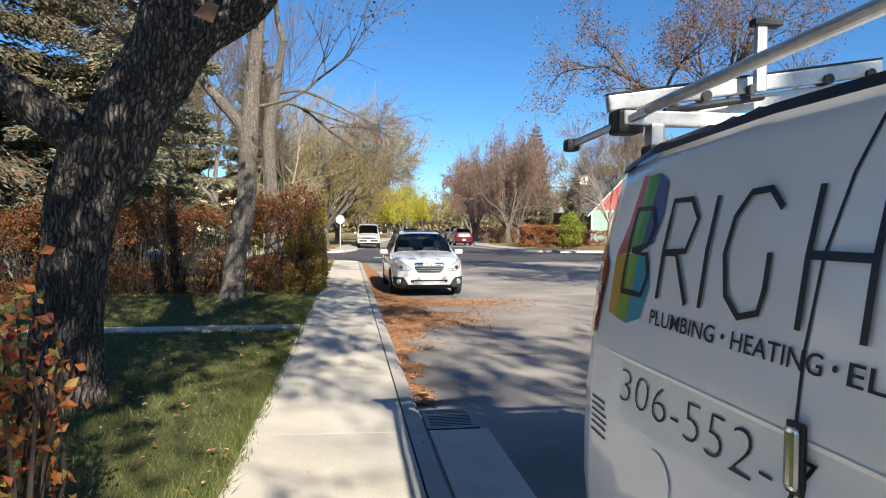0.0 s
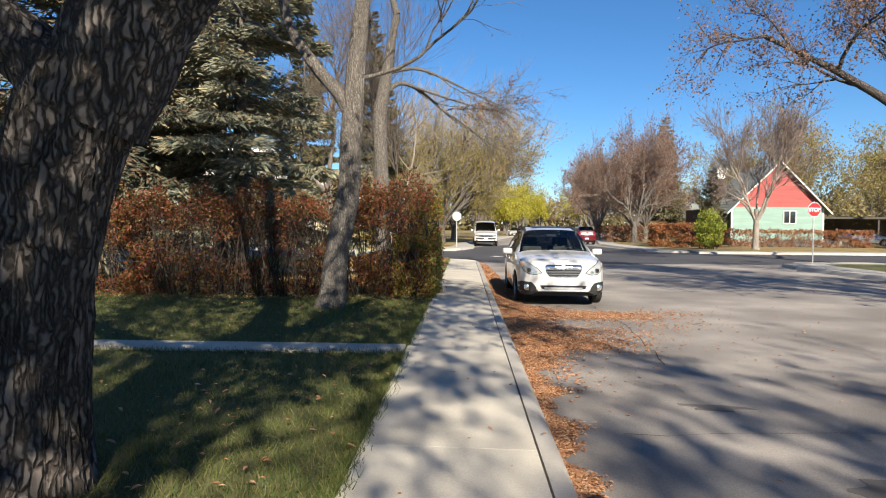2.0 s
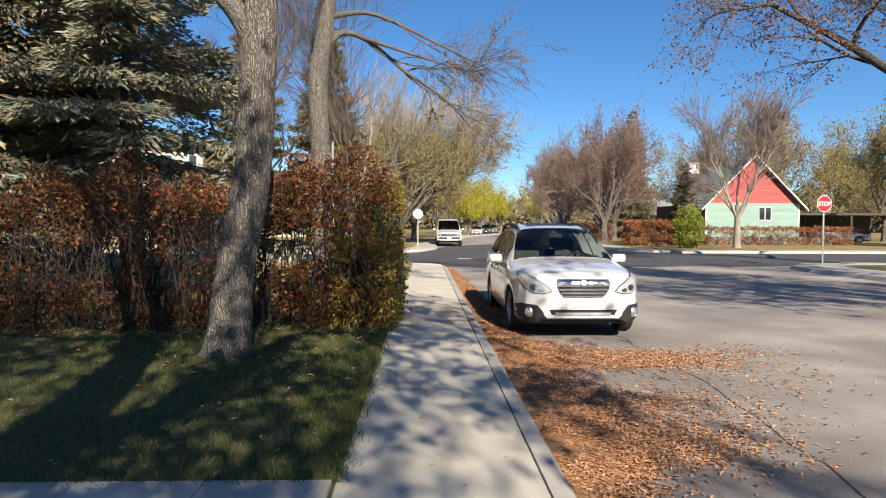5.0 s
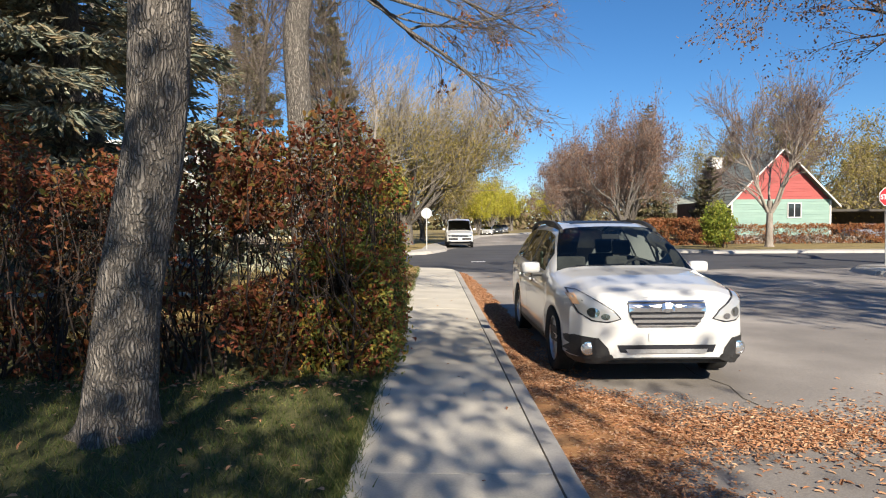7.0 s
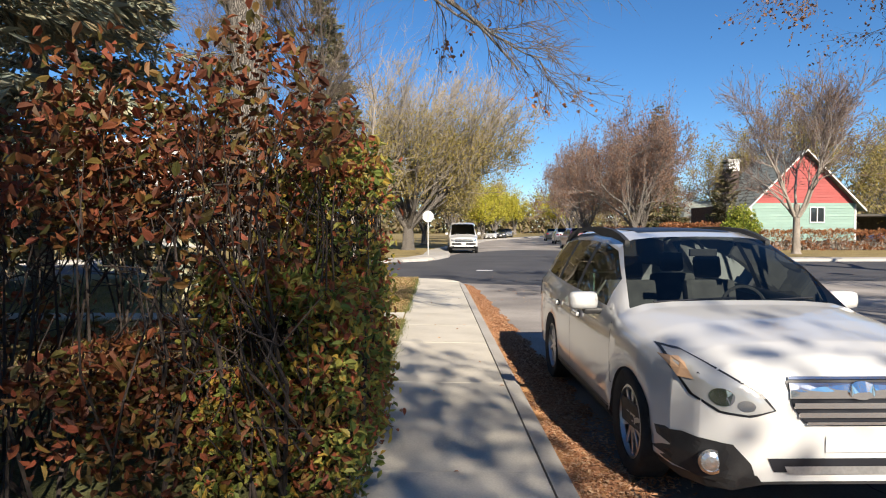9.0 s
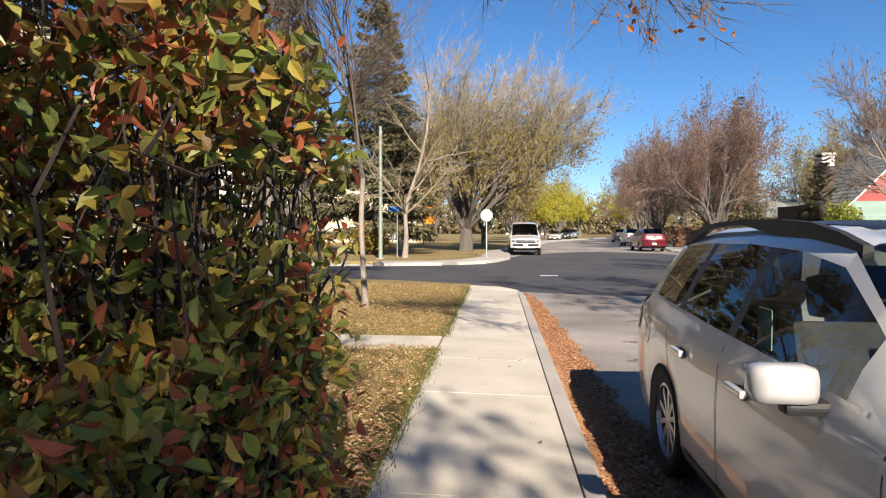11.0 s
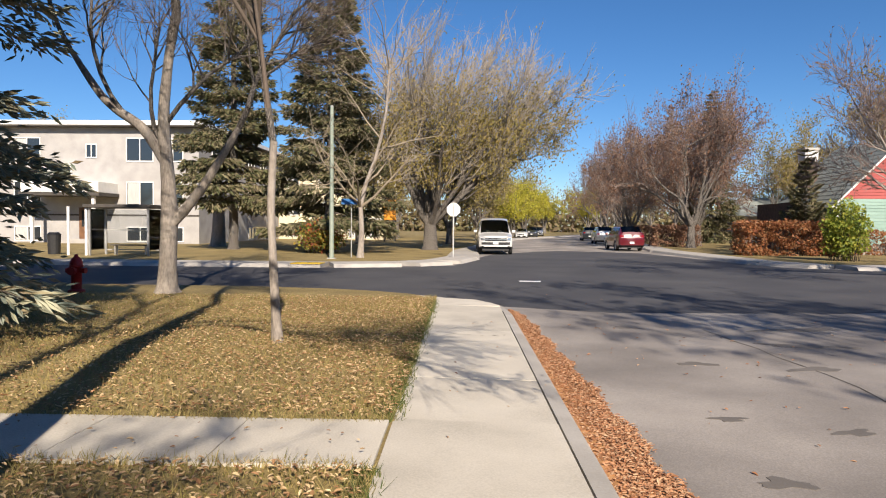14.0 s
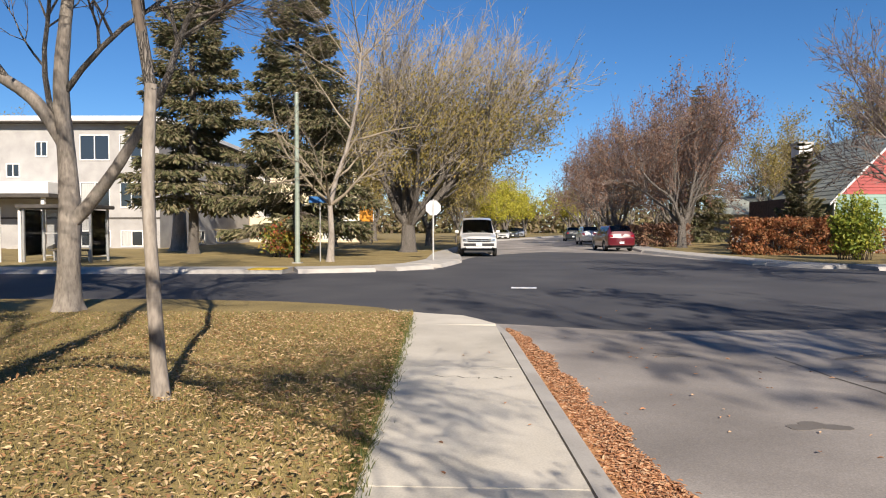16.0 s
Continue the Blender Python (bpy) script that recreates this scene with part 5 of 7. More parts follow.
    part("intake_strip", on_shell(tree, [(-0.36, 0.352), (0.36, 0.352), (0.38, 0.392), (-0.38, 0.392)], "y", -1, 0.014, 4), M_ALU, ob)
    grille = part("grille", on_shell(tree, [(-0.28, 0.61), (-0.14, 0.595), (0.14, 0.595), (0.28, 0.61), (0.345, 0.7), (0.365, 0.815), (0.2, 0.835), (-0.2, 0.835), (-0.365, 0.815), (-0.345, 0.7)], "y", -1, 0.008, 4), M_INK, ob)
    for z, w, h in ((0.825, 0.35, 0.013), (0.77, 0.355, 0.066), (0.7, 0.335, 0.028), (0.652, 0.31, 0.026), (0.61, 0.27, 0.014)):
        part("grille_bar", on_shell(tree, [(-w, z - h / 2), (w, z - h / 2), (w, z + h / 2), (-w, z + h / 2)], "y", -1, 0.02, 4, 0.008), M_CHROME, grille)
    part("badge", on_shell(tree, oval(0, 0.77, 0.066, 0.038), "y", -1, 0.03, 3, 0.01), M_CHROME, grille)
    part("number_plate_holder", on_shell(tree, [(-0.17, 0.46), (0.17, 0.46), (0.17, 0.54), (-0.17, 0.54)], "y", -1, 0.008, 3), M_WHITE_PAINT, ob)
    # sides
    for s in (-1, 1):
        seam(tree, ob, [(1.28, 0.36), (1.3, 0.6), (1.36, 0.93)], s)
        seam(tree, ob, [(2.62, 0.32), (2.66, 0.7), (2.68, 1.0)], s)
        seam(tree, ob, [(3.3, 0.45), (3.52, 0.72), (3.6, 1.03)], s)
        seam(tree, ob, [(1.3, 0.335), (3.2, 0.335)], s)
        for y in (2.38, 3.28):
            h = part("door_handle", bmesh.new(), M_WHITE_PAINT, ob)
            bm = boxed(-0.018, 0.018, -0.1, 0.1, -0.018, 0.018, 0.012)
            bm.to_mesh(h.data)
            bm.free()
            hit, nrm, _, _ = tree.ray_cast(Vector((s * 5, y, 0.86)), Vector((-s, 0, 0)))
            h.location = hit + Vector((s * 0.022, 0, 0))
            part("handle_cup", on_shell(tree, oval(y - 0.03, 0.855, 0.075, 0.032), "x", s, 0.003, 3), M_DARKMETAL, ob)
        bm = boxed(-0.11, 0.11, -0.05, 0.075, -0.065, 0.07, 0.045)
        m = part("side_mirror", bm, M_WHITE_PAINT, ob, smooth=True)
        m.location = (s * 1.0, 1.72, 1.04)
        part("mirror_foot", boxed(-0.08 - s * 0.08, 0.08 - s * 0.08, -0.03, 0.05, -0.1, -0.05, 0.02), M_CLAD, m)
        part("mirror_glass", boxed(-0.09, 0.09, 0.078, 0.082, -0.05, 0.055), M_CHROME, m)
        part("belt_moulding", on_shell(tree, [(1.5, 0.995), (3.0, 1.035), (4.2, 1.09), (4.2, 1.105), (3.0, 1.052), (1.5, 1.012)], "x", s, 0.006, 5), M_ALU, ob)
        part("tail_light", on_shell(tree, [(4.42, 0.95), (4.5, 0.83), (4.73, 0.77), (4.755, 0.86), (4.66, 1.03), (4.55, 1.07)], "x", s, 0.006, 4), M_TAIL, ob)
        part("rocker_trim", on_shell(tree, [(1.34, 0.24), (3.27, 0.24), (3.27, 0.33), (1.34, 0.33)], "x", s, 0.008, 5), M_CLAD, ob)
        rail = part("roof_rail", bmesh.new(), M_CLAD, ob)
        bm = bmesh.new()
        line = [(2.02, 1.515, 0.02), (2.2, 1.6, 0.05), (2.42, 1.64, 0.05), (2.75, 1.665, 0.024), (3.2, 1.67, 0.024), (3.6, 1.665, 0.024), (3.8, 1.655, 0.05), (4.15, 1.625, 0.075), (4.33, 1.54, 0.03)]
        line = [(y, car_section(k, y, [])[-1][1] - 0.045 + 0.04 * math.sin(math.pi * min(1, max(0, (y - 1.98) / 2.4))) ** 0.5, 0) for y, z, h in line]
        line = [(y, z, z - car_section(k, y, [])[10][1] + 0.01) for y, z, h in line]
        prev = None
        for y, z, h in line:
            x = s * (0.575 if y < 4.1 else 0.56)
            low = -0.012 if 3.1 < y < 3.9 else -h
            ring = [bm.verts.new((x + dx, y, z + du)) for dx, du in ((-0.022, low), (0.022, low), (0.018, 0.02), (-0.018, 0.02))]
            if prev:
                for i in range(4):
                    j = (i + 1) % 4
                    bm.faces.new((prev[i], prev[j], ring[j], ring[i]))
            else:
                bm.faces.new(ring)
            prev = ring
        bm.faces.new(prev[::-1])
        bm.to_mesh(rail.data)
        bm.free()
        part("fuel_flap" if s < 0 else "side_badge", on_shell(tree, oval(4.12, 0.86, 0.085, 0.085, 24), "x", s, 0.004, 3), M_WHITE_PAINT, ob)
        ring = oval(4.12, 0.86, 0.09, 0.09, 24)
        seam(tree, ob, ring + ring[:1], s, 0.006, "flap_seam")
    part("sunroof", on_shell(tree, [(-0.4, 2.3), (0.4, 2.3), (0.4, 3.1), (-0.4, 3.1)], "z", 1, 0.004, 4), M_INK, ob)
    for x0, x1 in ((-0.6, 0.0), (0.02, 0.55)):
        part("wiper", rodded(((x0, 1.3, 1.075), (x1, 1.34, 1.1), 0.008)), M_INK, ob)
    part("rear_mirror", boxed(-0.11, 0.11, 1.9, 1.93, 1.37, 1.43, 0.01), M_INSIDE, ob)
    part("paper_tag", boxed(-0.74, -0.735, 2.45, 2.6, 1.02, 1.2), plain("mint_paper", (0.35, 0.6, 0.5), 0.7), ob)
    return ob


def far_car(label, at, paint, kind="sedan", group="parked cars along the far street"):
    """A smaller-detailed car, front at y = 0: sedan, suv or van."""
    ob = thing("van" if kind == "van" else "car", label, "van" if kind == "van" else "car", group, at=at)
    if kind == "sedan":
        k = [(0, 0.3, 0.6, 0.6, 0.55, 0.64, 0.45), (0.1, 0.22, 0.78, 0.68, 0.75, 0.76, 0.6), (0.9, 0.2, 0.89, 0.82, 0.84, 0.93, 0.7), (1.3, 0.2, 0.9, 0.9, 0.85, 1.0, 0.74), (2.1, 0.2, 0.9, 0.92, 0.85, 1.42, 0.58),
             (3.0, 0.2, 0.9, 0.94, 0.84, 1.43, 0.57), (3.75, 0.2, 0.89, 0.97, 0.83, 1.12, 0.68), (4.4, 0.25, 0.85, 0.95, 0.8, 1.05, 0.65), (4.6, 0.35, 0.75, 0.8, 0.7, 0.86, 0.55)]
        length, wins, sh, rr, ar, wr = 4.6, [(1.65, 2.45), (2.52, 3.4)], (1.3, 2.1), (3.0, 3.75), [(0.85, 0.36), (3.6, 0.36)], 0.31
    elif kind == "suv":
        k = [(0, 0.35, 0.65, 0.75, 0.6, 0.8, 0.5), (0.1, 0.28, 0.83, 0.85, 0.8, 0.95, 0.65), (0.9, 0.26, 0.92, 0.98, 0.88, 1.1, 0.72), (1.2, 0.26, 0.92, 1.05, 0.88, 1.18, 0.76), (1.9, 0.26, 0.92, 1.08, 0.88, 1.68, 0.64),
             (4.0, 0.26, 0.92, 1.1, 0.87, 1.68, 0.63), (4.5, 0.3, 0.88, 1.1, 0.84, 1.3, 0.66), (4.65, 0.4, 0.8, 0.9, 0.76, 0.98, 0.6)]
        length, wins, sh, rr, ar, wr = 4.65, [(1.5, 2.3), (2.38, 3.2), (3.28, 4.1)], (1.2, 1.9), (4.0, 4.5), [(0.88, 0.42), (3.65, 0.42)], 0.36
    else:
        k = [(0, 0.45, 0.7, 0.95, 0.66, 1.0, 0.55), (0.08, 0.38, 0.92, 1.0, 0.88, 1.06, 0.72), (0.85, 0.36, 0.98, 1.12, 0.94, 1.2, 0.8), (1.0, 0.36, 0.99, 1.15, 0.95, 1.25, 0.82), (1.75, 0.36, 1.0, 1.2, 0.97, 1.95, 0.75),
             (2.4, 0.36, 1.0, 1.2, 0.97, 2.06, 0.78), (5.3, 0.36, 1.0, 1.2, 0.97, 2.06, 0.78), (5.55, 0.4, 0.96, 1.2, 0.93, 2.0, 0.76), (5.65, 0.45, 0.86, 1.1, 0.82, 1.8, 0.7)]
        length, wins, sh, rr, ar, wr = 5.65, [(1.55, 2.3)], (1.0, 1.75), None, [(0.95, 0.43), (4.3, 0.43)], 0.37
    tree = car_body(ob, k, length, ar, wins, sh, rr, paint, glass_rear=M_GLASS_DARK, step=0.09, tint=M_GLASS_DARK)
    w0 = max(q[2] for q in k)
    for s in (-1, 1):
        for ya, _ in ar:
            wheel(ob, s * (w0 - 0.12), ya, wr, s, 6, 0.2)
    part("underbody", boxed(-w0 + 0.25, w0 - 0.25, 0.2, length - 0.2, 0.22, 0.45, 0.02), M_INSIDE, ob)
    cabin(ob, k, sh[0] + 0.3, (sh[1] + 0.1, sh[1] + 0.95), 0.95)
    zf = {"sedan": 0.6, "suv": 0.78, "van": 0.86}[kind]
    wf = {"sedan": 0.6, "suv": 0.66, "van": 0.78}[kind]
    for s in (-1, 1):
        part("headlight", on_shell(tree, [(s * (wf - 0.14), zf - 0.08), (s * wf * 1.05, zf - 0.06), (s * wf * 1.08, zf + 0.08), (s * (wf - 0.14), zf + 0.07)], "y", -1, 0.008, 3), M_LAMP, ob)
        part("tail_light", on_shell(tree, [(s * 0.55, zf + 0.15), (s * 0.78, zf + 0.15), (s * 0.78, zf + 0.3), (s * 0.55, zf + 0.28)], "y", 1, 0.008, 3), M_TAIL, ob)
        m = part("side_mirror", boxed(-0.1, 0.1, -0.05, 0.06, -0.07, 0.07, 0.03), paint, ob)
        m.location = (s * (w0 + 0.1), sh[0] + 0.42, {"sedan": 0.98, "suv": 1.15, "van": 1.3}[kind])
    part("grille", on_shell(tree, [(-wf + 0.18, zf - 0.1), (wf - 0.18, zf - 0.1), (wf - 0.18, zf + 0.07), (-wf + 0.18, zf + 0.07)], "y", -1, 0.008, 3), M_INK, ob)
    part("grille_bar", on_shell(tree, [(-wf + 0.1, zf - 0.035), (wf - 0.1, zf - 0.035), (wf - 0.1, zf + 0.01), (-wf + 0.1, zf + 0.01)], "y", -1, 0.018, 3), M_CHROME, ob)
    part("bumper", on_shell(tree, [(-wf, zf - 0.3), (wf, zf - 0.3), (wf, zf - 0.16), (-wf, zf - 0.16)], "y", -1, 0.02, 3), M_CLAD, ob)
    for s, y in ((-1, 0), (1, 1)):
        part("number_plate", on_shell(tree, [(-0.15, zf - 0.28), (0.15, zf - 0.28), (0.15, zf - 0.14), (-0.15, zf - 0.14)], "y", s, 0.028, 2), M_PLATE, ob)
    return ob


def lettering(text, size, tree, ob, y, z, name, width=None, thick=0.0):
    """Words on the van's near flank: read along -y, laid on the shell."""
    cu = bpy.data.curves.new(name, "FONT")
    cu.body, cu.size, cu.offset = text, size, thick
    cu.resolution_u = 3
    o = bpy.data.objects.new(name, cu)
    scene.collection.objects.link(o)
    bpy.context.view_layer.update()
    me = bpy.data.meshes.new_from_object(o.evaluated_get(bpy.context.evaluated_depsgraph_get()))
    bpy.data.objects.remove(o)
    bm = bmesh.new()
    bm.from_mesh(me)
    xs = [v.co.x for v in bm.verts]
    k = (width / (max(xs) - min(xs))) if width else 1.0
    for v in bm.verts:
        v.co = Vector((0, y - (v.co.x - min(xs)) * k, z + v.co.y))
    drape(bm, tree, "x", -1, 0.004)
    return part(name, bm, M_INK, ob)


def work_van(at):
    """White panel van with painted lettering and a ladder rack; front at y = 0, tail at 5.7."""
    ob = thing("van", "white plumbing work van with lettering and roof ladder rack", "van", at=at)
    L = 5.8
    k = [(0, 0.45, 0.7, 0.95, 0.66, 1.0, 0.55), (0.08, 0.38, 0.92, 1.0, 0.88, 1.06, 0.72), (0.85, 0.36, 0.98, 1.12, 0.94, 1.2, 0.8), (1.0, 0.36, 0.99, 1.15, 0.95, 1.25, 0.82), (1.75, 0.36, 1.0, 1.2, 0.975, 1.93, 0.78),
         (2.4, 0.36, 1.0, 1.2, 0.985, 2.04, 0.84), (4.6, 0.36, 1.0, 1.2, 0.985, 2.03, 0.84), (5.25, 0.36, 1.0, 1.2, 0.985, 2.0, 0.84), (5.55, 0.38, 0.985, 1.2, 0.965, 1.955, 0.82), (5.69, 0.4, 0.95, 1.18, 0.92, 1.9, 0.79), (5.77, 0.44, 0.89, 1.15, 0.86, 1.82, 0.74), (L, 0.5, 0.8, 1.1, 0.78, 1.73, 0.66)]
    arches = [(0.95, 0.43), (4.35, 0.43)]
    tree = car_body(ob, k, L, arches, [(1.55, 2.35)], (1.0, 1.75), None, M_VAN_PAINT, glass_rear=M_GLASS_DARK, clad_rows=1)
    for s in (-1, 1):
        for y in (0.95, 4.35):
            wheel(ob, s * 0.88, y, 0.37, s, 8, 0.23)
        for p in ([(4.32, 0.5), (4.325, 1.22), (4.33, 1.39), (4.315, 1.59), (4.28, 1.77), (4.21, 1.94)], [(2.9, 0.5), (2.9, 1.9)], [(2.4, 0.5), (2.45, 1.3)]):
            seam(tree, ob, p, s, 0.01)
        lamp = part("tail_light", on_shell(tree, [(5.52, 1.24), (5.68, 1.2), (5.7, 1.58), (5.6, 1.6), (5.49, 1.5)], "x", s, 0.008, 4), M_TAIL, ob)
        part("lens_strip", on_shell(tree, [(5.52, 1.39), (5.67, 1.385), (5.67, 1.415), (5.52, 1.42)], "x", s, 0.013, 3), M_PLATE, lamp)
        part("side_crease", on_shell(tree, [(1.8, 1.185), (5.4, 1.185), (5.4, 1.197), (1.8, 1.197)], "x", s, 0.005, 5), M_VAN_PAINT, ob)
        h = part("slide_handle", boxed(-0.025, 0.012, -0.018, 0.02, -0.09, 0.05, 0.012), M_CHROME, ob, "chrome door handle")
        hit, _, _, _ = tree.ray_cast(Vector((s * 5, 4.31, 1.17)), Vector((-s, 0, 0)))
        h.location = hit + Vector((s * 0.012, 0, 0))
        part("handle_plate", boxed(-0.012, 0.002, -0.026, 0.028, -0.1, 0.06, 0.005), M_INK, h)
        part("drip_rail", on_shell(tree, [(1.8, 1.945), (4.6, 1.945), (5.25, 1.915), (5.6, 1.87), (5.6, 1.895), (5.25, 1.945), (4.6, 1.975), (1.8, 1.975)], "x", s, 0.014, 5), M_DARKMETAL, ob)
    for z0, z1 in ((0.92, 0.98),):
        part("fuel_cap", on_shell(tree, oval(4.95, 0.86, 0.1, 0.085, 22), "x", -1, 0.006, 3), M_VAN_PAINT, ob)
    part("underbody", boxed(-0.8, 0.8, 0.2, L - 0.2, 0.3, 0.5, 0.02), M_INSIDE, ob)
    part("bumper", boxed(-0.88, 0.88, L - 0.06, L + 0.1, 0.42, 0.6, 0.03), M_CLAD, ob)
    cabin(ob, k, 1.3, (1.85,), 1.15, 0.5)
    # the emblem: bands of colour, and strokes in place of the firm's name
    Y0 = 5.45
    bands = [((0.55, 0.045, 0.05), [(0.02, 1.545), (0.14, 1.56), (0.2, 1.84), (0.14, 1.845), (0.09, 1.66)]), ((0.08, 0.38, 0.12), [(0.14, 1.56), (0.27, 1.57), (0.3, 1.845), (0.2, 1.84)]),
             ((0.05, 0.11, 0.3), [(0.27, 1.57), (0.37, 1.6), (0.4, 1.7), (0.38, 1.81), (0.3, 1.845)]), ((0.62, 0.36, 0.03), [(0.02, 1.545), (0.14, 1.555), (0.12, 1.32), (0.03, 1.33)]),
             ((0.22, 0.42, 0.06), [(0.14, 1.555), (0.26, 1.56), (0.24, 1.31), (0.12, 1.32)]), ((0.03, 0.33, 0.46), [(0.26, 1.56), (0.36, 1.54), (0.39, 1.45), (0.35, 1.34), (0.24, 1.31)])]
    for i, (c, o) in enumerate(bands):
        part("colour_band", on_shell(tree, [(Y0 - a * 0.9, b) for a, b in o], "x", -1, 0.0035, 4), plain("emblem_colour", c, 0.35, coat=0.5), ob)
    strokes = [[(0.14, 1.42), (0.15, 1.72), (0.29, 1.72), (0.34, 1.66), (0.31, 1.59), (0.19, 1.57), (0.32, 1.56), (0.35, 1.49), (0.32, 1.42), (0.14, 1.42)],
               [(0.42, 1.42), (0.42, 1.74), (0.55, 1.74), (0.62, 1.68), (0.58, 1.58), (0.42, 1.57), (0.52, 1.57), (0.63, 1.42)], [(0.72, 1.42), (0.72, 1.745)],
               [(1.06, 1.7), (0.99, 1.75), (0.9, 1.745), (0.84, 1.68), (0.825, 1.58), (0.86, 1.47), (0.94, 1.42), (1.03, 1.44), (1.045, 1.5), (1.045, 1.59)],
               [(1.2, 1.42), (1.2, 1.75)], [(1.2, 1.59), (1.42, 1.59)], [(1.42, 1.42), (1.42, 1.75)]]
    for st in strokes:
        seam(tree, ob, [(Y0 - (a * 0.95 if a < 0.4 else 0.42 + (a - 0.42) * 0.86), b) for a, b in st], -1, 0.02, "emblem_stroke", 0.007)
    for word, y, w in (("PLUMBING", 5.06, 0.38), ("HEATING", 4.6, 0.33), ("ELE", 4.2, 0.15)):
        lettering(word, 0.068, tree, ob, y, 1.335, "lettering", w, 0.0004)
    for y in (4.64, 4.235):
        part("dot", on_shell(tree, oval(y, 1.36, 0.008, 0.008, 10), "x", -1, 0.004, 1), M_INK, ob)
    lettering("306-552-7", 0.172, tree, ob, 5.24, 1.035, "phone_number", 0.98, -0.004)
    for z in (0.98, 0.955, 0.93, 0.905, 0.88, 0.85):
        seam(tree, ob, [(5.52, z), (5.52 - 0.16 + 0.02 * (z > 0.93), z)], -1, 0.009, "small_print")
    # ladder rack
    rack = thing("ladder_rack", "aluminium ladder rack on the van roof", "roof rack", at=at)
    for y in (3.2, 5.5):
        part("cross_bar", boxed(-0.88, 0.86, y - 0.025, y + 0.025, 2.06, 2.12, 0.008), M_ALU, rack)
        for s in (-1, 1):
            part("rack_foot", boxed(s * 0.74 - 0.03, s * 0.74 + 0.03, y - 0.035, y + 0.035, 1.88, 2.07, 0.012), M_ALU, rack)
            part("clamp", boxed(s * 0.74 - 0.042, s * 0.74 + 0.042, y - 0.045, y + 0.045, 1.93, 1.985, 0.015), M_INK, rack)
        # folded drop-down linkage lying over the cross bar
        tilt = Matrix.Translation((-0.92, y + 0.05, 2.15)) @ Matrix.Rotation(radians(-9), 4, "Y")
        beam = part("link_beam", box(bmesh.new(), 0, 1.25, -0.02, 0.02, -0.03, 0.035, 0.008, tilt), M_ALU, rack)
        part("beam_edge", box(bmesh.new(), 0, 1.25, -0.022, 0.022, 0.037, 0.043, 0, tilt), M_INK, beam)
        part("link_plate", box(bmesh.new(), 0.35, 1.2, 0.024, 0.034, -0.1, -0.035, 0.004, tilt), M_ALU, rack)
        for x in (0.42, 0.62, 0.98, 1.18):
            q = tilt @ Vector((x, 0, 0))
            part("pivot_bolt", rodded((q + Vector((0, 0.03, -0.02)), q + Vector((0, -0.034, -0.02)), 0.022), sides=14), M_DARKMETAL, beam)
        part("link_stay", rodded(((-0.7, y, 2.12), (-0.25, y + 0.03, 2.2), 0.014), sides=8), M_DARKMETAL, rack)
    part("end_stop", boxed(-0.345, -0.3, 5.43, 5.46, 2.2, 2.48, 0.006), M_ALU, rack)
    part("stop_hook", boxed(-0.36, -0.24, 5.42, 5.47, 2.46, 2.49, 0.006), M_INK, rack)
    part("pivot_rod", rodded(((-0.81, 2.4, 2.17), (-0.81, 5.53, 2.11), 0.021), sides=16), M_ALU, rack)
    part("swing_arm", rodded(((-0.82, 5.4, 2.1), (-0.98, 5.8, 2.02), 0.016), sides=10), M_ALU, rack)
    part("arm_head", boxed(-0.9, -0.79, 5.48, 5.6, 2.03, 2.13, 0.02), M_CLAD, rack)
    part("arm_tip", boxed(-1.01, -0.95, 5.77, 5.84, 1.99, 2.045, 0.015), M_CLAD, rack)
    return ob


work_van(Matrix.Translation((2.68, 1.66 - 5.72, ROAD)))
wagon(Matrix.Translation((2.64, 14.3, ROAD)))
far_car("white cargo van parked facing along the street", Matrix.Translation((2.4, 53.6, ROAD + 0.002)), M_WHITE_PAINT, "van")
far_car("dark red hatchback parked at the far kerb", pose(12.0, 66.2, ROAD + 0.002, 0, 0, 180), M_RED_PAINT, "suv")
far_car("white sedan parked down the street", pose(8.9, 108, ROAD + 0.002, 0, 0, -7), M_WHITE_PAINT)
far_car("dark suv parked down the street", pose(11.4, 118, ROAD + 0.002, 0, 0, -8), M_DARK_PAINT, "suv")
far_car("silver suv parked down the street", pose(13.8, 130, ROAD + 0.002, 0, 0, -9), M_SILVER_PAINT, "suv")
far_car("dark suv parked at the far kerb", pose(16.6, 101, ROAD + 0.002, 0, 0, 174), M_DARK_PAINT, "suv")
far_car("silver van parked at the far kerb", pose(14.6, 84, ROAD + 0.002, 0, 0, 175), M_SILVER_PAINT, "suv")
far_car("silver sedan parked in the driveway", pose(39.2, 60.5, 0.005, 0, 0, 62), M_SILVER_PAINT, group="cars in the driveway")


# ---- buildings ----
M_STUCCO = mat("cream_stucco", [(0.3, 0.29, 0.28), (0.36, 0.348, 0.335), (0.41, 0.398, 0.385)], 1.2, 60, 0.9, bump=0.35, bump_dist=0.006)
M_STUCCO_WARM = mat("warm_cream_stucco", [(0.6, 0.52, 0.36), (0.68, 0.6, 0.43)], 1.2, 60, 0.9, bump=0.3, bump_dist=0.006)
M_WHITE_TRIM = mat("white_painted_wood", [(0.68, 0.67, 0.64), (0.76, 0.75, 0.72)], 3, 40, 0.6, bump=0.1, bump_dist=0.003)
M_RED_SIDING = mat("red_siding", [(0.3, 0.065, 0.06), (0.38, 0.085, 0.078)], 2, 40, 0.7, bump=0.2, stretch=(0.3, 1, 1), bump_dist=0.004, rand=0.05)
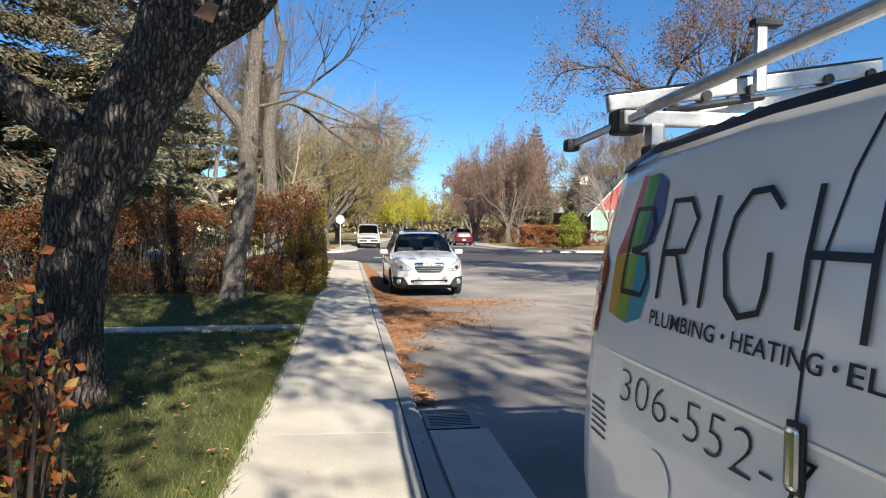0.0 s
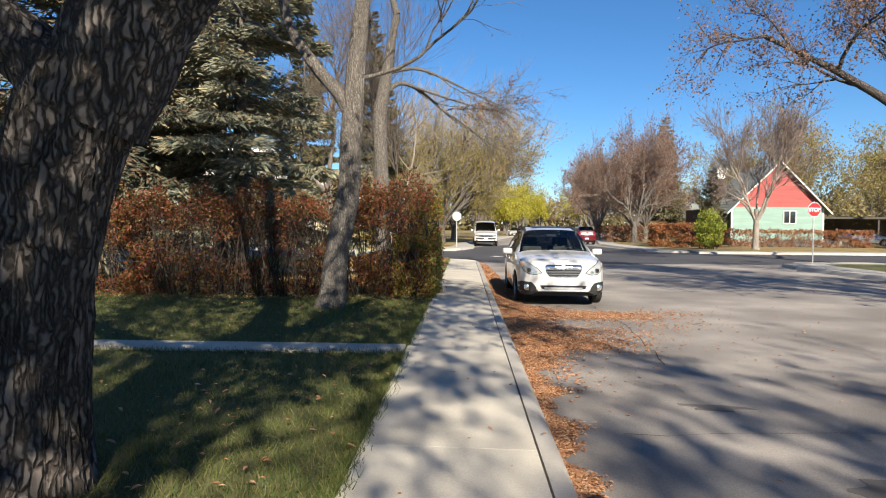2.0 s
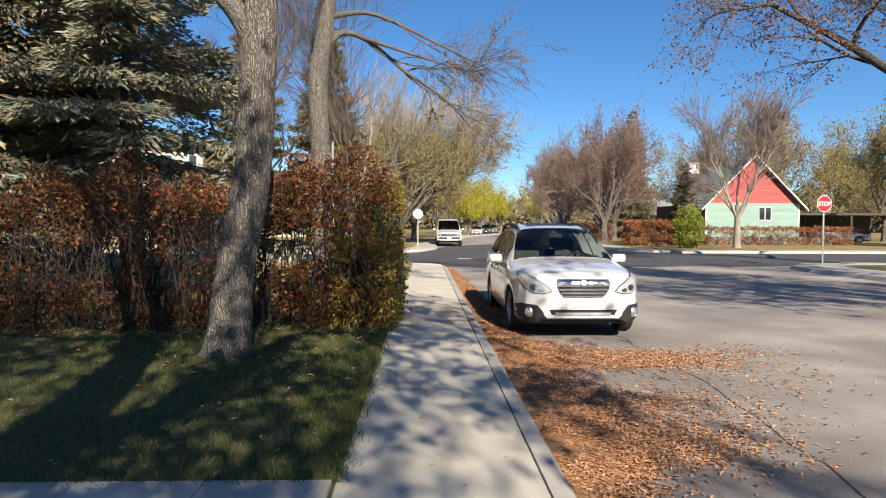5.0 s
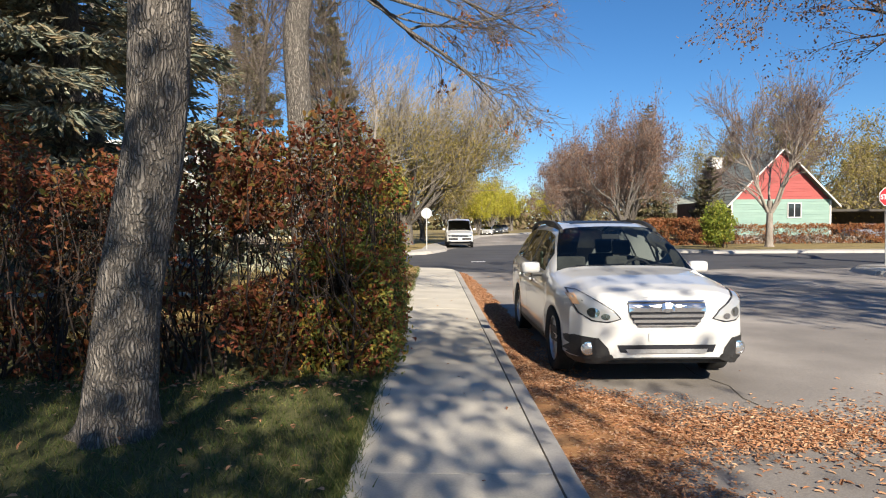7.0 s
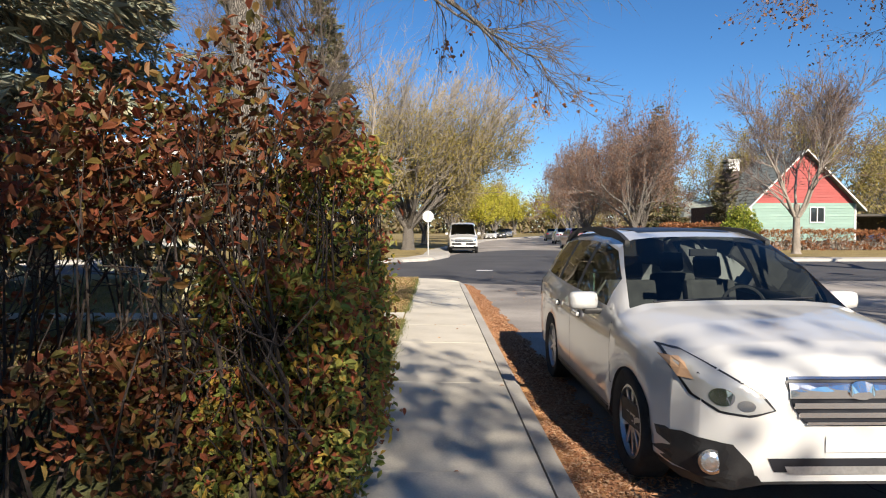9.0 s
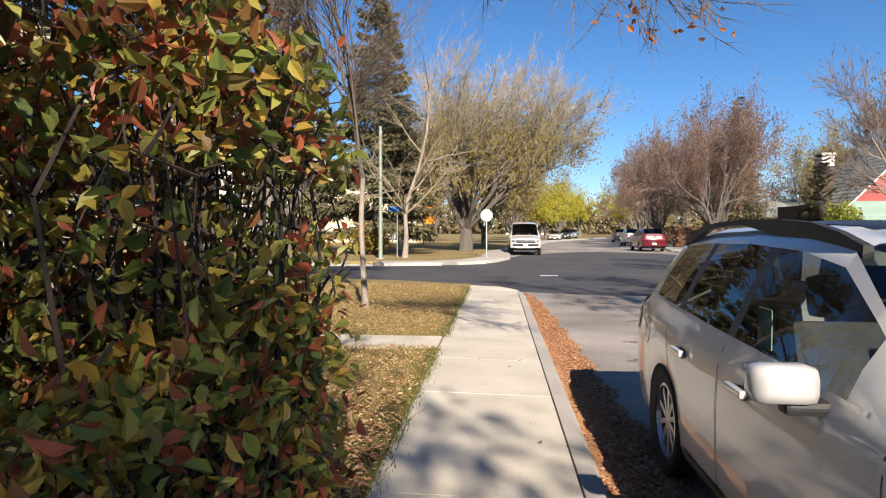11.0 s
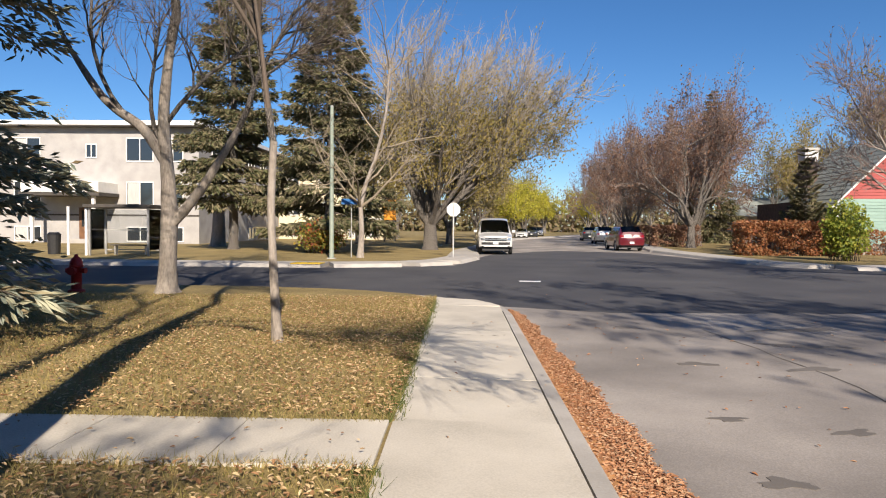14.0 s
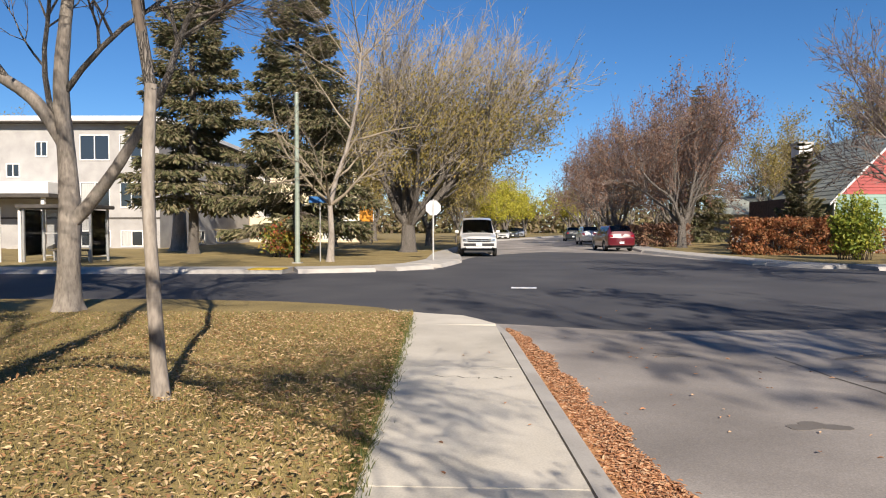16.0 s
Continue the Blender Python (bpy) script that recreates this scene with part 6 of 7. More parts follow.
M_GREEN_SIDING = mat("green_siding", [(0.2, 0.31, 0.27), (0.25, 0.37, 0.32)], 2, 40, 0.7, bump=0.2, stretch=(0.3, 1, 1), bump_dist=0.004, rand=0.05)
M_SHINGLE = mat("grey_green_shingles", [(0.2, 0.225, 0.2), (0.3, 0.32, 0.29)], 3, 30, 0.9, bump=0.5, rand=0.15, bump_dist=0.01)
M_DARK_ROOF = mat("dark_roof_edge", [(0.05, 0.045, 0.04), (0.09, 0.08, 0.07)], 3, 40, 0.85, bump=0.2)
M_PANE = plain("building_pane", (0.025, 0.03, 0.035), 0.05, 0.0, 1.0)
M_CURTAIN = mat("pale_curtain", [(0.35, 0.36, 0.35), (0.5, 0.5, 0.48)], 3, 20, 0.9, bump=0.2, stretch=(6, 1, 0.4))
M_POLE = mat("pale_green_pole", [(0.22, 0.27, 0.22), (0.32, 0.36, 0.3)], 3, 30, 0.6, 0.2, bump=0.1)
M_SIGN_RED = plain("stop_sign_red", (0.45, 0.02, 0.025), 0.4)
M_SIGN_WHITE = plain("sign_white", (0.8, 0.8, 0.8), 0.4)
M_SIGN_BACK = mat("sign_aluminium_back", [(0.5, 0.51, 0.52), (0.6, 0.61, 0.62)], 5, 40, 0.45, 0.5, bump=0.05)
M_POST = mat("galvanised_post", [(0.38, 0.38, 0.37), (0.52, 0.52, 0.5)], 6, 60, 0.5, 0.6, bump=0.1)
M_HYDRANT = mat("red_hydrant_paint", [(0.3, 0.012, 0.015), (0.42, 0.02, 0.02)], 8, 60, 0.45, bump=0.2, bump_dist=0.004)
M_FENCE = mat("white_fence_board", [(0.62, 0.6, 0.55), (0.74, 0.72, 0.67)], 3, 40, 0.7, bump=0.15, rand=0.06)
M_STONE = mat("pale_stone", [(0.34, 0.32, 0.28), (0.48, 0.46, 0.42)], 5, 50, 0.9, bump=0.4, rand=0.1)
M_BRICK = mat("dark_brick", [(0.06, 0.045, 0.04), (0.12, 0.085, 0.07)], 6, 40, 0.9)
M_ORANGE = plain("orange_panel", (0.7, 0.28, 0.02), 0.5)
M_BLUE = plain("blue_sign", (0.03, 0.14, 0.36), 0.4)
M_YELLOW = mat("yellow_kerb_paint", [(0.5, 0.33, 0.03), (0.62, 0.43, 0.05)], 4, 40, 0.8, bump=0.2)


def window_unit(parent, x0, x1, z0, z1, y, curtain=False, normal=-1, along="x"):
    """A framed window standing proud of a wall facing -y (or facing +x with along='y')."""
    def b(a0, a1, d0, d1, c0, c1, bevel=0.0):
        return boxed(a0, a1, d0, d1, c0, c1, bevel) if along == "x" else boxed(d0, d1, a0, a1, c0, c1, bevel)
    w = part("window", b(x0, x1, y - 0.02 * -normal if along == "y" else y - 0.02, y + 0.06 if along == "x" else y - 0.06, z0, z1), M_PANE, parent)
    d0, d1 = (y - 0.06, y + 0.04) if along == "x" else (y - 0.04, y + 0.06)
    mid = (x0 + x1) / 2
    for a0, a1, c0, c1 in ((x0 - 0.06, x1 + 0.06, z1, z1 + 0.07), (x0 - 0.06, x1 + 0.06, z0 - 0.08, z0), (x0 - 0.06, x0, z0, z1), (x1, x1 + 0.06, z0, z1), (mid - 0.03, mid + 0.03, z0, z1)):
        part("frame_bar", b(a0, a1, d0, d1, c0, c1), M_WHITE_TRIM, w)
    if curtain:
        s = y - 0.028 if along == "x" else y + 0.028
        part("curtain", b(x0 + 0.03, mid - 0.04, s - 0.003, s + 0.003, z0 + 0.03, z1 - 0.03), M_CURTAIN, w)
    return w


def apartment():
    ob = thing("apartment_building", "white three-storey apartment building with flat roof beyond the corner", "building")
    x0, x1, y0, y1, h = -62, -18.7, 64.5, 85, 8.45
    part("wall", boxed(x0, x1, y0, y1, -0.2, h), M_STUCCO, ob)
    part("roof", boxed(x0 - 0.6, x1 + 0.6, y0 - 0.7, y1 + 0.6, h, h + 0.32, 0.02), M_DARK_ROOF, ob)
    part("fascia", boxed(x0 - 0.62, x1 + 0.62, y0 - 0.74, y0 - 0.7, h + 0.1, h + 0.42), M_WHITE_TRIM, ob)
    part("fascia", boxed(x1 + 0.6, x1 + 0.64, y0 - 0.74, y1 + 0.6, h + 0.1, h + 0.42), M_WHITE_TRIM, ob)
    for i, x in enumerate((-21.3, -24.0, -32.4, -35.6, -39.5, -43, -47)):
        for r, (z0, z1) in enumerate(((0.2, 1.15), (2.85, 4.45), (6.05, 7.65))):
            window_unit(ob, x, x + 1.9 if i else x + 1.4, z0, z1, y0, (i + r) % 2 == 0)
    window_unit(ob, -27.0, -26.3, 6.3, 7.2, y0)
    window_unit(ob, -29.0, -28.2, 4.9, 5.7, y0)
    part("belt_course", boxed(x0, x1 + 0.02, y0 - 0.03, y0, 2.0, 2.12), M_DARK_ROOF, ob)
    for y in (67, 71.2, 75.5, 79):
        for z0, z1 in ((0.2, 1.15), (2.85, 4.45), (6.05, 7.65)):
            window_unit(ob, y, y + 1.5, z0, z1, x1, False, 1, "y")
    # entrance with its canopy
    part("canopy", boxed(-30.2, -24.7, y0 - 2.6, y0, 3.6, 4.35, 0.03), M_WHITE_TRIM, ob)
    part("canopy_edge", boxed(-30.3, -24.6, y0 - 2.7, y0, 3.35, 3.6, 0.02), M_DARK_ROOF, ob)
    for x in (-29.6, -25.2):
        part("canopy_post", boxed(x - 0.1, x + 0.1, y0 - 2.4, y0 - 2.2, 0, 3.4), M_WHITE_TRIM, ob)
    d = part("door", boxed(-27.6, -26.4, y0 - 0.05, y0 + 0.05, 0.3, 2.6), mat("brown_door", [(0.12, 0.06, 0.03), (0.2, 0.1, 0.05)], 4, 30, 0.5), ob)
    part("door_pane", boxed(-27.4, -26.6, y0 - 0.06, y0 - 0.04, 1.2, 2.4), M_PANE, d)
    for i in range(5):
        part("step", boxed(-28.2, -25.8, y0 - 0.35 - 0.28 * i, y0 - 0.02 - 0.28 * i, -0.1, 0.3 - 0.06 * i), M_KERB, ob)
    return ob


def cream_block():
    ob = thing("apartment_building", "cream two-storey apartment block behind spruces", "building")
    x0, x1, y0, y1, h = -34, -7.8, 86, 100, 7.7
    part("wall", boxed(x0, x1, y0, y1, -0.2, h), M_STUCCO_WARM, ob)
    part("roof", boxed(x0 - 0.5, x1 + 0.5, y0 - 0.5, y1 + 0.5, h, h + 0.35), M_DARK_ROOF, ob)
    for x in (-18, -14.6, -11.4, -9.6):
        for z0, z1 in ((0.3, 1.3), (2.6, 4.0), (5.4, 6.8)):
            window_unit(ob, x, x + 1.2, z0, z1, y0, True)
    for z in (2.3, 5.1):
        part("balcony", boxed(x1 - 1.6, x1 + 1.2, y0 - 0.2, y0 + 2.5, z - 0.15, z), M_WHITE_TRIM, ob)
        for i in range(9):
            part("baluster", boxed(x1 + 1.14, x1 + 1.18, y0 + 0.3 * i - 0.1, y0 + 0.3 * i - 0.06, z, z + 0.9), M_WHITE_TRIM, ob)
    return ob


def hedge_side_house():
    ob = thing("house", "white-walled house glimpsed behind the hedge and spruces", "house")
    x0, x1, y0, y1, h = -33, -11.6, 25.0, 30.0, 5.6
    part("wall", boxed(x0, x1, y0, y1, -0.2, h), M_STUCCO, ob)
    bm = bmesh.new()
    prism(bm, [(x0 - 0.5, y0 - 0.6), (x1 + 0.5, y0 - 0.6), (x1 + 0.5, y1 + 0.6), (x0 - 0.5, y1 + 0.6)], h, h + 0.2)
    part("roof", bm, M_DARK_ROOF, ob)
    for x in (-14.0, -17.5, -21.5, -26):
        for z0, z1 in ((0.9, 2.1), (3.5, 4.8)):
            window_unit(ob, x, x + 1.7, z0, z1, y0, x == -19.5)
    return ob


def red_house():
    """Storey-and-a-half house: green clapboard below, red gable above."""
    ob = thing("house", "green clapboard house with red gable and white trim", "house")
    x0, x1, y0, y1, ze, za = 24.3, 32.3, 59.5, 66.5, 3.3, 7.25
    xm = (x0 + x1) / 2
    part("wall", boxed(x0, x1, y0, y1, -0.2, ze), M_GREEN_SIDING, ob)
    bm = bmesh.new()
    f = [bm.verts.new(c) for c in ((x0, y0, ze), (x1, y0, ze), (xm, y0, za - 0.1))]
    g = [bm.verts.new((v.co.x, y1, v.co.z)) for v in f]
    bm.faces.new(f)
    bm.faces.new(g[::-1])
    for i in range(3):
        j = (i + 1) % 3
        bm.faces.new((f[j], f[i], g[i], g[j]))
    part("gable", bm, M_RED_SIDING, ob)
    # clapboards
    z = 0.35
    while z < za - 0.5:
        if z < ze:
            a, b = x0 - 0.01, x1 + 0.01
        else:
            q = (z + 0.2 - ze) / (za - ze)
            a, b = x0 + (xm - x0) * q, x1 - (x1 - xm) * q
        bm = bmesh.new()
        v = [bm.verts.new(c) for c in ((a, y0 - 0.035, z), (b, y0 - 0.035, z), (b, y0 - 0.006, z + 0.2), (a, y0 - 0.006, z + 0.2), (a, y0 - 0.001, z), (b, y0 - 0.001, z))]
        bm.faces.new((v[0], v[1], v[2], v[3]))
        bm.faces.new((v[4], v[5], v[1], v[0]))
        part("clapboard", bm, M_GREEN_SIDING if z < ze else M_RED_SIDING, ob)
        z += 0.205
    # roof slopes with shingle courses
    for s in (-1, 1):
        xe = xm + s * (x1 - xm + 0.55)
        zl = ze - 0.5
        n = 16
        for i in range(n):
            bm = bmesh.new()
            q0, q1 = i / n, (i + 1) / n
            def at(q, lift):
                return (xe + (xm - xe) * q, zl + (za + 0.12 - zl) * q + lift)
            (xa, zaa), (xb, zbb) = at(q0, 0.05), at(q1, 0.02)
            vs = [bm.verts.new(c) for c in ((xa, y0 - 0.5, zaa), (xa, y1 + 0.4, zaa), (xb, y1 + 0.4, zbb), (xb, y0 - 0.5, zbb), (xa, y0 - 0.5, zaa - 0.05), (xa, y1 + 0.4, zaa - 0.05))]
            bm.faces.new(vs[:4])
            bm.faces.new((vs[4], vs[5], vs[1], vs[0]))
            part("shingle_course", bm, M_SHINGLE, ob)
        bm = bmesh.new()
        a, b = Vector((xe, y0 - 0.52, zl - 0.06)), Vector((xm, y0 - 0.52, za + 0.08))
        up, back = Vector((0, 0, 0.24)), Vector((0, 0.06, 0))
        vs = [bm.verts.new(c) for c in (a, b, b + up * 0.6, a + up * 0.6, a + back, b + back, b + back + up * 0.6, a + back + up * 0.6)]
        for q in ((0, 1, 2, 3), (7, 6, 5, 4), (0, 4, 5, 1), (3, 2, 6, 7), (0, 3, 7, 4), (1, 5, 6, 2)):
            bm.faces.new([vs[i] for i in q])
        part("bargeboard", bm, M_WHITE_TRIM, ob)
    window_unit(ob, 28.85, 29.85, 2.0, 3.05, y0 - 0.03)
    part("corner_board", boxed(x0 - 0.04, x0 + 0.1, y0 - 0.05, y0 + 0.1, -0.1, ze), M_WHITE_TRIM, ob)
    part("corner_board", boxed(x1 - 0.1, x1 + 0.04, y0 - 0.05, y0 + 0.1, -0.1, ze), M_WHITE_TRIM, ob)
    part("chimney_stack", boxed(25.02, 25.88, 64.72, 65.68, -0.2, 6.3), M_BRICK, ob)
    c = part("chimney", boxed(25.0, 25.9, 64.7, 65.7, 6.3, 7.1), M_WHITE_TRIM, ob)
    part("chimney_cap", boxed(24.92, 25.98, 64.62, 65.78, 7.1, 7.28), M_STONE, c)
    part("side_bay", boxed(23.2, 24.3, 63, 68, -0.2, 3.3), M_BRICK, ob)
    return ob


apartment()
cream_block()
hedge_side_house()
red_house()

far_house = thing("house", "low bungalow with pale roof far down the street", "house")
part("wall", boxed(30, 40, 86, 95, -0.2, 2.9), M_STUCCO, far_house)
bm = bmesh.new()
for s in (-1, 1):
    vs = [bm.verts.new(c) for c in ((29.2, 90.5 + s * 5.2, 2.8), (40.8, 90.5 + s * 5.2, 2.8), (38.5, 90.5, 4.9), (31.5, 90.5, 4.9))]
    bm.faces.new(vs)
for a, b in ((29.2, 31.5), (40.8, 38.5)):
    bm.faces.new([bm.verts.new(c) for c in ((a, 85.3, 2.8), (a, 95.7, 2.8), (b, 90.5, 4.9))])
part("roof", bm, M_SHINGLE, far_house)
window_unit(far_house, 31.5, 33.2, 0.9, 2.2, 86)
carport = thing("carport", "dark open carport beside the driveway", "carport")
part("roof", boxed(34.5, 46, 64, 70, 2.5, 2.7), M_DARK_ROOF, carport)
for x in (34.7, 40, 45.8):
    part("post", boxed(x - 0.08, x + 0.08, 64.1, 64.26, 0, 2.5), M_DARK_ROOF, carport)
part("back_wall", boxed(34.5, 46, 69.9, 70, 0, 2.5), M_DARK_ROOF, carport)
fence = thing("fence", "white board fence beside the driveway", "fence")
for i in range(40):
    part("board", boxed(40.5 + 0.42 * i, 40.9 + 0.42 * i, 57.0, 57.04, 0.05, 1.75), M_FENCE, fence)
for i in range(8):
    part("post", boxed(40.4 + 2.4 * i, 40.52 + 2.4 * i, 57.05, 57.17, 0, 1.85), M_FENCE, fence)
low_wall = thing("garden_wall", "low pale stone wall behind the orange hedge", "wall")
for i in range(22):
    part("stone", boxed(22.6 + 0.46 * i, 23.04 + 0.46 * i, 55.6, 55.9, -0.05, 0.55 + 0.07 * (i % 3), 0.03), M_STONE, low_wall)

# ---- street furniture ----


def octagon(r):
    return [(r * math.cos(radians(22.5 + 45 * i)), r * math.sin(radians(22.5 + 45 * i))) for i in range(8)]


def stop_sign(at, turn, label, r=0.33, height=2.35, word=True):
    """Front faces local -y."""
    ob = thing("stop_sign", label, "sign", "stop signs", at=Matrix.Translation(at) @ Matrix.Rotation(radians(turn), 4, "Z"))
    part("post", boxed(-0.03, 0.03, -0.012, 0.012, 0, height + r + 0.02, 0.004), M_POST, ob)

    def plate(r0, y0, y1, m, name, parent):
        bm = bmesh.new()
        f = [bm.verts.new((x, y0, height + z)) for x, z in octagon(r0)]
        g = [bm.verts.new((x, y1, height + z)) for x, z in octagon(r0)]
        bm.faces.new(f)
        bm.faces.new(g[::-1])
        for i in range(8):
            j = (i + 1) % 8
            bm.faces.new((f[j], f[i], g[i], g[j]))
        return part(name, bm, m, parent)
    p = plate(r, -0.03, -0.022, M_SIGN_BACK, "sign_plate", ob)
    plate(r * 0.985, -0.034, -0.031, M_SIGN_WHITE, "border", p)
    plate(r * 0.93, -0.038, -0.035, M_SIGN_RED, "sign_face", p)
    if word:
        cu = bpy.data.curves.new("word", "FONT")
        cu.body, cu.size, cu.align_x, cu.offset = "STOP", r * 0.68, "CENTER", 0.006
        o = bpy.data.objects.new("word", cu)
        scene.collection.objects.link(o)
        bpy.context.view_layer.update()
        me = bpy.data.meshes.new_from_object(o.evaluated_get(bpy.context.evaluated_depsgraph_get()))
        bpy.data.objects.remove(o)
        me.materials.clear()
        me.materials.append(M_SIGN_WHITE)
        for v in me.vertices:
            v.co = Vector((v.co.x, -0.042, height - r * 0.24 + v.co.y))
        mesh_part("word", me, p)
    for z in (height + 0.1, height - 0.1):
        part("bolt", rodded(((0, -0.045, z), (0, 0.02, z), 0.012)), M_POST, p)
    return ob


stop_sign((15.7, 29.8, -0.02), 8, "red octagonal stop sign on a metal post", height=2.33)
stop_sign((0.12, 47.2, -0.02), 180, "back of an octagonal sign on a pale post", height=2.2, word=False)


def hydrant(at):
    ob = thing("fire_hydrant", "red fire hydrant at the edge of the dry lawn", "hydrant", at=at)

    def turned(name, outline, parent=ob):
        bm = lathe(bmesh.new(), [(r, z) for r, z in outline], 20)
        bmesh.ops.rotate(bm, verts=bm.verts[:], matrix=Matrix.Rotation(radians(-90), 3, "Y"))
        return part(name, bm, M_HYDRANT, parent, smooth=True)
    turned("base", [(0.001, 0), (0.16, 0), (0.16, 0.05), (0.11, 0.07)])
    turned("barrel", [(0.1, 0.06), (0.1, 0.5), (0.13, 0.51), (0.13, 0.55), (0.1, 0.56)])
    turned("bonnet", [(0.12, 0.56), (0.12, 0.6), (0.09, 0.68), (0.04, 0.72), (0.03, 0.76), (0.001, 0.77)])
    for a, r in ((-90, 0.07), (0, 0.05), (180, 0.05)):
        d = Vector((math.cos(radians(a)), math.sin(radians(a)), 0))
        part("outlet", rodded((d * 0.08 + Vector((0, 0, 0.44)), d * 0.17 + Vector((0, 0, 0.44)), r), sides=14), M_HYDRANT, ob)
        part("outlet_cap", rodded((d * 0.17 + Vector((0, 0, 0.44)), d * 0.195 + Vector((0, 0, 0.44)), r * 1.2), sides=8), M_HYDRANT, ob)
    return ob


hydrant((-7.25, 30.5, 0.0))

lamp_pole = thing("utility_pole", "slim pale green metal pole on the corner lawn", "pole", at=(-5.0, 44.9, 0))
part("shaft", rodded(((0, 0, 0), (0, 0, 6.4), 0.1, 0.075), sides=14), M_POLE, lamp_pole)
part("base_plate", boxed(-0.17, 0.17, -0.17, 0.17, 0, 0.04), M_POST, lamp_pole)
part("pole_cap", rodded(((0, 0, 6.4), (0, 0, 6.43), 0.082), sides=14), M_POST, lamp_pole)
blue = thing("street_sign", "small blue sign on a thin post beside the pole", "sign", at=(-4.4, 46.3, 0))
part("post", rodded(((0, 0, 0), (0, 0, 2.7), 0.025)), M_POST, blue)
part("sign_plate", boxed(-0.45, 0.45, -0.04, -0.03, 2.35, 2.6, 0.005), M_BLUE, blue)
orange = thing("play_slide", "orange panel of a play structure beside the cream building", "playground", at=(-6.2, 78, 0))
part("panel", boxed(-0.6, 0.6, -0.06, 0.06, 2.0, 3.9, 0.03), M_ORANGE, orange)
for x in (-0.5, 0.5):
    part("post", boxed(x - 0.06, x + 0.06, 0.06, 0.18, 0, 3.9), M_DARK_ROOF, orange)


def bus_shelter():
    ob = thing("bus_shelter", "glass bus shelter with dark metal frame beside the street", "bus shelter", at=(-14.5, 46.2, 0))
    for x in (-1.3, 1.3):
        for y in (-0.6, 0.7):
            part("post", boxed(x - 0.04, x + 0.04, y - 0.04, y + 0.04, 0, 2.1), M_POST, ob)
    part("roof", boxed(-1.5, 1.5, -0.8, 0.9, 2.1, 2.25, 0.03), M_DARK_ROOF, ob)
    for x0, x1 in ((-1.24, -0.42), (-0.4, 0.4), (0.42, 1.24)):
        p = part("pane", boxed(x0, x1, 0.69, 0.7, 0.25, 2.05), M_CLEAR, ob)
        p.visible_shadow = False
    for x in (-1.3, 1.3):
        p = part("pane", boxed(x - 0.005, x + 0.005, -0.5, 0.6, 0.25, 2.05), M_CLEAR, ob)
        p.visible_shadow = False
    part("bench", boxed(-0.9, 0.9, 0.3, 0.62, 0.42, 0.47, 0.01), M_DARK_ROOF, ob)
    for x in (-0.7, 0.7):
        part("bench_leg", boxed(x - 0.03, x + 0.03, 0.35, 0.55, 0, 0.42), M_POST, ob)
    for z in (0.2, 1.1):
        part("crossbar", boxed(-1.3, 1.3, 0.66, 0.69, z, z + 0.05), M_POST, ob)
    return ob


bus_shelter()
for x in (-16.75, -15.95):
    p = thing("bollard", "white post beside the bus shelter", "post", "white posts", at=(x, 45.6, 0))
    part("shaft", rodded(((0, 0, 0), (0, 0, 2.1), 0.06), sides=12), M_WHITE_TRIM, p)
    part("cap", rodded(((0, 0, 2.1), (0, 0, 2.14), 0.07), sides=12), M_WHITE_TRIM, p)
bin_ = thing("litter_bin", "dark bin beside the bus shelter", "bin", at=(-17.9, 46.4, 0))
part("body", rodded(((0, 0, 0), (0, 0, 0.9), 0.25, 0.28), sides=16), M_CLAD, bin_)
part("lid", rodded(((0, 0, 0.9), (0, 0, 1.0), 0.29, 0.2), sides=16), M_DARKMETAL, bin_)
part_y = tagged(part("kerb_paint", boxed(-5.7, -4.6, 40.9, 41.7, 0.0, 0.03), M_YELLOW), "yellow painted stretch of far kerb", "marking", kind="structure")
tagged(part("road_mark", prism(bmesh.new(), [(2.1, 35.8), (2.7, 35.75), (2.75, 36.05), (2.15, 36.1)], ROAD, ROAD + 0.009), M_SIGN_WHITE), "worn white paint mark on asphalt", "marking", kind="structure")

# storm drain grate in the gutter
grate = thing("drain_grate", "rusty iron storm drain grate set in the gutter", "grate", at=(1.5, 4.45, ROAD))
part("frame", box(box(box(boxed(-0.14, 0.3, -0.28, -0.24, -0.02, 0.012), -0.14, 0.3, 0.24, 0.28, -0.02, 0.012), -0.14, -0.1, -0.24, 0.24, -0.02, 0.012), 0.26, 0.3, -0.24, 0.24, -0.02, 0.012), M_DARKMETAL, grate)
# no hollow: a flat black sheet paints the shade below the bars
part("pit", boxed(-0.1, 0.26, -0.24, 0.24, 0.001, 0.003), M_INK, grate)
for i in range(11):
    part("bar", boxed(-0.1, 0.26, -0.235 + 0.044 * i, -0.21 + 0.044 * i, 0.002, 0.011), M_DARKMETAL, grate)
tagged(part("drain_apron", prism(bmesh.new(), [(1.37, 2.6), (1.86, 2.6), (1.86, 4.15), (1.37, 4.15)], ROAD - 0.05, ROAD + 0.006), M_CONCRETE), "concrete apron beside the storm drain", "pavement", kind="structure")

# ---- hedge and shrubs ----


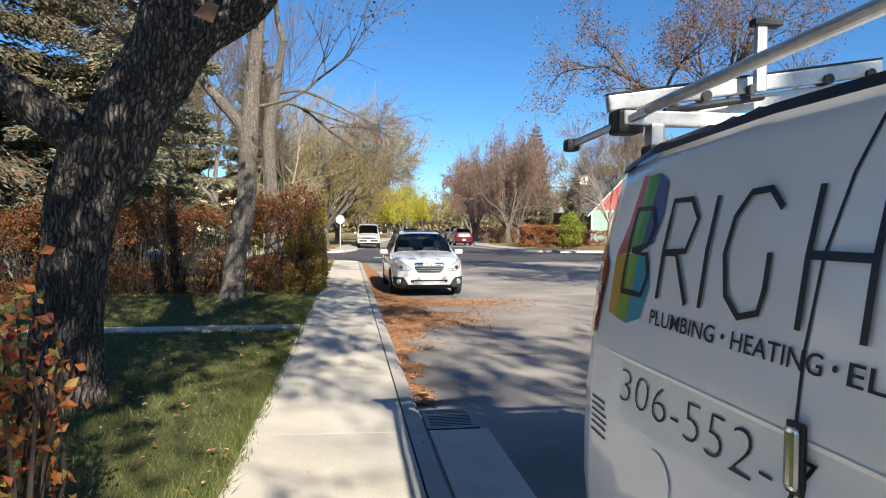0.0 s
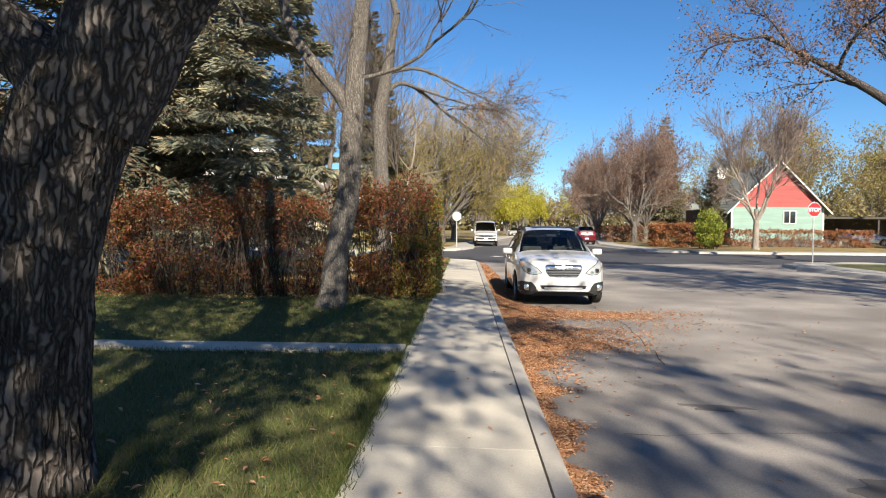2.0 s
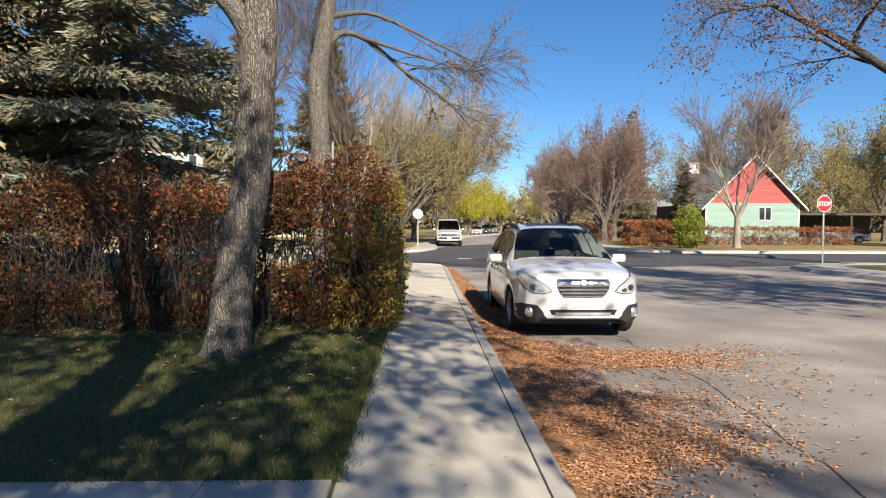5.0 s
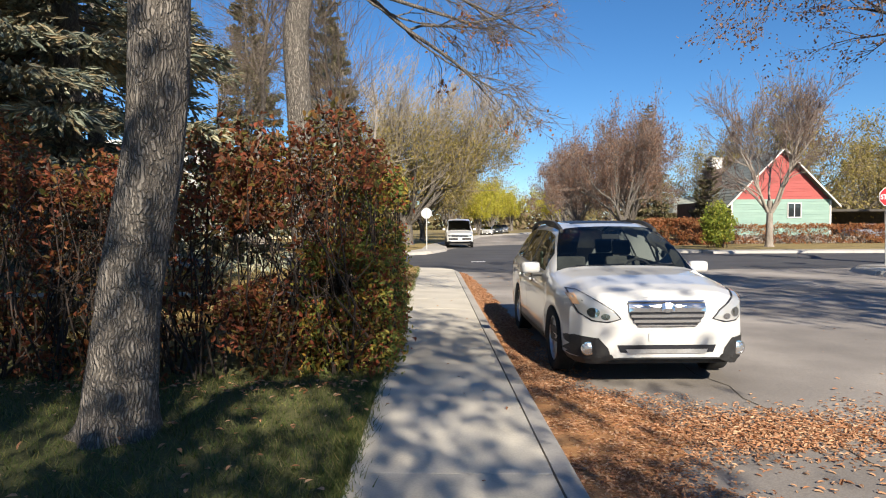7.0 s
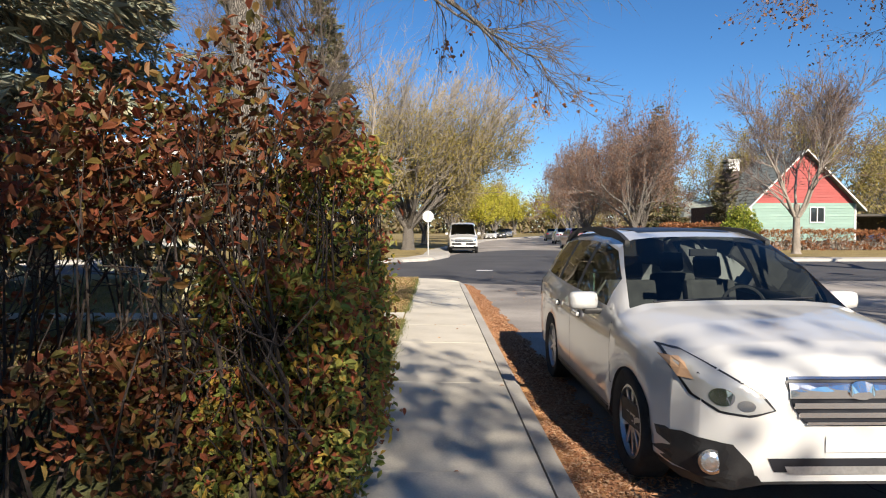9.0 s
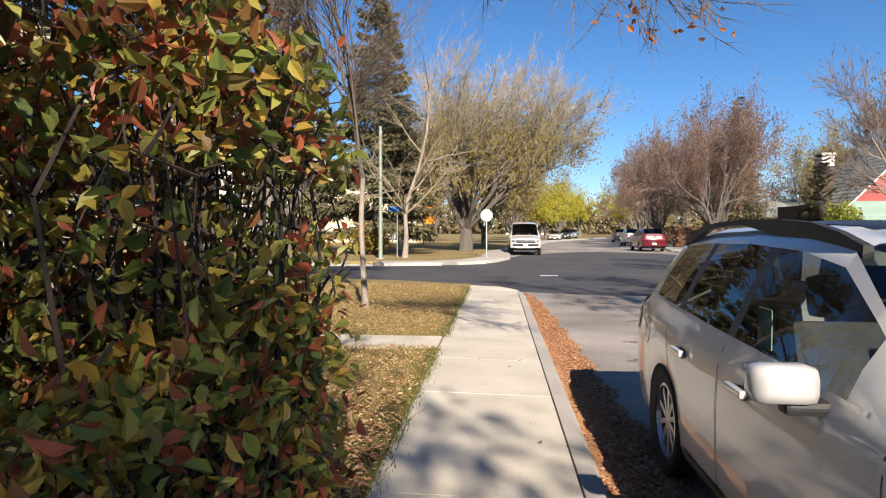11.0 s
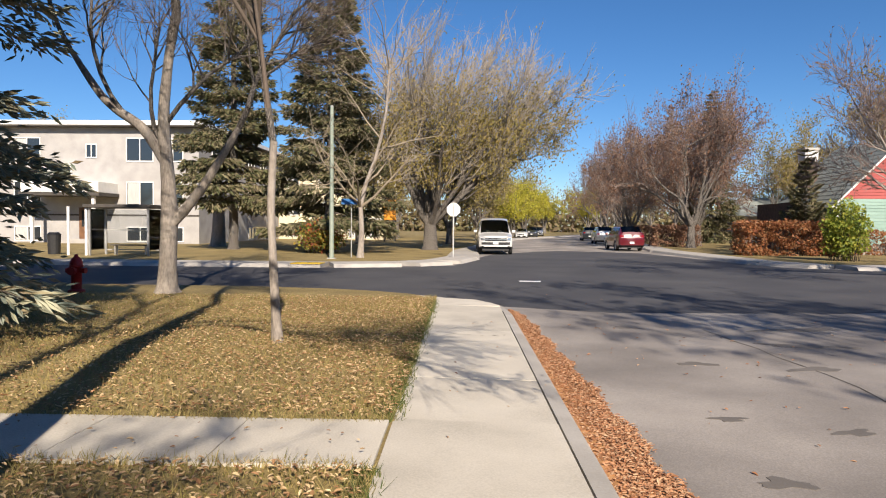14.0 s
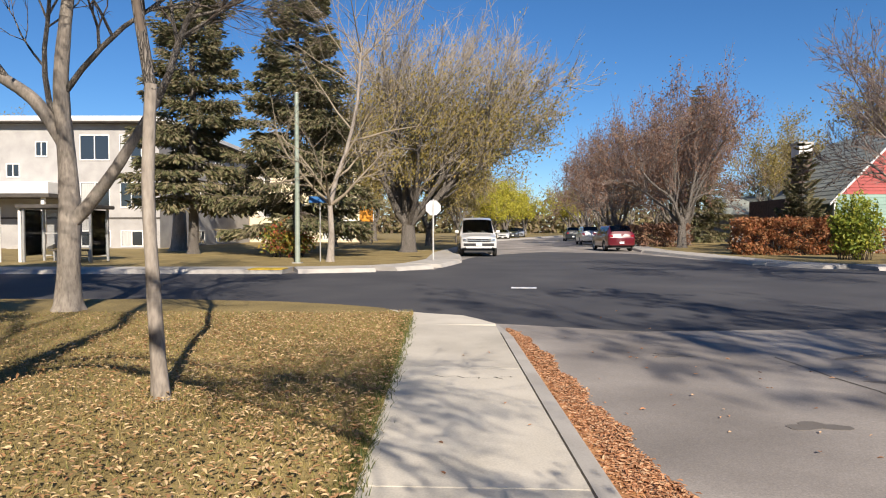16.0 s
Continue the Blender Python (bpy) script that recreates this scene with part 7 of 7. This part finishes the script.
def hedge(name, label, boxes, rng, leaves, stems, leaf_mat, leaf_size, top_wave=0.12, full=False, gappy=-0.45, sparse=0.0):
    """Hedge over plan boxes (x0, x1, y0, y1, h): stems fanning up, leaves in a shaggy shell and thinner inside."""
    ob = thing(name, label, "hedge")
    area = np.array([(b[1] - b[0]) * (b[3] - b[2]) for b in boxes])
    pick = rng.choice(len(boxes), stems, p=area / area.sum())
    B = np.array(boxes)[pick]
    base = np.stack([rng.uniform(B[:, 0] + 0.15, B[:, 1] - 0.15), rng.uniform(B[:, 2] + 0.2, B[:, 3] - 0.2), np.zeros(stems)], 1)
    pts = [base]
    edge_x = max(b[1] for b in boxes)
    for i, f in enumerate((0.35, 0.7, 1.0)):
        q = pts[-1] + rng.normal(0, 0.2, (stems, 3))
        q[:, 2] = B[:, 4] * f * rng.uniform(0.85, 1.04, stems)
        q[:, 0] = np.minimum(q[:, 0], edge_x - 0.05)
        pts.append(q)
    rad = rng.uniform(0.006, 0.016, stems)
    segs = [(pts[i], pts[i + 1], rad * (1 - 0.28 * i), rad * (1 - 0.28 * (i + 1))) for i in range(3)]
    # side shoots
    m = stems * 4
    sp = rng.choice(stems, m)
    f = rng.uniform(0.1, 0.95, m)
    c0 = pts[1][sp] * (1 - f[:, None]) + pts[3][sp] * f[:, None]
    c1 = c0 + rng.normal(0, 0.13, (m, 3)) + np.array([0, 0, 0.12])
    c1[:, 0] = np.minimum(c1[:, 0], edge_x)
    segs.append((c0, c1, np.full(m, 0.005), np.full(m, 0.002)))
    v, fc = tubes_np(np.concatenate([s[0] for s in segs]), np.concatenate([s[1] for s in segs]), np.concatenate([s[2] for s in segs]), np.concatenate([s[3] for s in segs]), 4)
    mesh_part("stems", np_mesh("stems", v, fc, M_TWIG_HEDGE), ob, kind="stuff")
    pick = rng.choice(len(boxes), leaves, p=area / area.sum())
    B = np.array(boxes)[pick]
    u = rng.uniform(0, 1, (leaves, 3))
    shell = rng.random(leaves) < 0.55
    ax = rng.integers(0, 3, leaves)
    for a in range(3):
        s = shell & (ax == a)
        edge = np.where(rng.random(s.sum()) < 0.5, rng.normal(0.03, 0.05, s.sum()), rng.normal(0.97, 0.05, s.sum()))
        if a == 2:
            edge = np.abs(rng.normal(0, 0.1, s.sum())) * -1 + 1.02
        u[s, a] = edge
    p = np.stack([B[:, 0] + (B[:, 1] - B[:, 0]) * u[:, 0], B[:, 2] + (B[:, 3] - B[:, 2]) * u[:, 1], B[:, 4] * u[:, 2]], 1)
    wave = np.sin(p[:, 0] * 2.3) * np.sin(p[:, 1] * 2.9 + 1) + 0.6 * np.sin(p[:, 0] * 6.1 + p[:, 1] * 4.2)
    p[:, 2] *= 1 + top_wave * 0.5 * wave
    p[:, 1] += 0.1 * wave
    p += rng.normal(0, 0.035, p.shape)
    p[:, 2] = np.abs(p[:, 2]) + 0.02
    gap = np.sin(p[:, 0] * 5.3 + 2 * np.sin(p[:, 2] * 3.1)) + np.sin(p[:, 2] * 6.7 + p[:, 0] * 1.9)
    up = p[:, 2] / B[:, 4]
    keep = (gap > gappy + sparse * np.clip(1 - np.abs(up - 0.55) / 0.25, 0, 1)) | (up > 0.82)
    p = p[keep]
    v, fc = leaves_np(p, leaf_size * rng.uniform(0.6, 1.35, len(p)), rng, droop=0.3, full=full)
    mesh_part("leaves", np_mesh("leaves", v, fc, leaf_mat), ob, kind="stuff")
    return ob


hedge("hedge", "tall rust-leaved hedge with bare stems showing at the lawn's end", [(-12.5, -6.0, 14.1, 15.5, 1.6), (-6.2, -1.2, 14.1, 15.6, 1.95), (-1.4, -0.05, 14.2, 16.1, 2.15)], R(71), 54000, 540, M_HEDGE_RUST, 0.042, top_wave=0.3, full=True, sparse=0.9)
hedge("hedge", "green and yellow end of the hedge overhanging the sidewalk", [(-0.75, 0.1, 14.4, 16.1, 1.15), (-0.5, 0.15, 15.0, 16.1, 1.9)], R(72), 18000, 150, M_HEDGE_GREEN, 0.035, full=True, gappy=-1.4)
shrub("shrub", "red-leaved shrub at the edge of the near lawn", (-0.72, 1.7, 0), R(73), 0.36, 0.4, 1.45, 26, 1000, M_SHRUB_RED, 0.034)
hedge("hedge", "rust-brown hedge at the far corner of the crossing", [(15.6, 20.5, 52.3, 54.2, 1.75)], R(74), 9000, 120, M_LEAF_RUST, 0.1)
hedge("hedge", "low orange hedge before the red house", [(21.2, 33.5, 54.2, 55.3, 1.35)], R(75), 7000, 160, M_LEAF_RUST, 0.09)
hedge("hedge", "brown hedge beyond the parked red car", [(15.5, 19, 68, 70, 1.6), (17, 22, 80, 82, 1.6)], R(76), 7000, 100, M_LEAF_BROWN, 0.12)
shrub("shrub", "bright lime-green bush beside the house", (17.9, 47.6, 0), R(77), 1.0, 1.0, 2.7, 60, 3600, M_LEAF_LIME, 0.1)
shrub("shrub", "green bush under the corner spruces", (-6.6, 50.3, 0), R(78), 1.3, 1.2, 1.7, 30, 2500, M_HEDGE_GREEN, 0.1)


# ---- fallen leaves, grass, stains ----
def scatter_leaves(name, label, pts, z, rng, size=0.045, material=None, lift=0.02):
    on_path = ((pts[:, 1] > 8.66) & (pts[:, 1] < 9.22) | (pts[:, 1] > 21.3) & (pts[:, 1] < 22.25)) & (pts[:, 0] < 0)
    pts = pts[~on_path | (rng.random(len(pts)) < 0.04)]
    p = np.column_stack([pts, z + rng.uniform(0.003, lift, len(pts))])
    v, f = leaves_np(p, size * rng.uniform(0.55, 1.3, len(p)), rng, flat=0.85, length=1.9, fold=0.22, full=True)
    tagged(new(name, np_mesh(name, v, f, material or M_LITTER)), label, "leaves", kind="stuff")


def drift_edge(y):
    """How far the gutter's leaf drift reaches into the road at y."""
    keys = [(4.9, 1.45), (6, 1.5), (7.4, 1.54), (8.4, 1.56), (9.2, 1.8), (9.9, 2.5), (10.6, 2.55), (11.2, 2.9), (11.8, 2.3), (12.4, 2.2), (13.0, 3.1), (13.5, 2.9), (14.0, 2.5), (14.5, 1.95), (16, 1.8), (19, 1.75), (20.8, 1.72), (22.5, 1.7), (25, 1.64), (28, 1.56), (29.4, 1.42)]
    return float(np.interp(y, [k[0] for k in keys], [k[1] for k in keys])) + (0.1 * math.sin(y * 5.1) + 0.06 * math.sin(y * 11.7)) * (1.0 if y < 16 else 0.3)


g = R(91)
pts = []
for y in g.uniform(4.9, 29.4, 105000):
    w = drift_edge(y) - 1.33
    x = 1.33 + w * (abs(g.normal(0, 0.45)) if y < 16.5 else 1.08 * g.random() ** 0.8 + 0.05 * g.normal())
    if x < 1.33 + w * 1.25 and g.random() < min(1.0, 0.35 + w * 0.9):
        pts.append((x, y))
scatter_leaves("leaf_drift", "drift of brown and orange fallen leaves along the gutter", np.array(pts), ROAD, g, 0.0195, lift=0.035)
cloud = []
for cx, cy, sx, sy, n in [(3.0, 13.1, 0.6, 0.28, 3800), (2.3, 10.2, 0.4, 0.3, 1300), (3.9, 12.2, 0.5, 0.4, 260), (2.6, 11.0, 0.55, 0.5, 1000), (1.7, 8.8, 0.2, 0.6, 400), (4.4, 13.5, 0.4, 0.3, 260), (2.6, 8.6, 0.8, 0.8, 60), (5.2, 11.0, 1.6, 2.5, 110), (3.5, 24, 1.6, 4, 140), (8, 14, 4, 10, 260)]:
    cloud.append(np.column_stack([g.normal(cx, sx, n), g.normal(cy, sy, n)]))
cloud = np.concatenate(cloud)
cloud = cloud[(cloud[:, 0] > 1.38) & (cloud[:, 1] > 3)]
scatter_leaves("road_leaves", "brown leaves scattered over the asphalt before the car", cloud, ROAD, g, 0.024, lift=0.02)
bm = bmesh.new()
ys = np.arange(5.2, 29.2, 0.12)
prev = None
for y in ys:
    e = 1.33 + (drift_edge(y) - 1.33) * 0.62
    row = [bm.verts.new((1.322, y, ROAD + 0.03 + 0.01 * math.sin(y * 7))), bm.verts.new(((1.322 + e) / 2, y, ROAD + 0.02)), bm.verts.new((e + 0.04 * math.sin(y * 23), y, ROAD + 0.001))]
    if prev:
        bm.faces.new((prev[0], prev[1], row[1], row[0]))
        bm.faces.new((prev[1], prev[2], row[2], row[1]))
    prev = row
tagged(part("leaf_bed", bm, M_LITTER_BED), "matted brown leaves packed against the kerb", "leaves", kind="stuff")
M_LITTER_PALE = leafy("bleached_leaf", [(0.5, 0.34, 0.17), (0.64, 0.48, 0.28), (0.28, 0.14, 0.065), (0.4, 0.26, 0.12)], trans=0.1)
lawn_pts = np.column_stack([-np.abs(g.normal(0, 2.8, 26000)), g.uniform(17.2, 30.0, 26000)])
scatter_leaves("lawn_leaves", "curled pale brown leaves over the dry lawn", lawn_pts, 0.03, g, 0.022, M_LITTER_PALE, lift=0.05)
lawn_pts = np.column_stack([-np.abs(g.normal(0, 2.2, 520)) - 0.02, g.uniform(0.5, 14.3, 520)])
scatter_leaves("lawn_leaves", "few pale leaves on the green lawn", lawn_pts, 0.04, g, 0.03, lift=0.05)
walk_pts = np.column_stack([g.uniform(0.0, 1.3, 90), g.uniform(-1, 29, 90)])
scatter_leaves("walk_leaves", "odd leaves and twigs on the sidewalk", walk_pts, 0.0, g, 0.022, lift=0.012)
hedge_pts = np.column_stack([-np.abs(g.normal(0.2, 1.6, 3200)), g.normal(17.2, 0.9, 3200)])
scatter_leaves("lawn_leaves", "brown leaves heaped under the end of the hedge", hedge_pts, 0.02, g, 0.036, lift=0.05)
under = np.column_stack([g.uniform(-8, -0.1, 450), g.normal(14.0, 0.16, 450)])
scatter_leaves("lawn_leaves", "brown leaves along the foot of the hedge", under, 0.02, g, 0.034, lift=0.03)


def grass(name, label, n, x, y, material, rng, h=0.06, skip=()):
    px, py = x(n), y(n)
    keep = np.ones(n, bool)
    for a, b in skip:
        keep &= ~((py > a) & (py < b))
    px, py = px[keep], py[keep]
    n = len(px)
    patch = 0.6 + 0.5 * np.sin(px * 1.7 + np.sin(py * 1.3)) * np.sin(py * 1.9 + 0.7)
    hh = h * rng.uniform(0.4, 1.25, n) * (0.75 + 0.5 * patch)
    a = rng.uniform(0, 2 * math.pi, n)
    lean = rng.normal(0, 0.55, (n, 2)) * hh[:, None]
    w = rng.uniform(0.0025, 0.005, n)
    base = np.column_stack([px, py, np.zeros(n)])
    side = np.column_stack([np.cos(a) * w, np.sin(a) * w, np.zeros(n)])
    tip = base + np.column_stack([lean, hh])
    v = np.stack([base - side, base + side, tip], 1).reshape(-1, 3)
    f = (np.arange(n) * 3)[:, None] + np.array([[0, 1, 2]])
    tagged(new(name, np_mesh(name, v, f, material)), label, "grass", kind="stuff")


g = R(93)
grass("grass", "mown green lawn grass", 130000, lambda n: -g.uniform(0, 1, n) ** 1.5 * 8.0, lambda n: 0.3 + 14.2 * g.uniform(0, 1, n) ** 1.15, M_BLADE_GREEN, g, 0.06, [(8.68, 9.2)])
grass("grass", "dry golden lawn grass", 110000, lambda n: -g.uniform(0, 1, n) ** 1.5 * 9.0, lambda n: g.uniform(16.3, 30.3, n), M_BLADE_DRY, g, 0.055, [(21.34, 22.22)])
grass("grass", "ragged grass along the edge of the sidewalk", 14000, lambda n: g.normal(-0.03, 0.045, n), lambda n: g.uniform(0, 29.6, n), M_BLADE_GREEN, g, 0.075, [(8.68, 9.2), (21.34, 22.22)])
for y0, y1 in ((8.69, 9.19), (21.35, 22.21)):
    for e in (y0, y1):
        grass("grass", "grass tufts along the garden path", 2600, lambda n: -g.uniform(0.05, 7, n), lambda n: g.normal(e, 0.025, n), M_BLADE_GREEN if e < 15 else M_BLADE_DRY, g, 0.07)


def stain(cx, cy, sx, sy, seed, turn=0.0, material=None, z=0.004, name="road_patch", label="dark worn patch on the asphalt"):
    q = R(seed)
    n = 22
    out = []
    for i in range(n):
        a = 2 * math.pi * i / n
        r = 1 + 0.28 * math.sin(3 * a + seed) + 0.2 * math.sin(5 * a + 2 * seed) + q.normal(0, 0.06)
        x, y = sx * r * math.cos(a), sy * r * math.sin(a)
        out.append((cx + x * math.cos(turn) - y * math.sin(turn), cy + x * math.sin(turn) + y * math.cos(turn)))
    tagged(part(name, prism(bmesh.new(), out, ROAD - 0.02, ROAD + z), material or M_PATCH), label, "road", kind="structure")


for i, (x, y, sx, sy) in enumerate([(3.1, 25.0, 0.22, 0.09), (4.3, 24.8, 0.3, 0.1), (3.4, 22.6, 0.16, 0.07), (2.6, 22.9, 0.13, 0.06), (4.9, 26.2, 0.5, 0.12), (3.0, 27.6, 0.2, 0.1), (2.4, 21.6, 0.15, 0.08), (3.7, 21.2, 0.2, 0.08), (5.6, 27.6, 0.7, 0.14), (6.5, 24.4, 0.5, 0.12),
                                   (2.9, 7.2, 0.25, 0.1), (4.2, 6.3, 0.2, 0.1), (3.4, 5.4, 0.4, 0.14)]):
    stain(x, y, sx, sy, i + 3, 0.2 * math.sin(i))


def crack(pts, width, seed, name="road_crack", label="dark crack in the asphalt", z=None, material=None):
    q = R(seed)
    bm = bmesh.new()
    line = []
    for (a, b), (c, d) in zip(pts, pts[1:]):
        for t in np.linspace(0, 1, 9)[:-1]:
            line.append((a + (c - a) * t + q.normal(0, 0.03), b + (d - b) * t + q.normal(0, 0.03)))
    prev = None
    for x, y in line:
        w = width * q.uniform(0.4, 1.2)
        zz = ROAD + 0.0035 if z is None else z(x)
        row = [bm.verts.new((x - w, y - w * 0.4, zz)), bm.verts.new((x + w, y + w * 0.4, zz))]
        if prev:
            bm.faces.new((prev[0], prev[1], row[1], row[0]))
        prev = row
    tagged(part(name, bm, material or M_JOINT), label, "crack", kind="structure")


for i, (pts, w) in enumerate([([(4.0, 21), (4.3, 24), (4.1, 28)], 0.01), ([(1.9, 6.4), (4.5, 6.6), (7.2, 6.2)], 0.012), ([(3.0, 9.0), (3.3, 12), (3.2, 16)], 0.008), ([(7.2, 17), (10, 17.6), (13, 17.2)], 0.012)]):
    crack(pts, w, i)
crack([(0.05, 25.9), (0.5, 26.05), (0.8, 25.95), (1.1, 26.1)], 0.005, 31, "walk_crack", "hairline crack across the sidewalk", lambda x: 0.014 - 0.02 * x)
crack([(0.02, 11.2), (0.6, 11.3), (1.12, 11.15)], 0.004, 32, "walk_crack", "hairline crack across the sidewalk", lambda x: 0.014 - 0.02 * x)
